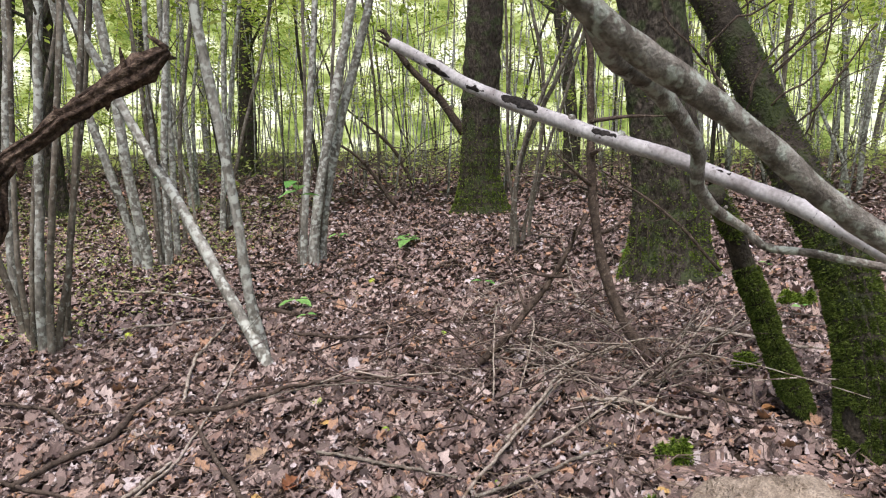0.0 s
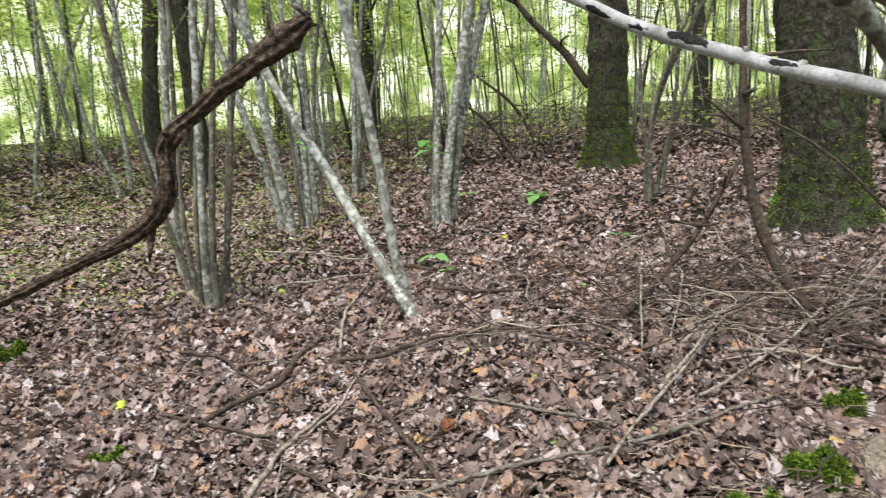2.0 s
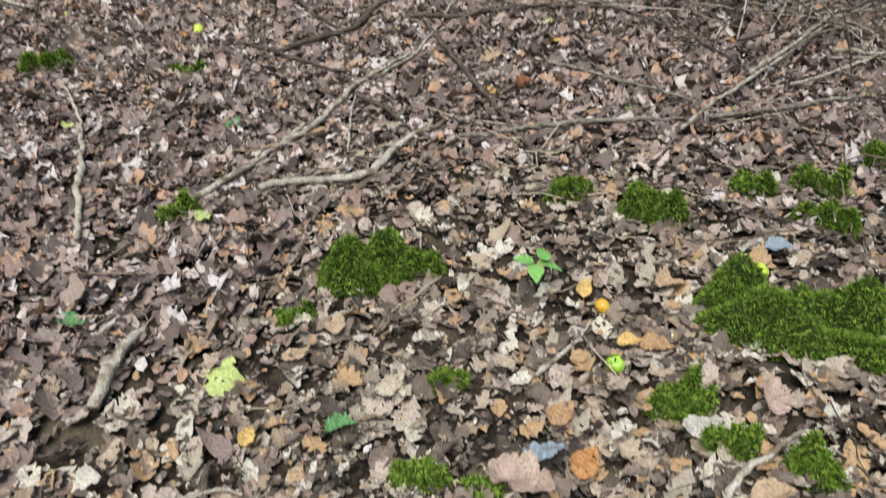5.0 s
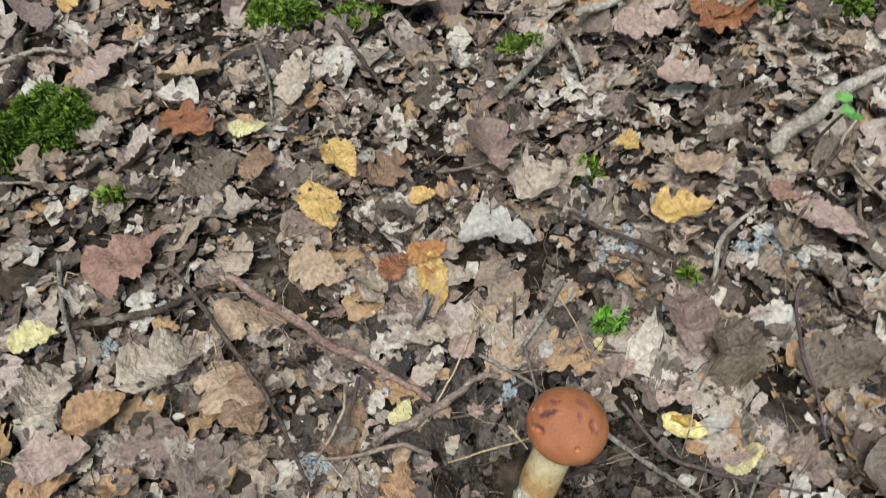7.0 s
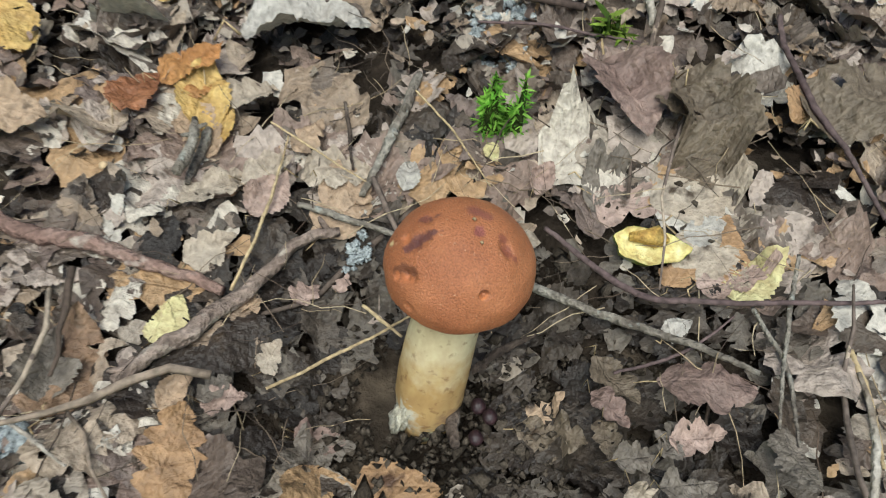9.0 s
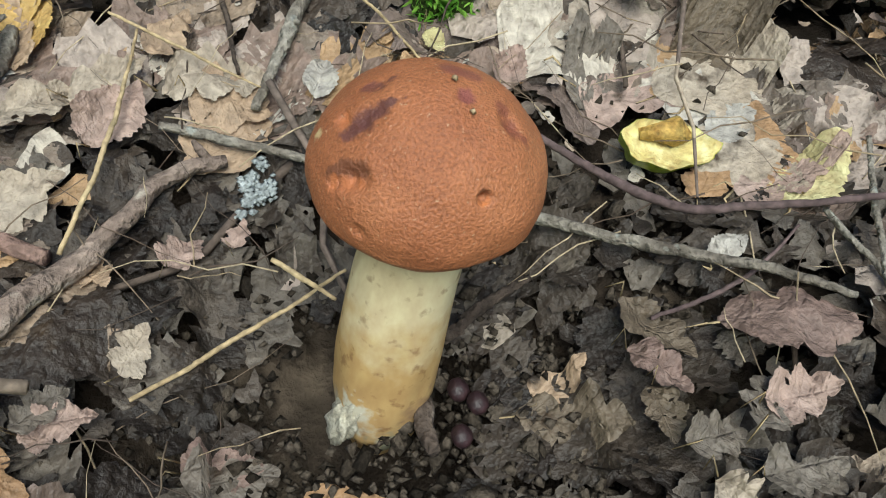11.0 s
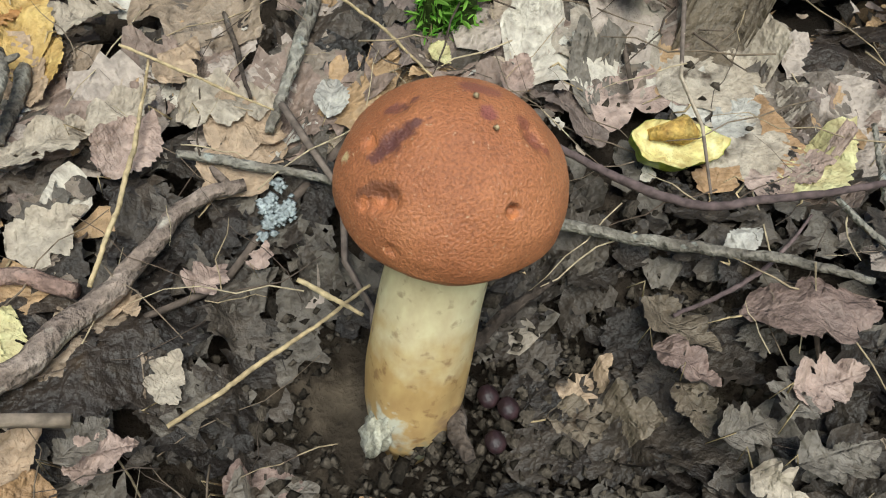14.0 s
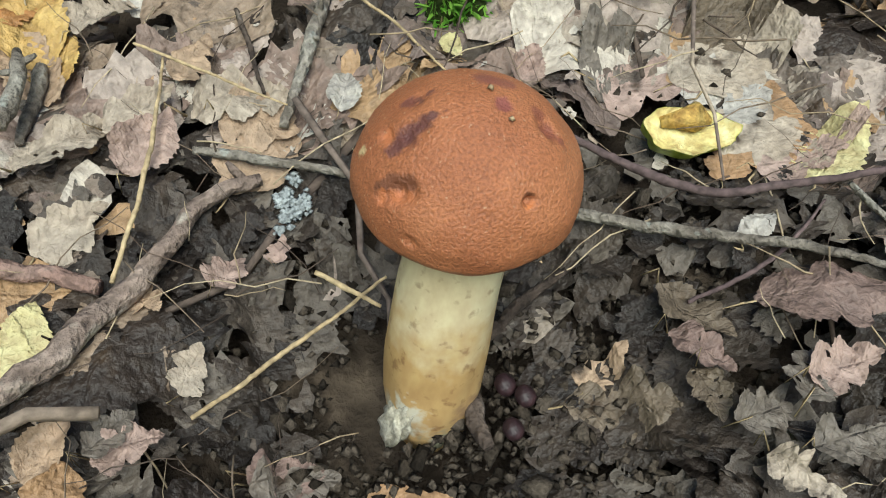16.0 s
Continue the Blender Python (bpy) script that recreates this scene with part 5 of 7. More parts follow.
stick([(-0.344, 0.145, 0.021), (-0.286, 0.125, 0.014), (-0.227, 0.105, 0.009), (-0.167, 0.076, 0.003), (-0.112, 0.053, -0.006)], 0.0053, 'reddish brown stick with broken end', stick_red)
stick([(-0.073, 0.105, 0.005), (-0.046, 0.095, 0.003), (-0.020, 0.085, 0.001), (0.002, 0.072, -0.002)], 0.0022, 'grey twig lying behind the mushroom cap', stick_grey)
stick([(0.031, 0.053, 0.007), (0.053, 0.037, 0.011), (0.079, 0.018, 0.018), (0.102, 0.001, 0.024), (0.124, -0.014, 0.030), (0.147, -0.029, 0.033)], 0.0024, 'grey lichened twig running behind the stem', stick_grey)
stick([(0.063, 0.065, 0.027), (0.081, 0.041, 0.028), (0.104, 0.017, 0.032), (0.130, 0.007, 0.039), (0.167, -0.000, 0.046), (0.210, -0.004, 0.051)], 0.0017, 'dark purple-brown twig beside bitten fruit', stick_dark)
stick([(0.002, 0.192, 0.031), (-0.008, 0.163, 0.025), (-0.025, 0.127, 0.015), (-0.036, 0.108, 0.008)], 0.0033, 'weathered grey twig in the soil', stick_grey)
stick([(0.219, 0.186, 0.078), (0.214, 0.154, 0.072), (0.216, 0.115, 0.067), (0.224, 0.083, 0.064), (0.227, 0.040, 0.059)], 0.0019, 'thin dark upright twig', stick_dark)
stick([(-0.087, 0.002, -0.023), (-0.062, 0.016, -0.024), (-0.037, 0.026, -0.019), (-0.010, 0.034, -0.007)], 0.0010, "dry straw-coloured stalk at the mushroom's foot", stick_straw)
stick([(0.182, 0.028, 0.047), (0.167, -0.004, 0.041), (0.146, -0.056, 0.033)], 0.0012, 'grey upright twig over leaves', stick_grey)
stick([(0.153, 0.004, 0.038), (0.159, -0.028, 0.036), (0.153, -0.064, 0.031)], 0.0012, 'thin grey twig on leaves', stick_grey)
stick([(0.191, -0.022, 0.039), (0.190, -0.049, 0.036), (0.185, -0.076, 0.033)], 0.0016, 'straw-coloured dry stalk over leaves', stick_straw)
stick([(0.086, -0.015, 0.012), (0.116, -0.012, 0.022), (0.147, 0.004, 0.030)], 0.0009, 'thin dark rootlet over torn leaves', stick_dark)
stick([(-0.046, 0.175, 0.022), (-0.043, 0.149, 0.018), (-0.041, 0.125, 0.013)], 0.0013, 'thin brown stalk in the soil', stick_brown)
stick([(-0.106, 0.049, -0.000), (-0.090, 0.093, 0.010), (-0.079, 0.145, 0.022)], 0.0010, 'upright dry grass stalk', stick_straw)
stick([(-0.090, 0.156, 0.023), (-0.062, 0.132, 0.021), (-0.033, 0.111, 0.017)], 0.0007, 'thin dry grass stalk on leaves', stick_straw)
stick([(-0.002, 0.170, 0.035), (0.018, 0.137, 0.033), (0.037, 0.097, 0.026)], 0.0007, 'pale thin stalk above the soil', stick_straw)
stick([(-0.129, 0.162, 0.012), (-0.134, 0.142, 0.009), (-0.138, 0.122, 0.006)], 0.0032, 'short grey chip of weathered wood', stick_grey)
stick([(0.041, 0.226, 0.046), (0.081, 0.214, 0.052), (0.114, 0.196, 0.056), (0.138, 0.186, 0.059)], 0.0010, 'thin dark twig over lichened soil', stick_dark)
stick([(0.020, 0.001, -0.012), (0.039, 0.010, -0.003), (0.054, 0.014, 0.003)], 0.0024, 'brown broken twig behind the stem', stick_brown)
fallen_leaf('ovate', (-0.269, 0.328, 0.030), 0.067, -39, 'yellow-orange birch leaf on dry litter', leaf_yellow)
fallen_leaf('ovate', (-0.272, 0.250, 0.031), 0.069, -60, 'curled yellow-orange leaf on dry litter', leaf_yellow)
fallen_leaf('ovate', (-0.161, 0.282, 0.034), 0.033, 31, 'small round yellow leaf', leaf_yellow)
fallen_leaf('ovate', (-0.143, 0.208, 0.027), 0.048, 31, 'orange leaf with a green spot', leaf_orange)
fallen_leaf('ovate', (-0.135, 0.188, 0.020), 0.050, 80, 'yellow-orange pointed leaf on the leaf litter', leaf_yellow)
fallen_leaf('ovate', (-0.172, 0.185, 0.024), 0.045, 73, 'rust-brown curled leaf on the leaf litter', leaf_rust)
fallen_leaf('oak', (-0.071, 0.233, 0.036), 0.085, 11, 'pale grey-white lobed oak leaf', leaf_pale)
fallen_leaf('oak', (-0.093, 0.359, 0.047), 0.086, -69, 'maroon lobed oak leaf', leaf_maroon)
fallen_leaf('maple', (-0.450, 0.144, 0.032), 0.093, 45, 'brick-red broad leaf on the leaf litter', leaf_terracotta)
fallen_leaf('ovate', (0.117, 0.142, 0.058), 0.070, -82, 'maroon-pink pointed leaf on the leaf litter', leaf_maroon)
fallen_leaf('ovate', (0.137, 0.332, 0.089), 0.064, -1, 'flat round tan leaf', leaf_tan)
fallen_leaf('oak', (0.113, 0.268, 0.075), 0.065, 18, 'curled yellow lobed leaf', leaf_yellow)
fallen_leaf('ovate', (-0.398, 0.370, 0.023), 0.049, 7, 'round pale yellow leaf', leaf_yellowpale)
fallen_leaf('ovate', (-0.365, 0.307, 0.028), 0.060, 102, 'curled brown leaf on the leaf litter', leaf_brown)
fallen_leaf('ovate', (-0.410, 0.279, 0.028), 0.072, 41, 'dark brown leaf on the leaf litter', leaf_darkbrown)
fallen_leaf('oak', (-0.367, 0.036, 0.021), 0.091, 53, 'pale beige lobed oak leaf', leaf_beige)
fallen_leaf('ovate', (-0.408, -0.020, 0.006), 0.062, 40, 'mottled orange-brown round leaf', leaf_orangebrown)
fallen_leaf('oak', (-0.465, -0.005, 0.003), 0.074, 79, 'beige lobed oak leaf with dark specks', leaf_beige)
fallen_leaf('ovate', (-0.438, -0.083, -0.008), 0.060, 17, 'tan-orange round leaf on the leaf litter', leaf_orangebrown)
fallen_leaf('oak', (-0.288, 0.009, 0.013), 0.078, -45, 'warm brown lobed leaf', leaf_brown)
fallen_leaf('ovate', (-0.185, 0.012, -0.002), 0.058, 84, 'curled brown leaf with ribs', leaf_brown)
fallen_leaf('ovate', (0.215, 0.122, 0.074), 0.041, 60, 'orange-brown spotted leaf on the leaf litter', leaf_orangebrown)
fallen_leaf('ovate', (0.247, 0.114, 0.076), 0.081, 26, 'ribbed olive-brown leaf on the leaf litter', leaf_darkbrown)
fallen_leaf('ovate', (0.162, 0.118, 0.064), 0.068, -67, 'ribbed dark brown leaf', leaf_darkbrown)
fallen_leaf('ovate', (0.166, 0.025, 0.027), 0.038, 35, 'pale yellow oval leaf', leaf_yellowpale)
fallen_leaf('ovate', (0.152, 0.048, 0.047), 0.046, 53, 'orange blotched leaf on the leaf litter', leaf_orangebrown)
fallen_leaf('oak', (-0.048, 0.106, 0.006), 0.049, 53, 'tan triangular broken leaf', leaf_tan)
fallen_leaf('oak', (0.254, 0.264, 0.099), 0.073, -21, 'pinkish beige lobed leaf', leaf_rosebeige)
fallen_leaf('oak', (-0.506, 0.044, 0.007), 0.050, 24, 'pale yellow torn leaf', leaf_yellowpale)
fallen_leaf('oak', (-0.031, 0.310, 0.052), 0.069, 51, 'beige lobed leaf on the leaf litter', leaf_beige)
fallen_leaf('oak', (-0.475, 0.369, 0.016), 0.085, -30, 'rusty lobed leaf on the leaf litter', leaf_rust)
fallen_leaf('oak', (-0.289, 0.020, 0.015), 0.089, -46, 'tan curled lobed leaf with rosy tint', leaf_tan)
fallen_leaf('oak', (-0.435, -0.059, -0.004), 0.076, 17, 'pinkish beige leaf with small dark holes', leaf_rosebeige)
fallen_leaf('oak', (-0.303, 0.097, 0.028), 0.078, 34, 'tan lobed leaf with curled lobes', leaf_tan)
fallen_leaf('ovate', (0.062, 0.367, 0.076), 0.038, -59, 'small curled yellow leaf', leaf_yellow)
fallen_leaf('oak', (0.172, 0.555, 0.127), 0.076, 25, 'rusty orange-brown lobed leaf', leaf_rust)
fallen_leaf('oak', (0.077, 0.563, 0.100), 0.086, 20, 'pinkish beige torn oak leaf', leaf_rosebeige)
fallen_leaf('ovate', (0.217, 0.297, 0.099), 0.041, -35, 'small reddish tan leaf', leaf_terracotta)
fallen_leaf('oak', (0.123, 0.462, 0.103), 0.073, -33, 'rosy beige leaf over soil', leaf_rosebeige)
fallen_leaf('oak', (-0.254, 0.168, 0.029), 0.071, -21, 'tan leaf with brown blotches', leaf_tan)
fallen_leaf('oak', (-0.205, 0.313, 0.033), 0.072, 58, 'warm brown curled oak leaf', leaf_brown)
fallen_leaf('oak', (-0.512, 0.465, 0.015), 0.091, -9, 'tan lobed leaf beside yellow ones', leaf_tan)
fallen_leaf('oak', (-0.657, 0.477, 0.002), 0.101, 56, 'rosy beige broad oak leaf', leaf_rosebeige)
fallen_leaf('oak', (-0.364, 0.467, 0.027), 0.081, 84, 'beige lobed leaf over dark soil', leaf_beige)
fallen_leaf('ovate', (-0.725, 0.944, 0.026), 0.067, 100, 'flat tan oval leaf', leaf_tan)
fallen_leaf('maple', (-0.896, 0.750, -0.000), 0.102, 98, 'fresh yellow-green lobed leaf', leaf_lime)
fallen_leaf('oak', (-0.606, 0.681, 0.019), 0.063, 41, 'green lobed leaf on the leaf litter', leaf_green)
fallen_leaf('ovate', (-0.775, 0.621, 0.001), 0.047, 94, 'small yellow-green leaf on the leaf litter', leaf_yellow)
fallen_leaf('oak', (-0.227, 0.718, 0.053), 0.076, 24, 'blue-grey lobed leaf underside', leaf_blue)
fallen_leaf('ovate', (-0.209, 0.808, 0.061), 0.069, 70, 'orange-brown leaf on the leaf litter', leaf_orangebrown)
fallen_leaf('oak', (-0.253, 0.639, 0.047), 0.126, -12, 'pinkish beige oak leaf', leaf_rosebeige)
fallen_leaf('ovate', (0.139, 0.673, 0.128), 0.072, 11, 'flat tan oval leaf near moss', leaf_tan)
fallen_leaf('oak', (0.170, 0.585, 0.129), 0.092, -35, 'rusty brown curled leaf', leaf_rust)
fallen_leaf('ovate', (0.038, 0.817, 0.107), 0.075, 31, 'whitish leaf on moss', leaf_pale)
fallen_leaf('ovate', (0.151, 0.884, 0.144), 0.086, 75, 'pinkish beige leaf on the leaf litter', leaf_rosebeige)
fallen_leaf('ovate', (-0.024, 1.240, 0.110), 0.082, 41, 'tan pointed leaf on the leaf litter', leaf_tan)
fallen_leaf('ovate', (-0.212, 1.183, 0.084), 0.053, 92, 'bright yellow leaf on the leaf litter', leaf_yellow)
fallen_leaf('ovate', (-0.101, 1.022, 0.087), 0.052, 7, 'small yellow leaf on the leaf litter', leaf_yellow)
fallen_leaf('ovate', (-0.048, 1.024, 0.096), 0.069, 5, 'narrow orange leaf on the leaf litter', leaf_orangebrown)
fallen_leaf('ovate', (0.213, 1.401, 0.150), 0.079, -12, 'blue-grey leaf on the leaf litter', leaf_blue)
fallen_leaf('ovate', (-1.337, 0.823, -0.030), 0.069, 28, 'dull green round leaf', leaf_green)
fallen_leaf('ovate', (-0.148, 0.707, 0.062), 0.074, 75, 'orange curled leaf on the leaf litter', leaf_orange)
fallen_leaf('ovate', (-1.277, 1.283, 0.002), 0.060, 86, 'yellow-green leaf near moss', leaf_lime)
fallen_leaf('oak', (-0.548, 0.803, 0.032), 0.067, 68, 'beige broken leaf on the leaf litter', leaf_beige)
fallen_leaf('ovate', (-0.777, 0.839, 0.014), 0.064, 44, 'tan leaf on the leaf litter', leaf_tan)
fallen_leaf('oak', (-0.127, -0.035, -0.012), 0.051, 75, 'large warm brown ribbed leaf', leaf_orangebrown)
fallen_leaf('ovate', (-0.018, -0.051, -0.016), 0.044, -6, 'rolled orange-brown dry leaf', leaf_orangebrown)
fallen_leaf('ovate', (-0.142, 0.034, -0.005), 0.022, 71, 'pale yellow-green curled leaf', leaf_yellowpale)
fallen_leaf('ovate', (-0.188, 0.011, -0.001), 0.041, 93, 'grey-brown ribbed leaf on the leaf litter', leaf_greybrown)
fallen_leaf('oak', (-0.056, -0.027, -0.022), 0.030, -0, 'dull brown lobed leaf', leaf_greybrown)
fallen_leaf('oak', (0.123, -0.031, 0.034), 0.045, -13, 'rosy beige leaf with ragged edge', leaf_maroon)
fallen_leaf('ovate', (0.118, 0.000, 0.035), 0.017, 20, 'small pale leaf on twigs', leaf_pale)
fallen_leaf('ovate', (0.152, 0.057, 0.038), 0.038, 51, 'brown leaf with orange blotches', leaf_orangebrown)
fallen_leaf('oak', (0.158, 0.078, 0.058), 0.046, 14, 'beige curled leaf on the leaf litter', leaf_beige)
fallen_leaf('ovate', (0.153, 0.110, 0.062), 0.051, -80, 'ribbed olive-brown leaf on the leaf litter', leaf_darkbrown)
fallen_leaf('ovate', (-0.008, 0.118, 0.015), 0.022, 64, 'small whitish leaf on the leaf litter', leaf_pale)
fallen_leaf('maple', (-0.047, 0.059, -0.011), 0.012, 67, 'small pinkish leaf fragment', leaf_rosebeige)
fallen_leaf('ovate', (0.041, 0.124, 0.026), 0.015, -68, 'small yellow leaf piece', leaf_yellowpale)
fallen_leaf('oak', (0.085, -0.020, 0.013), 0.031, -61, 'greyish torn leaf on the leaf litter', leaf_darkbrown)
fallen_leaf('oak', (0.147, -0.071, 0.041), 0.032, -90, 'grey-brown torn leaf on the leaf litter', leaf_greybrown)
fallen_leaf('oak', (0.054, -0.038, 0.002), 0.035, -29, 'dark wet torn leaf', leaf_darkbrown)
fallen_leaf('oak', (0.102, -0.057, 0.027), 0.025, 33, 'grey-brown torn leaf with rootlets', leaf_greybrown)
fallen_leaf('oak', (0.101, -0.076, 0.027), 0.024, -3, 'dull grey leaf crumbling at the edge', leaf_greybrown)
fallen_leaf('oak', (0.079, -0.035, 0.016), 0.024, -50, 'rosy brown leaf with ragged edge', leaf_maroon)
fallen_leaf('oak', (0.074, -0.049, 0.014), 0.019, -92, 'dark brown torn leaf', leaf_darkbrown)
fallen_leaf('oak', (0.084, -0.061, 0.020), 0.022, 6, 'beige crumbled leaf with holes', leaf_greybrown)
fallen_leaf('maple', (0.054, -0.023, 0.001), 0.017, 27, 'tan shredded leaf fragment', leaf_tan)
fallen_leaf('oak', (-0.058, -0.023, -0.023), 0.028, -7, 'pinkish brown lobed leaf', leaf_maroon)
fallen_leaf('maple', (-0.067, 0.054, -0.012), 0.019, 50, 'small pinkish brown leaf', leaf_rosebeige)
fallen_leaf('maple', (-0.091, 0.129, 0.010), 0.035, 14, 'pale beige torn leaf', leaf_beige)
fallen_leaf('oak', (-0.068, 0.151, 0.016), 0.029, 46, 'tan torn leaf under stalks', leaf_tan)
fallen_leaf('oak', (-0.102, 0.186, 0.018), 0.035, 35, 'grey-beige leaf under a yellow one', leaf_beige)
fallen_leaf('ovate', (-0.122, 0.164, 0.014), 0.031, 73, 'yellow-brown pointed leaf on the leaf litter', leaf_yellow)
fallen_leaf('ovate', (-0.136, 0.194, 0.021), 0.028, 51, 'orange curled leaf near stalks', leaf_orange)
fallen_leaf('maple', (-0.045, 0.114, 0.009), 0.035, -21, 'tan broken triangular leaf', leaf_tan)
fallen_leaf('ovate', (-0.135, 0.040, -0.005), 0.023, 72, 'pale green-yellow curled leaf', leaf_yellowpale)
fallen_leaf('oak', (-0.111, -0.001, -0.014), 0.020, 33, 'grey-brown crumbled leaf on the leaf litter', leaf_greybrown)
fallen_leaf('oak', (0.117, 0.081, 0.039), 0.049, -20, 'broad pinkish grey leaf with curled rim', leaf_rosebeige)
fallen_leaf('oak', (0.147, 0.040, 0.051), 0.048, -59, 'broad pale beige leaf lying flat', leaf_beige)
fallen_leaf('ovate', (0.146, 0.084, 0.050), 0.042, 10, 'beige pointed leaf under twigs', leaf_beige)
fallen_leaf('oak', (-0.122, 0.118, 0.008), 0.043, 34, 'pale beige leaf under dry stalks', leaf_beige)
fallen_leaf('oak', (-0.133, 0.161, 0.013), 0.043, -51, 'tan leaf under dry stalks', leaf_tan)
fallen_leaf('oak', (-0.052, 0.127, 0.012), 0.046, 2, 'pale lobed leaf behind the cap', leaf_beige)
fallen_leaf('ovate', (-0.090, 0.113, 0.007), 0.034, 57, 'rosy beige leaf behind a stick', leaf_rosebeige)
fallen_leaf('oak', (-0.121, 0.080, 0.000), 0.032, 30, 'pale beige torn leaf by dry stalks', leaf_beige)
fallen_leaf('oak', (-0.098, 0.047, -0.010), 0.021, -50, 'tan torn leaf under a stick', leaf_tan)
fallen_leaf('ovate', (-0.128, -0.004, -0.011), 0.023, 39, 'tan oval leaf beside a stick', leaf_tan)
fallen_leaf('oak', (-0.085, 0.019, -0.018), 0.020, 57, 'beige crumbling leaf on soil', leaf_beige)
fallen_leaf('oak', (-0.106, -0.006, -0.016), 0.024, 6, 'rosy beige lobed leaf', leaf_rosebeige)
fallen_leaf('oak', (0.109, -0.057, 0.029), 0.025, -3, 'rosy beige leaf with ragged rim', leaf_rosebeige)
fallen_leaf('oak', (0.084, -0.081, 0.022), 0.022, -61, 'beige crumbled leaf with rootlets', leaf_beige)
fallen_leaf('ovate', (0.068, 0.101, 0.027), 0.022, 50, 'pinkish rolled leaf behind the cap', leaf_rosebeige)
fallen_leaf('maple', (0.108, 0.095, 0.038), 0.040, -8, 'broad grey leaf with rotted holes', leaf_greybrown)
fallen_leaf('ovate', (0.151, 0.061, 0.055), 0.026, 12, 'pale curled leaf on the leaf litter', leaf_pale)
fallen_leaf('oak', (0.155, 0.028, 0.052), 0.035, -12, 'broad rosy grey leaf', leaf_rosebeige)
fallen_leaf('oak', (0.133, 0.040, 0.041), 0.028, 47, 'brown leaf with rust blotches', leaf_orangebrown)
fallen_leaf('ovate', (-0.662, 2.255, 0.105), 0.073, -7, 'yellow-orange leaf on litter', leaf_yellow)
fallen_leaf('oak', (-0.570, 2.315, 0.116), 0.103, 65, 'rust-orange leaf on litter', leaf_rust)
fallen_leaf('ovate', (-0.604, 3.025, 0.147), 0.073, -66, 'pale green leaf on litter', leaf_lime)
fallen_leaf('ovate', (0.668, 2.071, 0.207), 0.057, -9, 'orange-yellow leaf on litter', leaf_yellow)
fallen_leaf('ovate', (1.223, 2.577, 0.275), 0.060, -12, 'orange leaf on litter', leaf_orange)
fallen_leaf('ovate', (-0.191, 2.167, 0.140), 0.046, -66, 'yellow-green leaf on litter', leaf_lime)
fallen_leaf('ovate', (-0.520, 2.795, 0.144), 0.063, -11, 'small orange-yellow leaf on the leaf litter', leaf_yellow)
fallen_leaf('ovate', (-0.304, 2.121, 0.129), 0.057, 77, 'orange-brown leaf on litter', leaf_orangebrown)
fallen_leaf('ovate', (0.149, 2.862, 0.203), 0.058, -11, 'orange leaf in brush', leaf_orange)
fallen_leaf('ovate', (0.578, 2.403, 0.217), 0.041, 29, 'small yellow leaf on the leaf litter', leaf_yellow)
fallen_leaf('oak', (-0.749, 2.544, 0.113), 0.104, 56, 'tan leaf on litter', leaf_tan)
fallen_leaf('ovate', (-2.067, 1.686, -0.027), 0.053, 122, 'yellow-green leaf on litter', leaf_lime)
fallen_leaf('ovate', (-1.497, 1.831, 0.018), 0.072, 80, 'green leaf on litter', leaf_green)
fallen_leaf('ovate', (-2.191, 2.604, 0.014), 0.055, 110, 'orange leaf on litter', leaf_orange)
fruit((-0.269, 2.699, 0.144), 0.0184, 'green')
fruit((0.150, 2.235, 0.157), 0.0154, 'green')
fruit((-0.576, 5.273, 0.218), 0.0260, 'yellow')
fruit((-2.015, 4.285, 0.088), 0.0250, 'yellow')
fruit((-0.026, 3.879, 0.214), 0.0161, 'green')
fruit((-0.605, 3.014, 0.132), 0.0178, 'yellow')
fruit((-2.152, 2.653, 0.003), 0.0250, 'yellow')
fruit((-0.122, 0.967, 0.065), 0.0216, 'green')
fruit((0.144, 1.230, 0.188), 0.0203, 'yellow')
fruit((-0.166, 1.145, 0.070), 0.0187, 'orange')
fruit((-0.947, 3.466, 0.125), 0.0204, 'orange')
fruit((-2.948, 2.736, -0.034), 0.0197, 'yellow')
fruit((-2.158, 2.668, 0.004), 0.0296, 'yellow')
moss_cushion((-0.698, 1.160, 0.038), 0.147, 0.065, 111)
moss_cushion((0.184, 1.116, 0.154), 0.205, 0.078, 74)
moss_cushion((-0.079, 1.551, 0.111), 0.109, 0.058, 87)
moss_cushion((-0.305, 1.613, 0.087), 0.061, 0.039, 94)
moss_cushion((0.175, 1.726, 0.141), 0.057, 0.046, 79)
moss_cushion((0.359, 1.759, 0.160), 0.071, 0.052, 74)
moss_cushion((0.342, 1.581, 0.148), 0.077, 0.039, 73)
moss_cushion((0.006, 0.872, 0.090), 0.058, 0.046, 80)
moss_cushion((0.086, 0.782, 0.107), 0.044, 0.039, 74)
moss_cushion((0.215, 0.742, 0.141), 0.051, 0.039, 66)
moss_cushion((-0.677, 0.346, -0.023), 0.071, 0.033, 134)
moss_cushion((-0.840, 0.966, -0.003), 0.044, 0.019, 120)
moss_cushion((-0.448, 0.858, 0.022), 0.045, 0.016, 105)
moss_cushion((-0.428, 0.617, 0.010), 0.050, 0.019, 107)
moss_cushion((-0.304, 0.609, 0.018), 0.034, 0.016, 99)
moss_cushion((-1.367, 1.286, -0.017), 0.061, 0.039, 129)
moss_cushion((-0.683, 0.347, -0.020), 0.073, 0.039, 136)
moss_cushion((-0.519, 0.240, -0.005), 0.020, 0.016, 132)
moss_cushion((0.047, 0.141, 0.032), 0.014, 0.026, 71)
moss_cushion((0.124, 0.200, 0.048), 0.011, 0.016, 65)
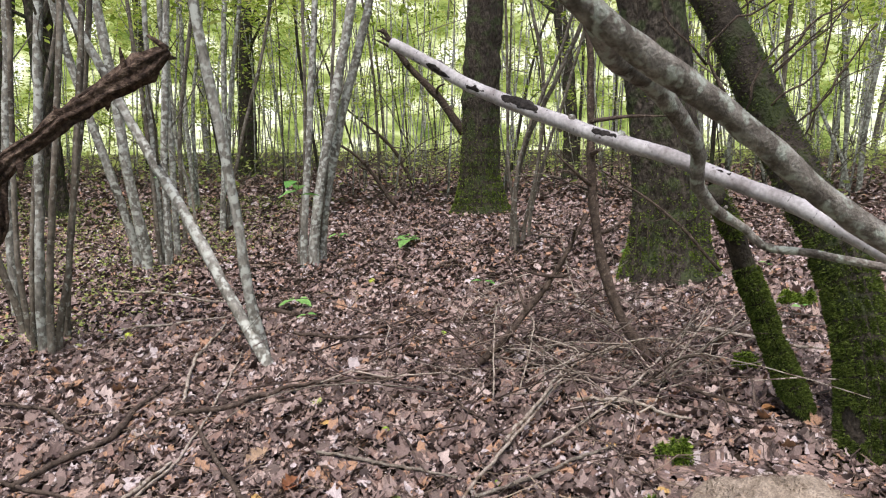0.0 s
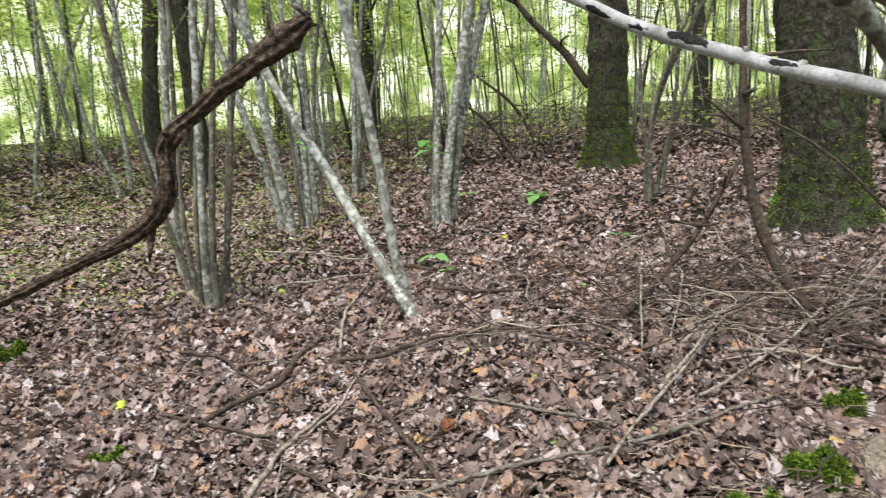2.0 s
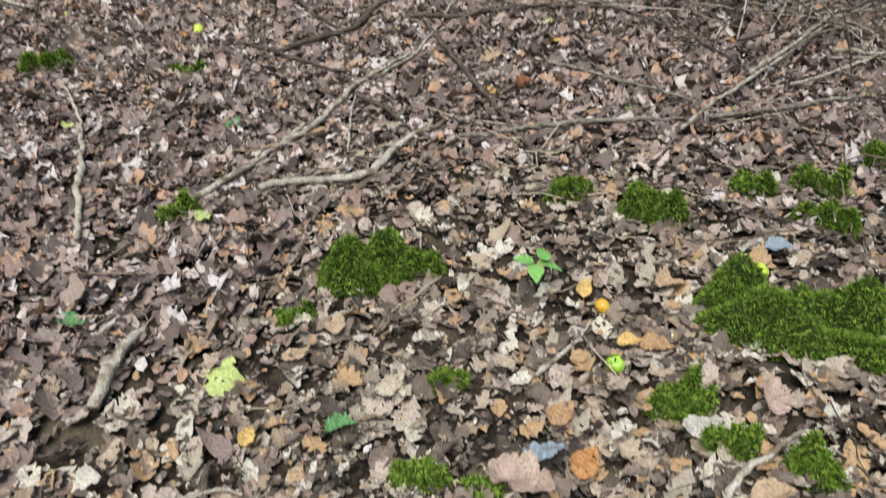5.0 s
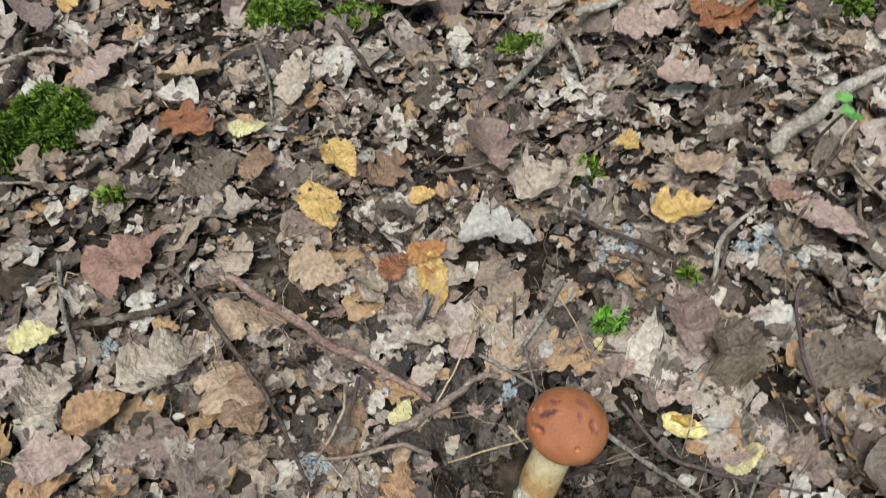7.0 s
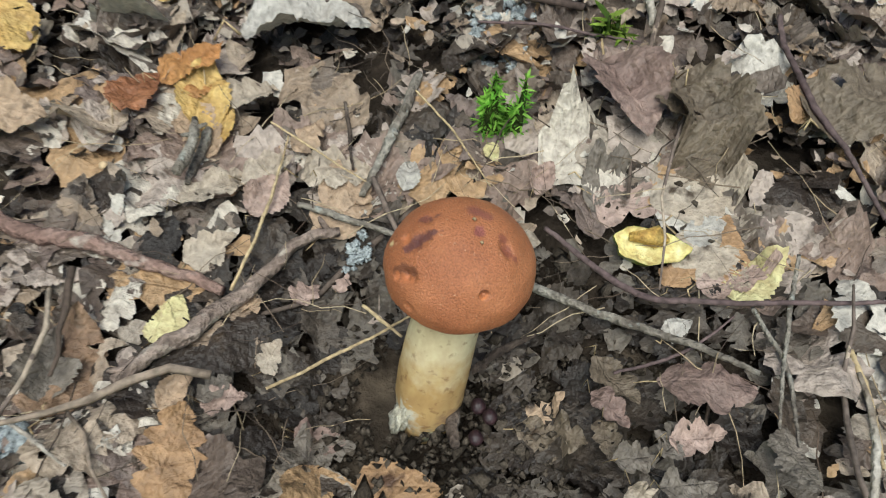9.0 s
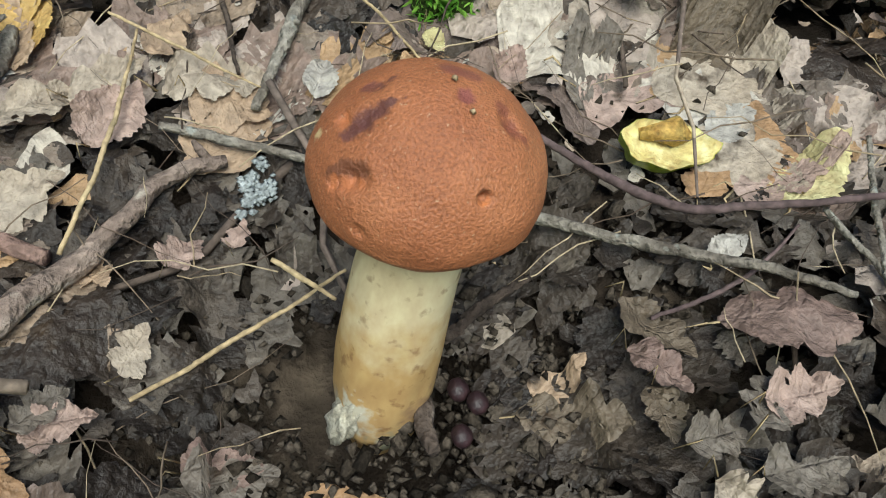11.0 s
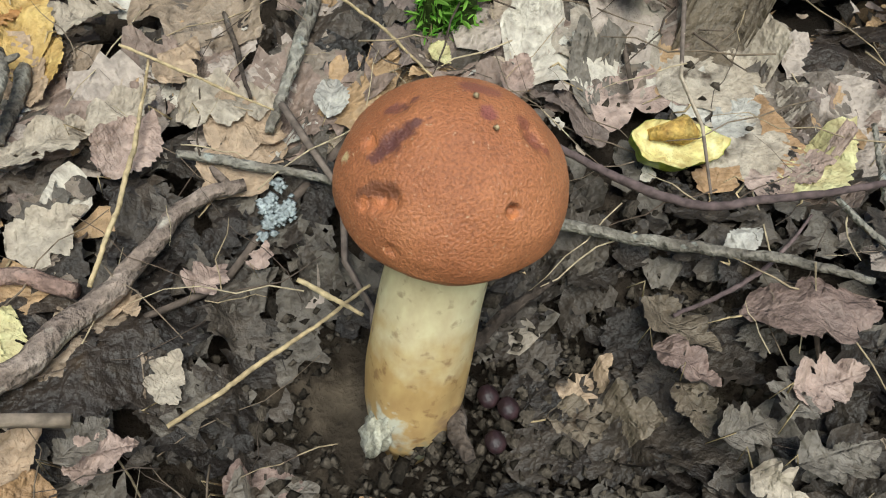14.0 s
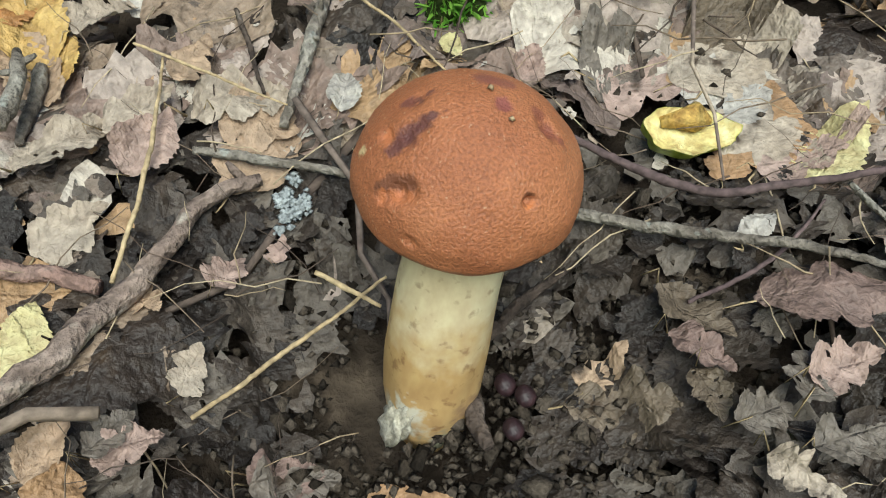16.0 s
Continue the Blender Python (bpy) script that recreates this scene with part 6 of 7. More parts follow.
moss_cushion((0.018, 0.347, 0.042), 0.015, 0.016, 80)
moss_cushion((0.210, 0.626, 0.121), 0.035, 0.016, 64)
moss_cushion((-0.443, 0.630, 0.008), 0.046, 0.016, 113)
moss_cushion((-0.318, 0.626, 0.018), 0.037, 0.016, 105)
moss_cushion((-0.076, 0.567, 0.042), 0.031, 0.016, 90)
moss_cushion((0.323, 0.604, 0.129), 0.021, 0.016, 64)
moss_cushion((-3.454, 3.189, 0.018), 0.131, 0.156, 134)
moss_cushion((-3.294, 3.334, 0.006), 0.089, 0.091, 132)
moss_cushion((-2.541, 2.131, -0.033), 0.112, 0.065, 136)
moss_cushion((-1.908, 2.207, -0.002), 0.071, 0.039, 126)
moss_cushion((0.570, 1.943, 0.189), 0.084, 0.065, 72)
moss_cushion((0.764, 2.309, 0.224), 0.059, 0.065, 70)
moss_cushion((1.970, 3.869, 0.377), 0.088, 0.078, 63)
moss_cushion((1.313, 2.995, 0.302), 0.050, 0.078, 66)
seedling((-1.009, 4.652, 0.154), 0.135, 3, 0.10)
seedling((-0.349, 6.663, 0.253), 0.163, 4, 0.10)
seedling((-1.143, 7.244, 0.225), 0.118, 3, 0.10)
seedling((-0.857, 4.245, 0.151), 0.070, 2, 0.10)
seedling((1.437, 5.330, 0.344), 0.098, 2, 0.10)
seedling((-1.123, 5.223, 0.168), 0.161, 4, 0.90)
seedling((0.247, 4.748, 0.251), 0.088, 2, 0.10)
seedling((-0.342, 1.191, 0.045), 0.059, 4, 0.10)
seedling((-3.224, 2.326, -0.079), 0.112, 4, 0.10)
seedling((-5.093, 4.227, -0.032), 0.140, 3, 0.10)
seedling((-0.375, 6.955, 0.258), 0.138, 3, 0.10)
seedling((1.855, 3.573, 0.331), 0.044, 2, 0.10)
seedling((2.099, 4.620, 0.372), 0.057, 2, 0.10)
seedling((0.232, 0.349, 0.082), 0.022, 3, 0.10)
seedling((-2.283, 5.783, 0.125), 0.095, 4, 0.90)


# ---- the mushroom ----


def mushroom():
    rng = np.random.default_rng(3)
    foot, neck = np.array([-0.0040, -0.0105, -0.046]), np.array([0.0068, 0.0085, 0.054])
    ob = thing("mushroom", foot, "orange-brown bolete with slug-bitten cap and pale stout stem", "mushroom")
    # stem
    n, m = 40, 40
    s = np.linspace(0, 1, n)
    line = foot + (neck - foot) * s[:, None] + np.array([-0.001, 0.001, 0])[None] * np.sin(np.pi * s)[:, None]
    rad = np.interp(s, [0, 0.1, 0.25, 0.45, 0.7, 1], [0.0120, 0.0158, 0.0178, 0.0180, 0.0168, 0.0156])
    a = np.linspace(0, 2 * np.pi, m, endpoint=False)
    v = []
    for k in range(n):
        for b in a:
            q = noise.noise(Vector((np.cos(b) * 2.2, np.sin(b) * 2.2, s[k] * 4)))
            r = rad[k] * (1 + 0.05 * q)
            v.append(line[k] + np.array([np.cos(b) * r, np.sin(b) * r, 0]))
    i = np.arange(n - 1)[:, None] * m
    j = np.arange(m)[None]
    f = np.stack([i + j, i + (j + 1) % m, i + m + (j + 1) % m, i + m + j], -1).reshape(-1, 4)
    part("stem", np.array(v), f, stem_mat, ob, "cream stem with tan lower half")
    # white threads of mycelium swelling on one side of the foot
    bm = bmesh.new()
    bmesh.ops.create_icosphere(bm, subdivisions=4, radius=1.0)
    for q in bm.verts:
        w = 1 + 0.45 * noise.noise(q.co * 2.1) + 0.14 * noise.noise(q.co * 5.0) + 0.06 * noise.noise(q.co * 13)
        q.co = Vector((q.co.x * 0.0042 * w, q.co.y * 0.0066 * w, q.co.z * 0.0120 * w))
        q.co.x += 0.25 * q.co.z
    v = np.array([q.co for q in bm.verts]) + foot + np.array([-0.0138, -0.0035, 0.0170])
    f = [[q.index for q in face.verts] for face in bm.faces]
    bm.free()
    part("mycelium", v, f, mould_mat, ob, "white cottony growth at the foot")
    # cap: a slightly tilted dome with bitten pits
    c = np.array([0.0093, 0.0154, 0.0611])
    n, m = 134, 200
    th = np.concatenate([np.linspace(0.001, 1.62, 110), np.linspace(1.68, 2.45, 24)])
    ph = np.linspace(0, 2 * np.pi, m, endpoint=False)
    T, Pn = np.meshgrid(th, ph, indexing="ij")
    d = np.stack([np.sin(T) * np.cos(Pn), np.sin(T) * np.sin(Pn), np.cos(T)], -1)
    R = CAP_R * np.interp(T, [0, 0.5, 1.0, 1.4, 1.62, 1.75, 2.0, 2.45], [1.0, 0.975, 0.975, 1.0, 0.995, 0.95, 0.84, 0.62])
    v = d * R[..., None] * np.array([1.0, 1.0, CAP_H])
    dir_ = d / np.linalg.norm(d, axis=-1)[..., None]
    dent = np.zeros_like(T)
    for (px_, py_, pz_), w, deep in PITS:
        q = np.array((px_, py_, pz_))
        q = q / np.linalg.norm(q)
        dist = np.linalg.norm(dir_ - q, axis=-1)
        dent += deep * np.exp(-(dist / w) ** 4)
    wavy = np.array([[noise.noise(Vector(p) * 2.2) * 0.020 + noise.noise(Vector(p) * 6.0) * 0.007 + noise.noise(Vector(p) * 19.0) * 0.0025 for p in row] for row in dir_])
    v = v * (1 + wavy - dent)[..., None]
    v = v.reshape(-1, 3) + c
    i = np.arange(n - 1)[:, None] * m
    j = np.arange(m)[None]
    f = np.stack([i + j, i + m + j, i + m + (j + 1) % m, i + (j + 1) % m], -1).reshape(-1, 4).tolist()
    f.append(list(range(m)))
    cap = part("cap", v, f, cap_mat, ob, "finely felted orange-brown cap")
    cap.data.transform(Matrix.Translation(-(Vector(c) - Vector(foot))))
    cap.location = Vector(c) - Vector(foot)
    # crumbs on the cap
    for (px_, py_, pz_), w in FLECKS:
        q = np.array((px_, py_, pz_))
        q = q / np.linalg.norm(q)
        p = q * CAP_R * 0.99 * np.array([1, 1, CAP_H])
        side = np.cross(q, (0.3, 0.1, 1.0))
        side /= np.linalg.norm(side)
        up = np.cross(side, q)
        vv = np.array([p + side * w + q * 0.0006, p + up * w * 0.7 + q * 0.001, p - side * w * 0.9 + q * 0.0004, p - up * w * 0.8 + q * 0.0008, p + q * 0.0016])
        part("crumb", vv + c, [[0, 1, 4], [1, 2, 4], [2, 3, 4], [3, 0, 4], [3, 2, 1, 0]], cut_wood, cap, "pale wood crumb stuck on")


def cap_material():
    m = node_material("bolete_cap_skin", [(0.25, 0.083, 0.034), (0.325, 0.118, 0.049), (0.39, 0.155, 0.068)], scale=34, grain=0.5, bump_scale=1150, bump=0.6, rough=0.55, relief=0.0013, specular=0.4, patches=(0.46, 0.27, 0.16), patch_scale=800, patch_at=0.68)
    nodes, link = m.node_tree.nodes, m.node_tree.links.new
    bsdf = nodes["Principled BSDF"]
    colour = bsdf.inputs["Base Color"].links[0].from_socket
    tc = nodes.new("ShaderNodeTexCoord")
    warp = nodes.new("ShaderNodeTexNoise")
    warp.inputs["Scale"].default_value, warp.inputs["Detail"].default_value = 260, 5
    link(tc.outputs["Object"], warp.inputs["Vector"])
    wm = nodes.new("ShaderNodeVectorMath")
    wm.operation = "MULTIPLY_ADD"
    link(warp.outputs["Color"], wm.inputs[0])
    wm.inputs[1].default_value = (0.006, 0.006, 0.006)
    link(tc.outputs["Object"], wm.inputs[2])
    for (px_, py_, pz_), w, c in STAINS:
        q = Vector((px_, py_, pz_)).normalized() * CAP_R * 0.97
        q = Vector((q.x, q.y, q.z * CAP_H)) + Vector((0.003, 0.003, 0.003))
        dist = nodes.new("ShaderNodeVectorMath")
        dist.operation = "DISTANCE"
        link(wm.outputs["Vector"], dist.inputs[0])
        dist.inputs[1].default_value = q
        mr = nodes.new("ShaderNodeMapRange")
        mr.inputs["From Min"].default_value, mr.inputs["From Max"].default_value = w * 0.62, w * 1.12
        mr.inputs["To Min"].default_value, mr.inputs["To Max"].default_value = 0.9, 0.0
        link(dist.outputs["Value"], mr.inputs["Value"])
        mix = nodes.new("ShaderNodeMix")
        mix.data_type = "RGBA"
        link(mr.outputs["Result"], mix.inputs["Factor"])
        link(colour, mix.inputs["A"])
        mix.inputs["B"].default_value = (*c, 1)
        colour = mix.outputs["Result"]
    link(colour, bsdf.inputs["Base Color"])
    return m


CAP_R = 0.0343
CAP_H = 0.889
PITS = [((0.207, -0.807, 0.553), 0.055, 0.10), ((-0.702, -0.475, 0.531), 0.11, 0.05), ((-0.783, -0.420, 0.460), 0.10, 0.05), ((-0.859, -0.356, 0.368), 0.07, 0.03), ((-0.669, -0.114, 0.734), 0.12, 0.035), ((-0.532, -0.089, 0.842), 0.12, 0.03),
        ((0.516, -0.239, 0.822), 0.10, 0.04), ((0.556, -0.310, 0.771), 0.09, 0.03), ((0.176, -0.103, 0.979), 0.07, 0.02), ((-0.733, 0.042, 0.679), 0.07, 0.04), ((-0.704, -0.692, 0.160), 0.06, 0.03), ((-0.428, 0.213, 0.878), 0.09, 0.02)]
PLUM, ROSE, FLAME, RIM = (0.10, 0.035, 0.030), (0.20, 0.062, 0.036), (0.44, 0.15, 0.058), (0.15, 0.055, 0.028)
STAINS = [((-0.719, -0.121, 0.684), 0.0026, PLUM), ((-0.637, -0.107, 0.763), 0.0036, PLUM), ((-0.556, -0.092, 0.826), 0.0038, PLUM), ((-0.465, -0.078, 0.882), 0.0030, PLUM), ((-0.375, -0.068, 0.924), 0.0021, (0.11, 0.045, 0.04)), ((-0.288, -0.068, 0.955), 0.0014, (0.13, 0.05, 0.045)),
          ((-0.511, 0.230, 0.828), 0.0024, (0.15, 0.05, 0.036)), ((-0.427, 0.211, 0.879), 0.0022, (0.14, 0.05, 0.036)), ((-0.326, 0.213, 0.921), 0.0014, (0.14, 0.05, 0.036)),
          ((0.481, -0.154, 0.863), 0.0026, ROSE), ((0.516, -0.239, 0.822), 0.0030, ROSE), ((0.554, -0.309, 0.773), 0.0026, ROSE), ((0.620, -0.361, 0.697), 0.0022, ROSE), ((0.163, 0.274, 0.948), 0.0042, (0.21, 0.07, 0.05)), ((0.287, 0.186, 0.940), 0.0038, (0.22, 0.075, 0.05)), ((0.176, -0.100, 0.979), 0.0028, (0.22, 0.065, 0.055)),
          ((-0.854, -0.316, 0.413), 0.0032, RIM), ((-0.772, -0.373, 0.515), 0.0036, RIM), ((-0.681, -0.442, 0.584), 0.0030, RIM), ((0.210, -0.785, 0.582), 0.0024, RIM),
          ((-0.733, 0.042, 0.679), 0.0028, FLAME), ((0.208, -0.813, 0.544), 0.0019, (0.62, 0.22, 0.07)), ((-0.864, -0.359, 0.352), 0.0021, FLAME), ((-0.783, -0.437, 0.443), 0.0026, FLAME), ((-0.701, -0.496, 0.512), 0.0020, FLAME), ((-0.895, 0.125, 0.429), 0.0022, (0.55, 0.42, 0.22))]
FLECKS = [((0.126, 0.071, 0.989), 0.0014), ((0.184, -0.264, 0.947), 0.0012), ((0.317, -0.945, -0.078), 0.0006)]
cap_mat = cap_material()
mould_mat = node_material("white_mycelium", [(0.26, 0.235, 0.17), (0.38, 0.355, 0.275), (0.45, 0.43, 0.35)], scale=90, bump_scale=700, bump=0.3, relief=0.001, rough=0.95)
stem_mat = node_material("bolete_stem", [(0.52, 0.395, 0.215), (0.60, 0.475, 0.27), (0.66, 0.55, 0.345)], scale=30, grain=0.22, bump_scale=240, bump=0.35, rough=0.65, relief=0.001, stretch=(1, 1, 0.5), patches=(0.37, 0.26, 0.145), patch_scale=190, patch_at=0.62)

# the lower half of the stem is tan, the top cream
nodes, link = stem_mat.node_tree.nodes, stem_mat.node_tree.links.new
tc = nodes.new("ShaderNodeTexCoord")
sep = nodes.new("ShaderNodeSeparateXYZ")
link(tc.outputs["Object"], sep.inputs["Vector"])
mr = nodes.new("ShaderNodeMapRange")
mr.inputs["From Min"].default_value, mr.inputs["From Max"].default_value = 0.050, 0.072
edge = nodes.new("ShaderNodeTexNoise")
edge.inputs["Scale"].default_value, edge.inputs["Detail"].default_value = 110, 5
link(tc.outputs["Object"], edge.inputs["Vector"])
wave = nodes.new("ShaderNodeMath")
wave.operation = "MULTIPLY_ADD"
link(edge.outputs["Fac"], wave.inputs[0])
wave.inputs[1].default_value = 0.045
link(sep.outputs["Z"], wave.inputs[2])
shift = nodes.new("ShaderNodeMath")
shift.operation = "SUBTRACT"
link(wave.outputs[0], shift.inputs[0])
shift.inputs[1].default_value = 0.0225
link(shift.outputs[0], mr.inputs["Value"])
mix = nodes.new("ShaderNodeMix")
mix.data_type, mix.blend_type = "RGBA", "MULTIPLY"
mix.inputs["Factor"].default_value = 1.0
tone = nodes.new("ShaderNodeValToRGB")
tone.color_ramp.elements[0].color, tone.color_ramp.elements[1].color = (0.74, 0.61, 0.44, 1), (0.98, 1.03, 1.12, 1)
link(mr.outputs["Result"], tone.inputs["Fac"])
link(stem_mat.node_tree.nodes["Principled BSDF"].inputs["Base Color"].links[0].from_socket, mix.inputs["A"])
link(tone.outputs["Color"], mix.inputs["B"])
# white mould creeping up one side of the foot
warp = nodes.new("ShaderNodeTexNoise")
warp.inputs["Scale"].default_value, warp.inputs["Detail"].default_value = 170, 7
link(tc.outputs["Object"], warp.inputs["Vector"])
wm = nodes.new("ShaderNodeVectorMath")
wm.operation = "MULTIPLY_ADD"
link(warp.outputs["Color"], wm.inputs[0])
wm.inputs[1].default_value = (0.026, 0.026, 0.026)
link(tc.outputs["Object"], wm.inputs[2])
last = mix.outputs["Result"]
for where, reach, white in (((-0.013, -0.006, 0.020), 0.010, (0.52, 0.49, 0.38)), ((-0.012, -0.005, 0.030), 0.005, (0.54, 0.51, 0.40)), ((0.002, -0.016, 0.012), 0.008, (0.24, 0.25, 0.18)), ((0.012, -0.012, 0.026), 0.008, (0.27, 0.17, 0.09))):
    dist = nodes.new("ShaderNodeVectorMath")
    dist.operation = "DISTANCE"
    link(wm.outputs["Vector"], dist.inputs[0])
    dist.inputs[1].default_value = (where[0] + 0.013, where[1] + 0.013, where[2] + 0.013)
    mr = nodes.new("ShaderNodeMapRange")
    mr.inputs["From Min"].default_value, mr.inputs["From Max"].default_value = reach * 0.55, reach * 1.15
    mr.inputs["To Min"].default_value, mr.inputs["To Max"].default_value = 0.92, 0.0
    link(dist.outputs["Value"], mr.inputs["Value"])
    over = nodes.new("ShaderNodeMix")
    over.data_type = "RGBA"
    link(mr.outputs["Result"], over.inputs["Factor"])
    link(last, over.inputs["A"])
    over.inputs["B"].default_value = (*white, 1)
    last = over.outputs["Result"]
link(last, nodes["Principled BSDF"].inputs["Base Color"])
mushroom()


def lumps(name, label, category, at, r, many, material, seed, group=""):
    """A patch of small rounded lumps, as lichen or mould grows."""
    g = np.random.default_rng(seed)
    ob = thing(name, at, label, category, group)
    n = many * 5
    knot = g.normal(0, r * 0.38, (14, 2))
    spread = knot[g.integers(0, 14, n)] + g.normal(0, r * 0.09, (n, 2))
    x, y = at[0] + spread[:, 0], at[1] + spread[:, 1]
    p = np.stack([x, y, slope(x, y) + g.uniform(0.004, 0.004 + r * 0.15, n) + 0.3 * max(0.0, at[2] - float(slope(at[0], at[1])))], -1)
    grain = np.array([(1, 0, 0), (0, 1, 0), (-1, 0, 0), (0, -1, 0), (0, 0, 0.6), (0, 0, -0.6)])
    v = p[:, None] + grain[None] * (r * g.uniform(0.06, 0.17, n))[:, None, None] * g.uniform(0.6, 1.3, (n, 6, 1))
    f = np.array([(0, 1, 4), (1, 2, 4), (2, 3, 4), (3, 0, 4), (1, 0, 5), (2, 1, 5), (3, 2, 5), (0, 3, 5)])
    tagged(part("crust", v.reshape(-1, 3), (f[None] + np.arange(n)[:, None, None] * 6).reshape(-1, 3), material, ob), kind="stuff")


for k, (x, y, z, r) in enumerate(((-0.440, 0.050, -0.02, 0.022), (-0.399, 0.102, -0.012, 0.010), (0.059, 0.246, 0.036, 0.030), (0.05, 0.21, 0.03, 0.022), (0.201, 0.241, 0.05, 0.035), (-0.195, -0.043, -0.004, 0.024), (-0.04, 0.075, 0.006, 0.012), (0.02, 0.30, 0.035, 0.02))):
    lumps("lichen", "crusty grey-white lichen growing on the soil", "lichen", (x, y, z), r, 75, lichen, 200 + k, "grey lichens")


def bitten_fruit(at):
    """The remains of a crab apple: a shallow bowl of skin with chewed flesh."""
    g = np.random.default_rng(9)
    ob = thing("bitten_crab_apple", at, "half-eaten yellow-green crab apple beside the mushroom", "fruit")
    a = np.linspace(0, 2 * np.pi, 28, endpoint=False)
    rings_out, rings_in = [], []
    rim = 0.0165 * (1 + 0.07 * np.sin(3 * a + 1) + 0.05 * np.sin(7 * a))
    front = np.clip(-np.sin(a), -0.3, 1)

    def ring(s, z):
        return np.stack([np.cos(a) * rim * s * 1.25, np.sin(a) * rim * s * 0.60, z], -1)
    rings_out = [ring(0.15, np.full(28, -0.0085)), ring(0.55, np.full(28, -0.0070)), ring(0.9, -0.0030 - 0.001 * front), ring(1.0, 0.0030 + 0.0008 * np.sin(9 * a))]
    rings_in = [ring(0.985, 0.0030 + 0.0008 * np.sin(9 * a)), ring(0.86, 0.0016 + g.normal(0, 0.0006, 28)), ring(0.55, -0.0012 + g.normal(0, 0.0008, 28)), ring(0.2, np.full(28, -0.002))]
    turn = np.array(Euler((radians(24), radians(4), radians(-10))).to_matrix())
    i = np.arange(3)[:, None] * 28
    j = np.arange(28)[None]
    quad = np.stack([i + j, i + (j + 1) % 28, i + 28 + (j + 1) % 28, i + 28 + j], -1).reshape(-1, 4).tolist()
    part("skin", np.concatenate(rings_out) @ turn.T + np.array(at), quad + [list(range(27, -1, -1))], fruit_yellow, ob, "bright yellow-green skin")
    part("flesh", np.concatenate(rings_in) @ turn.T + np.array(at), quad + [[84 + k for k in range(28)]], fruit_flesh, ob, "pale yellow chewed flesh")
    v, f = tube([(-0.011, 0.004, 0.000), (-0.004, 0.005, 0.002), (0.003, 0.006, 0.0025), (0.010, 0.005, 0.001)], [0.002, 0.0042, 0.0046, 0.002], 14, 0.2, 0, g)
    part("core", v @ turn.T + np.array(at), f, fruit_core, ob, "browned chewed core")


fruit_core = node_material("browned_fruit_core", [(0.24, 0.13, 0.03), (0.46, 0.30, 0.08), (0.56, 0.42, 0.14)], scale=160, bump_scale=500, bump=0.8, rough=0.6, relief=0.002)
bitten_fruit((0.1165, 0.0505, 0.027))


def seed_head(at, r, lean):
    """A small round dry head on a thin stalk."""
    ob = thing("seed_head", at, "small round tan seed head on thin stalk", "seed head", "dry seed heads")
    top = np.array(at) + np.array(lean)
    v, f = tube(curve_points([at, (np.array(at) + top) / 2 + np.array([0.001, 0.001, 0.001]), top], 0.004), [r * 0.16, r * 0.13, r * 0.13], 5, 0.05)
    part("stalk", v, f, stick_brown, ob)
    th, ph = np.meshgrid(np.linspace(0.05, np.pi - 0.05, 9), np.linspace(0, 2 * np.pi, 12, endpoint=False), indexing="ij")
    v = np.stack([np.sin(th) * np.cos(ph), np.sin(th) * np.sin(ph), 0.75 * np.cos(th) + 0.12 * np.exp(-(th / 0.4) ** 2)], -1).reshape(-1, 3) * r + top
    i, j = np.arange(8)[:, None] * 12, np.arange(12)[None]
    f = np.stack([i + j, i + 12 + j, i + 12 + (j + 1) % 12, i + (j + 1) % 12], -1).reshape(-1, 4).tolist() + [list(range(12)), [96 + k for k in range(11, -1, -1)]]
    part("head", v, f, cut_wood, ob)


seed_head((-0.181, 0.123, -0.006), 0.0028, (-0.0038, 0.0077, 0.0192))


# ---- leaf litter ----


def scatter(kind, stations, pos, yaw, tilt, size, rng, variants=6, torn=0.06):
    """Many leaves of one kind as arrays: vertices, faces, uv."""
    vs, fs, us, at = [], [], [], 0
    groups = np.array_split(np.arange(len(pos)), variants)
    for g in groups:
        v, f, uv = leaf_shape(kind, stations, rng, rng.uniform(-0.6, 0.9), rng.uniform(-0.3, 0.6), torn, 3 if stations < 16 else 5, 0.13, 0.03 if stations > 15 else 0.0)
        n = len(g)
        if not n:
            continue
        c, s = np.cos(yaw[g]), np.sin(yaw[g])
        P = v[None] * size[g][:, None, None]
        tx, ty = tilt[g, 0][:, None], tilt[g, 1][:, None]
        Pz = P[..., 2] + P[..., 0] * tx + P[..., 1] * ty
        Px = P[..., 0] * c[:, None] - P[..., 1] * s[:, None]
        Py = P[..., 0] * s[:, None] + P[..., 1] * c[:, None]
        Wx, Wy = Px + pos[g, 0][:, None], Py + pos[g, 1][:, None]
        ground_z = slope(Wx, Wy)
        W = np.stack([Wx, Wy, np.maximum(Pz, -0.004) + pos[g, 2][:, None] + ground_z], -1)
        vs.append(W.reshape(-1, 3))
        fs.append((f[None] + (at + np.arange(n) * len(v))[:, None, None]).reshape(-1, 4))
        us.append(np.tile(uv, (n, 1)))
        at += n * len(v)
    return np.vstack(vs), np.vstack(fs), np.vstack(us)


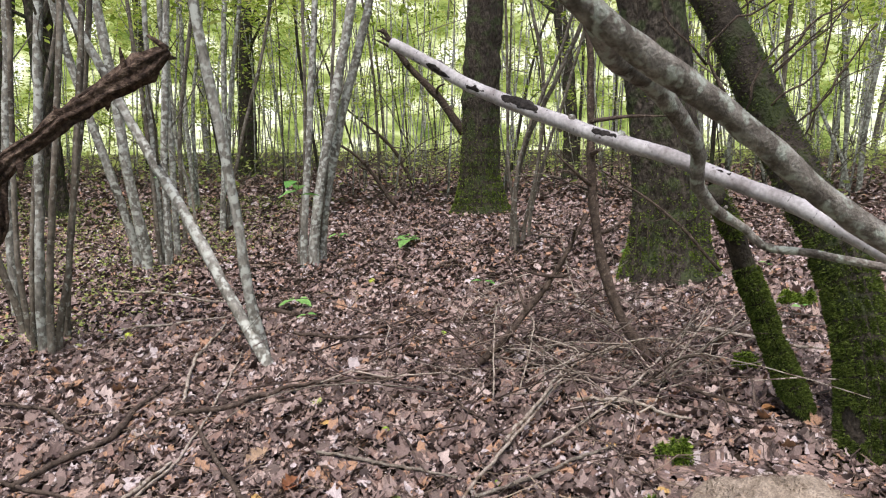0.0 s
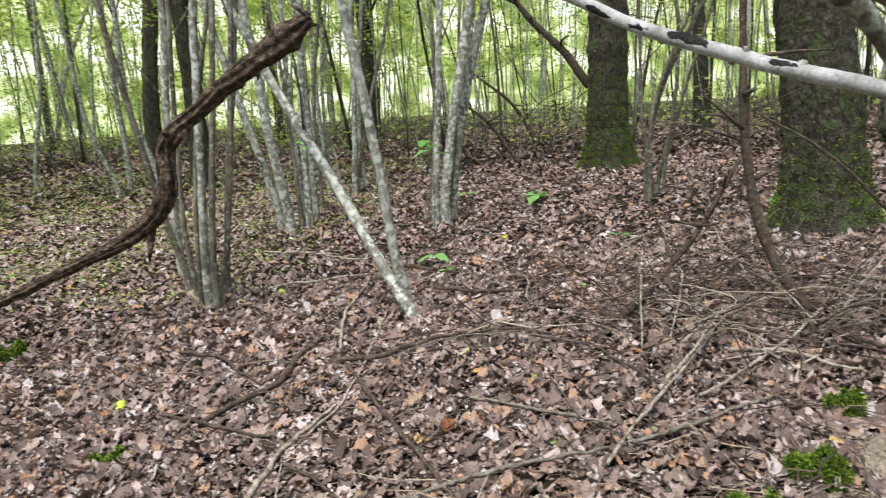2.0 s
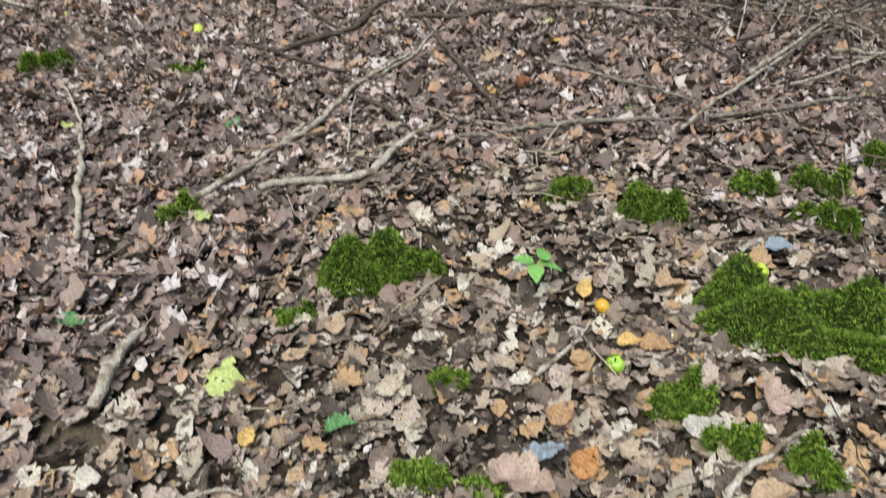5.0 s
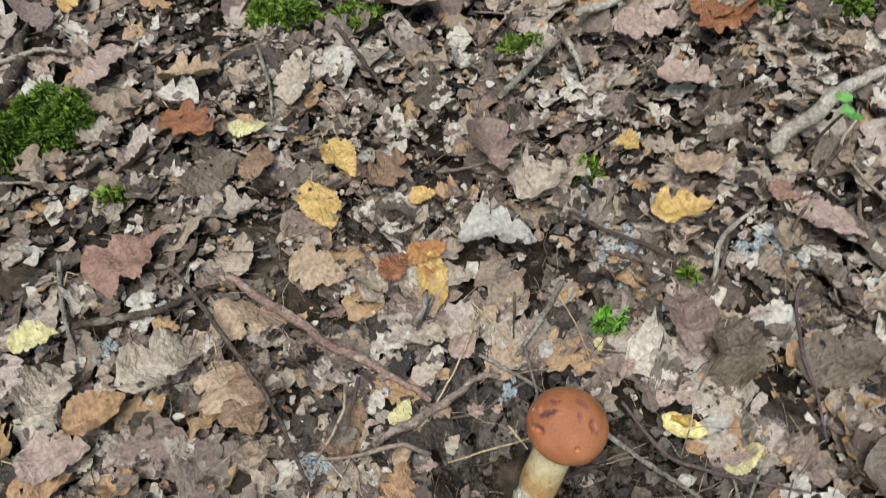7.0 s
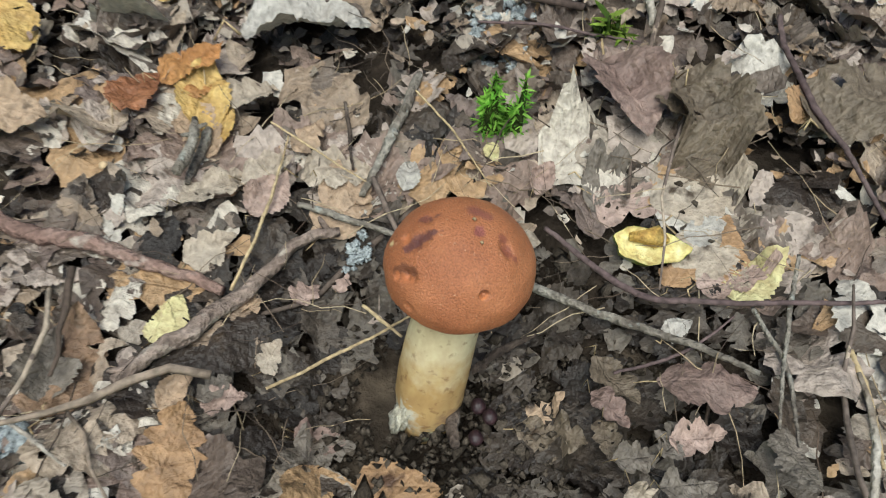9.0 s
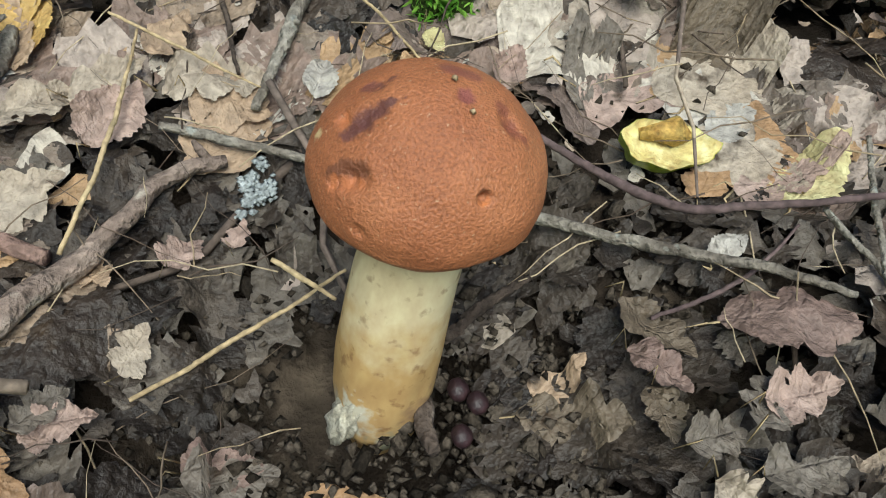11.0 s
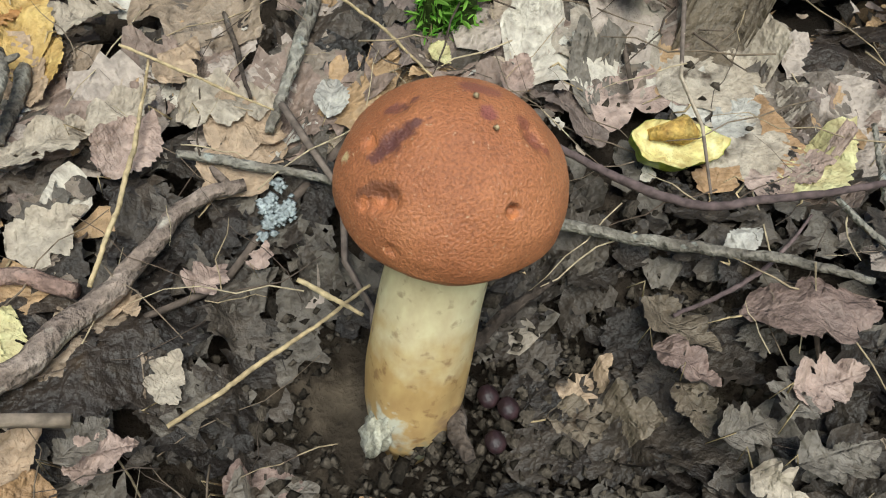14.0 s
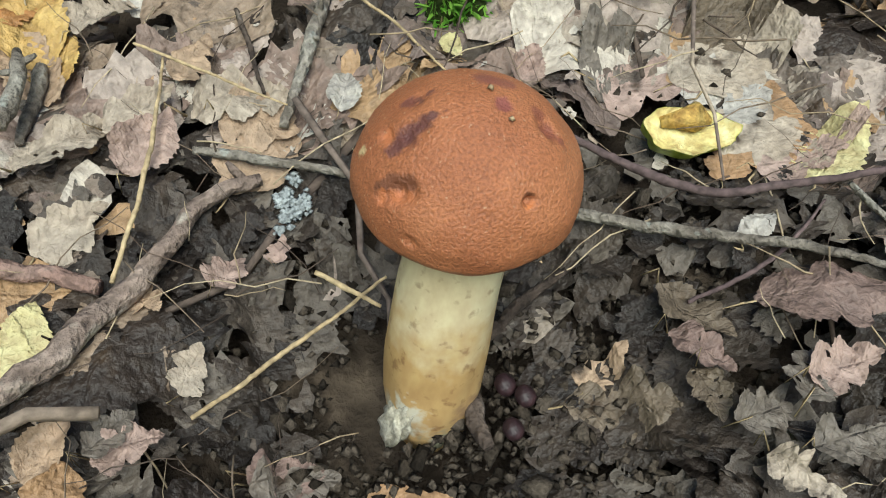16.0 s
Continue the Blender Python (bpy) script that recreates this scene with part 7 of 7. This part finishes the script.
def litter(name, label, x0, x1, y0, y1, per_m2, kinds, stations, lo, hi, material, seed, lift=0.02, keep=None, torn=0.06, tip=0.33):
    rng = np.random.default_rng(seed)
    n = int((x1 - x0) * (y1 - y0) * per_m2)
    pos = np.stack([rng.uniform(x0, x1, n), rng.uniform(y0, y1, n), rng.uniform(0, lift, n)], -1)
    ok = np.hypot(pos[:, 0] + 0.012, pos[:, 1] + 0.022) > 0.035 + hi * 0.3
    if keep is not None:
        ok &= keep(pos[:, 0], pos[:, 1], rng)
    pos = pos[ok]
    n = len(pos)
    vs, fs, us, at = [], [], [], 0
    which = rng.integers(0, len(kinds), n)
    for k, kind in enumerate(kinds):
        g = np.nonzero(which == k)[0]
        if not len(g):
            continue
        v, f, u = scatter(kind, stations, pos[g], rng.uniform(0, 6.28, len(g)), rng.normal(0, tip, (len(g), 2)), rng.uniform(lo, hi, len(g)), rng, 14, torn)
        vs.append(v)
        fs.append(f + at)
        us.append(u)
        at += len(v)
    ob = new(name, mesh(name, laid(np.vstack(vs), True), np.vstack(fs), material, np.vstack(us)))
    return tagged(ob, label, "leaf litter", kind="stuff")


def thin_out(x, y, rng):
    """Fewer leaves on the bare patches of soil."""
    a = 0.5 + 0.5 * np.sin(x * 9.0 + 1.3 * np.sin(y * 7)) * np.sin(y * 8.0 + 1.7 * np.sin(x * 6))
    bare = 1.1 * np.exp(-((x + 0.085) ** 2 + (y + 0.022) ** 2) / (2 * 0.04 ** 2)) + 0.8 * np.exp(-((x - 0.14) ** 2 + (y + 0.015) ** 2) / (2 * 0.03 ** 2)) + 0.9 * np.exp(-((x + 0.06) ** 2 + (y - 0.05) ** 2) / (2 * 0.05 ** 2)) + 1.3 * np.exp(-((x - 0.075) ** 2 + (y + 0.042) ** 2) / (2 * 0.065 ** 2)) + 0.7 * np.exp(-((x + 0.33) ** 2 + (y - 0.12) ** 2) / (2 * 0.06 ** 2)) + 0.8 * np.exp(-((x + 0.03) ** 2 + (y - 0.2) ** 2) / (2 * 0.06 ** 2))
    return rng.random(len(x)) < np.clip(0.58 + 0.55 * a - 0.8 * bare - 2.0 * np.exp(-((x - 0.117) ** 2 + (y - 0.045) ** 2) / (2 * 0.024 ** 2)), 0.0, 1)


def in_hollow(x, y, rng):
    return rng.random(len(x)) < 0.9 * np.exp(-((x + 0.085) ** 2 + (y + 0.022) ** 2) / (2 * 0.04 ** 2)) + 0.7 * np.exp(-((x - 0.14) ** 2 + (y + 0.015) ** 2) / (2 * 0.03 ** 2)) + np.exp(-((x - 0.075) ** 2 + (y + 0.04) ** 2) / (2 * 0.06 ** 2)) + 0.8 * np.exp(-((x + 0.06) ** 2 + (y - 0.05) ** 2) / (2 * 0.055 ** 2))


def off_hollow(x, y, rng):
    return ~in_hollow(x, y, rng) & ~in_hollow(x, y, rng)


def nearness(x, y):
    edge = np.minimum(np.minimum(x + 1.5, 1.3 - x), np.minimum((y + 0.5) * 2.6, 2.2 - y)) + 0.15 * np.sin(x * 7) * np.sin(y * 6 + 1)
    return np.clip(edge / 0.9, 0, 1)


def fading(x, y, rng):
    return thin_out(x, y, rng) & (rng.random(len(x)) < 0.1 + nearness(x, y))


def outside_near(x, y, rng):
    return rng.random(len(x)) > 1.4 * nearness(x, y)


def in_sight(x, y):
    """The wedge of ground before the place from which one looks about."""
    a = np.arctan2(x, y + 0.7)
    return (a > -1.02) & (a < 0.72) & (y > -0.6)


def middle_ground(x, y, rng):
    return outside_near(x, y, rng) & (in_sight(x, y) | (np.hypot(x, y) < 1.9)) & (np.hypot(x, y) < 4.8 + rng.normal(0, 0.25, len(x)))


def scraps_seen(x, y, rng):
    return in_sight(x, y) & (np.hypot(x, y) < 4.6 + rng.normal(0, 0.4, len(x))) & (rng.random(len(x)) > nearness(x, y))


def farther(x, y, rng):
    d = np.hypot(x, y)
    return in_sight(x, y) & (d > 4.6 + rng.normal(0, 0.25, len(x))) & (d < 9.8 + rng.normal(0, 0.4, len(x)))


def far_off(x, y, rng):
    return in_sight(x, y) & (np.hypot(x, y) > 9.4 + rng.normal(0, 0.4, len(x)))


def out_of_sight(x, y, rng):
    return ~in_sight(x, y) & (np.hypot(x, y) > 1.7)


litter("leaf_litter", "deep layer of dry brown oak and hazel leaves", -1.5, 1.3, -0.5, 2.2, 860, ("oak", "ovate", "oak", "oak"), 18, 0.032, 0.078, litter_mat, 21, 0.014, fading, 0.10)
litter("leaf_litter", "torn scraps of dry leaves between larger ones", -1.5, 1.3, -0.5, 2.2, 2700, ("oak", "ovate"), 8, 0.008, 0.030, litter_mat, 22, 0.012, fading)
litter("leaf_litter", "dark rotting leaf crumbs lying on the soil", -0.7, 0.6, -0.35, 0.8, 3500, ("oak", "maple"), 8, 0.006, 0.022, litter_dark, 28, 0.004)
# dark torn leaves whose colour also holds the shade in the hollow
litter("leaf_litter", "dark grey torn leaves, the hollow's shade in their colour", -0.22, 0.25, -0.2, 0.2, 6500, ("ovate", "ovate", "oak"), 18, 0.012, 0.034, litter_dark, 29, 0.012, in_hollow, 0.2)
litter("leaf_litter", "tiny crumbled bits of dry leaves", -0.5, 0.5, -0.25, 0.6, 5200, ("oak", "ovate"), 8, 0.004, 0.015, litter_mat, 30, 0.022, off_hollow)
litter("leaf_litter", "torn scraps of dry leaves farther out", -4.6, 4.0, 0.6, 5.0, 2700, ("oak",), 5, 0.008, 0.034, litter_mid, 26, 0.030, scraps_seen, 0.06, 0.6)
litter("leaf_litter", "layer of dry brown leaves on the forest floor", -4.6, 4.0, -1.2, 5.0, 980, ("oak", "oak", "oak", "maple", "ovate"), 14, 0.03, 0.085, litter_mid, 23, 0.020, middle_ground, 0.12, 0.40)
litter("leaf_litter", "brown leaves on the farther floor, light added in their colour", -9.5, 7.5, 1.0, 10.5, 620, ("oak",), 7, 0.03, 0.07, litter_wood, 24, 0.02, farther, 0.15, 0.38)
litter("leaf_litter", "brown leaves under the far trees, light added in their colour", -19, 15, 3.0, 22, 90, ("oak",), 4, 0.07, 0.12, litter_far, 25, 0.03, far_off, 0.06, 0.3)
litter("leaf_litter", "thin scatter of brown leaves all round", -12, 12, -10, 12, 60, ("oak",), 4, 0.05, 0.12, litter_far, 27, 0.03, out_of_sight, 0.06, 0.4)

# single leaves round the mushroom
rng = np.random.default_rng(61)
leaf_forms = []
for k in range(24):
    v, f, uv = leaf_shape(("oak", "oak", "ovate", "maple")[k % 4], 40, rng, rng.uniform(-0.4, 0.6), rng.uniform(-0.3, 0.6), 0.05, 9, 0.13, rng.choice([0.0, 0.0, 0.08]))
    leaf_forms.append((v, f, uv))
for k in range(300):
    while True:
        x, y = rng.uniform(-0.42, 0.42), rng.uniform(-0.16, 0.62)
        if math.hypot(x + 0.005, y - 0.01) > 0.075 and math.hypot(x - 0.075, y + 0.045) > 0.085 and math.hypot(x + 0.06, y - 0.05) > 0.06 and math.hypot(x + 0.09, y + 0.02) > 0.07 and math.hypot(x - 0.14, y + 0.015) > 0.05 and math.hypot(x - 0.117, y - 0.045) > 0.045:
            break
    size = rng.uniform(0.026, 0.060)
    at = pose(x, y, float(slope(x, y)) + rng.uniform(0.006, 0.016), math.degrees(GY) + rng.normal(0, 11), -math.degrees(GX) + rng.normal(0, 11), rng.uniform(0, 360)) @ Matrix.Diagonal((size, size, size, 1))
    v, f, uv = leaf_forms[k % 24]
    spot = np.array(at.translation)
    ob = new("leaf", mesh("leaf", laid(v @ np.array(at.to_3x3()).T + spot, True) - spot, f, litter_piece, uv))
    ob.location = spot
    ob.parent = ground

# crumbs of soil
rng = np.random.default_rng(62)
n = 9000
near_foot = rng.random(n) < 0.4
cx = np.where(near_foot, rng.normal(0.03, 0.06, n), rng.uniform(-0.8, 0.6, n))
cy = np.where(near_foot, rng.normal(-0.03, 0.06, n), rng.uniform(-0.3, 1.0, n))
ok = np.hypot(cx + 0.014, cy + 0.0) > 0.024
cx, cy = cx[ok], cy[ok]
n = len(cx)
octa = np.array([(1, 0, 0), (0, 1, 0), (-1, 0, 0), (0, -1, 0), (0, 0, 1), (0, 0, -1)], float)
cs = rng.uniform(0.0007, 0.0026, n) * np.where(rng.random(n) < 0.05, 2.4, 1)
v = octa[None] * cs[:, None, None] * rng.uniform(0.6, 1.3, (n, 6, 1)) + rng.normal(0, 0.25, (n, 6, 3)) * cs[:, None, None]
v = v + np.stack([cx, cy, slope(cx, cy) - 0.004 + rng.uniform(-0.002, 0.006, n)], -1)[:, None]
f = np.array([(0, 1, 4), (1, 2, 4), (2, 3, 4), (3, 0, 4), (1, 0, 5), (2, 1, 5), (3, 2, 5), (0, 3, 5)])
tagged(new("soil_crumbs", mesh("soil_crumbs", v.reshape(-1, 3), (f[None] + np.arange(n)[:, None, None] * 6).reshape(-1, 3), pebble)), "dark crumbs of forest soil round the mushroom", "soil", kind="stuff")


def twig_mat(name, colours):
    return node_material(name, colours, scale=30, random_by="island", spread=0.2, bump_scale=250, bump=0.5, relief=0.001)


many_twigs = twig_mat("mixed_twigs", [(0.06, 0.042, 0.035), (0.14, 0.105, 0.08), (0.10, 0.075, 0.06), (0.22, 0.17, 0.13), (0.08, 0.058, 0.045), (0.36, 0.29, 0.22), (0.15, 0.115, 0.095)])
pile_twigs = twig_mat("pale_mixed_twigs", [(0.07, 0.05, 0.042), (0.14, 0.108, 0.088), (0.22, 0.18, 0.15), (0.10, 0.075, 0.062), (0.38, 0.33, 0.28), (0.06, 0.044, 0.037)])
many_stalks = twig_mat("mixed_stalks", [(0.10, 0.07, 0.05), (0.30, 0.23, 0.145), (0.16, 0.12, 0.085), (0.40, 0.32, 0.21), (0.075, 0.055, 0.042)])


def twig_stuff(name, label, n, place, lengths, radii, lift, material, seed, bend=0.12, sides=5):
    rng = np.random.default_rng(seed)
    pieces = []
    for _ in range(n):
        x, y = place(rng)
        a, l = rng.uniform(0, 6.28), rng.uniform(*lengths)
        m = 6
        s = np.linspace(-0.5, 0.5, m)
        kink = np.cumsum(rng.normal(0, bend, m)) * l * 0.3
        px_ = x + np.cos(a) * s * l - np.sin(a) * kink
        py_ = y + np.sin(a) * s * l + np.cos(a) * kink
        z0, tilt = rng.uniform(0.004, lift), rng.normal(0, 0.10)
        z = slope(px_, py_) + np.maximum(0.003, z0 + tilt * s * l + rng.normal(0, 0.02, m) * l)
        r = rng.uniform(*radii)
        pieces.append(tube(np.stack([px_, py_, z], -1), [r, r * 0.9, r * 0.5], sides, 0.1, 0, rng))
    v, f = join(pieces)
    return tagged(new(name, mesh(name, v, f, material)), label, "twigs", kind="stuff")


def off_foot(rng, x0, x1, y0, y1):
    while True:
        x, y = rng.uniform(x0, x1), rng.uniform(y0, y1)
        if math.hypot(x + 0.005, y - 0.01) > 0.05 and math.hypot(x - 0.03, y + 0.04) > 0.07:
            return x, y


def wedge(rng, near, far):
    d, a = near + (far - near) * rng.random() ** 0.8, rng.uniform(-0.95, 0.62)
    return d * math.sin(a), d * math.cos(a)


twig_stuff("rootlets", "fine dry stalks and rootlets on the soil", 1300, lambda g: off_foot(g, -0.5, 0.5, -0.2, 0.6), (0.012, 0.07), (0.00014, 0.00048), 0.024, many_stalks, 71, 0.13, 4)
twig_stuff("small_twigs", "small broken twigs among the dead leaves", 420, lambda g: off_foot(g, -1.4, 1.2, -0.3, 2.2), (0.03, 0.16), (0.0008, 0.0028), 0.03, many_twigs, 72)
twig_stuff("small_twigs", "thin twigs strewn over the forest floor", 2600, lambda g: wedge(g, 1.4, 8.5), (0.06, 0.45), (0.0009, 0.0030), 0.05, many_twigs, 73, 0.22)
twig_stuff("brush_pile", "tangled heap of thin dead twigs", 80, lambda g: (g.normal(0.6, 0.45), g.normal(3.2, 0.45)), (0.25, 0.9), (0.0018, 0.0045), 0.24, pile_twigs, 74, 0.42)

# single dead twigs of the brush pile
for k in range(95):
    g = np.random.default_rng(400 + k)
    x, y = min(0.9, g.normal(0.55, 0.42)), max(2.9, g.normal(3.3, 0.4))
    a, l = g.uniform(0, 6.28), g.uniform(0.5, 1.2)
    z = float(slope(x, y))
    p0 = np.array([x, y, z + 0.02])
    p1 = p0 + np.array([np.cos(a) * l * 0.5, np.sin(a) * l * 0.5, g.uniform(0.05, 0.3)])
    p2 = p0 + np.array([np.cos(a + 0.3) * l, np.sin(a + 0.3) * l, g.uniform(0.0, 0.4)])
    r = g.uniform(0.0018, 0.0046)
    v, f = tube(curve_points([p0, p1 + g.normal(0, 0.04, 3), (p1 + p2) / 2 + g.normal(0, 0.10, 3) * l, p2], 0.05), [r, r * 0.8, r * 0.4], 6, 0.1, 0.004, g)
    ob = new("dead_twig", mesh("dead_twig", v - p0, f, (stick_brown, stick_grey, stick_brown, stick_pale, stick_dark)[k % 5]))
    ob.location = p0
    tagged(ob, "bare dead twig sticking out of the brush pile", "twig", "twigs of the brush pile")

# ---- far wood ----


def in_open(x, y):
    """The clearing in which the camera stands stays free of far stems."""
    return ((x > -5.5) & (x < 4.2) & (y < 9.5) & (y > -4)) | ((x > -12) & (x < -3) & (y < 13))


rng = np.random.default_rng(5)
stems = []
while len(stems) < 260:
    d, a = 10.0 + 28 * rng.random() ** 0.7, rng.uniform(-1.15, 0.85)
    x, y = d * np.sin(a), d * np.cos(a)
    if in_open(x, y):
        continue
    z = float(slope(x, y))
    lean = rng.normal(0, 0.13, 2)
    hgt = rng.uniform(5, 9)
    r = rng.uniform(0.012, 0.036) if rng.random() < 0.93 else rng.uniform(0.07, 0.13)
    base = np.array([x, y, z - 0.05])
    mid = base + np.array([lean[0] * hgt * 0.4, lean[1] * hgt * 0.4, hgt * 0.5])
    top = base + np.array([lean[0] * hgt + rng.normal(0, 0.3), lean[1] * hgt, hgt])
    stems.append((base, mid, top, r))
for start in range(0, 200):
    base, mid, top, r = stems[start]
    tree = thing("slim_tree", base, "slim pale-stemmed tree in the far wood", "tree", "slim trees of the far wood")
    v, f = tube(curve_points([base, mid, top], 0.5), [r * 1.2, r, r * 0.6], 7, 0.05, 0.01, rng)
    part("trunk", v, f, (hazel_bark, hazel_brown, oak_bark)[start % 3], tree)
v, f = join([tube(curve_points([b, m, t], 0.7), [r * 1.2, r, r * 0.6], 5, 0.05, 0.01, rng) for b, m, t, r in stems[200:]])
tagged(new("far_stems", mesh("far_stems", v, f, hazel_bark)), "countless thin pale stems of the far wood", "trees", kind="stuff")


thin = []
while len(thin) < 420:
    d, a = 8.5 + 22 * rng.random() ** 0.8, rng.uniform(-1.1, 0.8)
    x, y = d * np.sin(a), d * np.cos(a)
    if in_open(x, y):
        continue
    hgt, lean = rng.uniform(3, 8), rng.normal(0, 0.10, 2)
    foot = np.array([x, y, float(slope(x, y)) - 0.05])
    top = foot + np.array([lean[0] * hgt, lean[1] * hgt, hgt])
    r = rng.uniform(0.006, 0.018)
    thin.append(tube(curve_points([foot, (foot + top) / 2 + rng.normal(0, 0.12, 3), top], 0.8), [r * 1.1, r, r * 0.5], 5, 0.05, 0.01, rng))
v, f = join(thin)
tagged(new("far_saplings", mesh("far_saplings", v, f, hazel_bark)), "slender pale saplings crowding the far wood", "trees", kind="stuff")


def thicket(n, seed):
    """Thin bare branches that lean and arch between the far stems."""
    rng = np.random.default_rng(seed)
    pieces = []
    while len(pieces) < n:
        x, y = rng.uniform(-6, 8), rng.uniform(5.5, 15)
        if y < 9.5 and not (x > 0.35 * y - 1.2) or (x < -1.6 and y < 9):
            continue
        z = float(slope(x, y))
        l, a, up = rng.uniform(0.6, 2.6), rng.uniform(0, 6.28), rng.uniform(0.1, 1.3)
        p0 = np.array([x, y, z + (rng.uniform(0.3, 3.2) if rng.random() < 0.6 else 0.0)])
        d = np.array([np.cos(a), np.sin(a), up])
        d /= np.linalg.norm(d)
        p2 = p0 + d * l
        p1 = (p0 + p2) / 2 + rng.normal(0, 0.12, 3) * l * 0.7
        r = rng.uniform(0.003, 0.011)
        line = curve_points([p0, p1, p2], l / 9)
        pieces.append(tube(line, [r, r * 0.7, r * 0.25], 5, 0.05, 0.012 * l, rng))
        for _ in range(2):
            k = int(rng.integers(2, len(line) - 2))
            q = line[k] + (d + rng.normal(0, 0.5, 3)) * l * 0.35
            pieces.append(tube(curve_points([line[k], (line[k] + q) / 2 + rng.normal(0, 0.04, 3), q], 0.12), [r * 0.45, r * 0.2], 4, 0.05, 0.01, rng))
    v, f = join(pieces)
    return tagged(new("thicket", mesh("thicket", v, f, thicket_mat)), "tangle of thin bare branches between far stems", "branches", kind="stuff")


thicket_mat = node_material("thicket_twigs", [(0.05, 0.04, 0.032), (0.12, 0.10, 0.08), (0.20, 0.175, 0.14), (0.08, 0.064, 0.05)], scale=3, random_by="island", spread=0.2, bump=0)
thicket(620, 77)


def leaf_cloud(name, label, centres, per, reach, size, material, seed, flat=0.35):
    """Sprays of small folded leaves round many centres."""
    rng = np.random.default_rng(seed)
    c = np.repeat(centres, per, 0)
    n = len(c)
    p = c + rng.normal(0, 1, (n, 3)) * np.array([reach, reach, reach * flat])
    s = (size * rng.uniform(0.6, 1.3, n))[:, None]
    a = rng.uniform(0, 6.28, n)
    u = np.stack([np.cos(a), np.sin(a), rng.normal(0, 0.35, n)], -1)
    w = np.stack([-np.sin(a), np.cos(a), rng.normal(0, 0.35, n)], -1)
    v = np.stack([p - u * s, p - u * s * 0.2 + w * s * 0.5, p + u * s, p - u * s * 0.2 - w * s * 0.5], 1).reshape(-1, 3)
    f = np.arange(n * 4).reshape(-1, 4)
    return tagged(new(name, mesh(name, v, f, material, smooth=False)), label, "foliage", kind="stuff")


def sprays(n, near, far_, lo, hi, seed):
    rng = np.random.default_rng(seed)
    out = []
    while len(out) < n:
        d, a = near + (far_ - near) * rng.random() ** 0.8, rng.uniform(-1.2, 0.9)
        x, y = d * np.sin(a), d * np.cos(a)
        if in_open(x, y):
            continue
        out.append((x, y, rng.uniform(lo, hi) + float(slope(x, y))))
    return np.array(out)


leaf_cloud("canopy", "sprays of bright yellow-green hazel leaves", sprays(900, 10, 21, 1.4, 6.5, 31), 75, 0.36, 0.046, canopy_mat, 41)
leaf_cloud("canopy", "distant sunlit yellow-green foliage of the wood", sprays(480, 19, 39, 0.9, 11, 32), 90, 0.7, 0.075, canopy_mat, 42)
west = sprays(1500, 12, 27, 1.0, 7.5, 34)
leaf_cloud("canopy", "layered sprays of hazel leaves over the clearing's edge", west[west[:, 0] < -0.2 * west[:, 1]], 90, 0.42, 0.05, canopy_mat, 45)
leaf_cloud("undergrowth", "low green undergrowth between far stems", sprays(900, 11.5, 40, 0.0, 0.9, 33), 40, 0.5, 0.06, under_mat, 43)

edge = np.random.default_rng(36)
leafy = [(edge.uniform(-10.5, -2.5), edge.uniform(7.5, 11.5), edge.uniform(2.2, 4.6)) for _ in range(110)] + [(edge.uniform(-3.5, 0.0), edge.uniform(8.0, 11.0), edge.uniform(2.6, 4.6)) for _ in range(40)] + [(edge.uniform(1.5, 7.0), edge.uniform(7.0, 11.0), edge.uniform(1.9, 4.2)) for _ in range(60)]
leaf_cloud("canopy", "flat sprays of large hazel leaves on low boughs", np.array(leafy) + np.array([0, 0, 0.25]), 42, 0.42, 0.058, canopy_mat, 46, 0.2)

hx, hy = np.random.default_rng(8).uniform(-10, -2.0, 1500), np.random.default_rng(9).uniform(4.2, 12, 1500)
leaf_cloud("ground_herbs", "sparse low green herbs among dead leaves", np.stack([hx, hy, slope(hx, hy) + 0.035], -1), 14, 0.13, 0.018, under_mat, 44, 0.16)

# distance: a ring that glows by itself, with gaps of sky painted white
nt_ready = far_wood_glow.use_nodes = True
nodes, link = far_wood_glow.node_tree.nodes, far_wood_glow.node_tree.links.new
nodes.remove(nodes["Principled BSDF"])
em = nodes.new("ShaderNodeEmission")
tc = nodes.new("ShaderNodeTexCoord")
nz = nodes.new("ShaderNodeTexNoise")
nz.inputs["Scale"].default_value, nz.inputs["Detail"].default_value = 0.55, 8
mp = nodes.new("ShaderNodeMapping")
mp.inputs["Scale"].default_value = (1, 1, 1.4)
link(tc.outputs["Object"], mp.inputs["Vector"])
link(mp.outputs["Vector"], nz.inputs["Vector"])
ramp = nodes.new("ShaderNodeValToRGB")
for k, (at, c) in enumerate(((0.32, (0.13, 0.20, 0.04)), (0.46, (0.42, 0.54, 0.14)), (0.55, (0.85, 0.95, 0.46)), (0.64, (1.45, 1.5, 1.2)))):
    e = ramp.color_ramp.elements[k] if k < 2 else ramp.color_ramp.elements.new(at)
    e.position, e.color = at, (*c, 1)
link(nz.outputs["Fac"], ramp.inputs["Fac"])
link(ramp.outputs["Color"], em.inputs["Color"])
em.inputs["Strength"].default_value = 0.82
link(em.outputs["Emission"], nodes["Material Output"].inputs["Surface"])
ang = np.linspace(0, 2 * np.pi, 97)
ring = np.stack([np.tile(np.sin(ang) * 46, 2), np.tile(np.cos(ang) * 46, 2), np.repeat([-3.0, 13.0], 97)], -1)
tagged(new("backdrop", mesh("backdrop", ring, np.array([[k, k + 1, k + 98, k + 97] for k in range(96)]), far_wood_glow)), "glowing ring painted in the bright green of the distant wood", "backdrop", kind="structure")
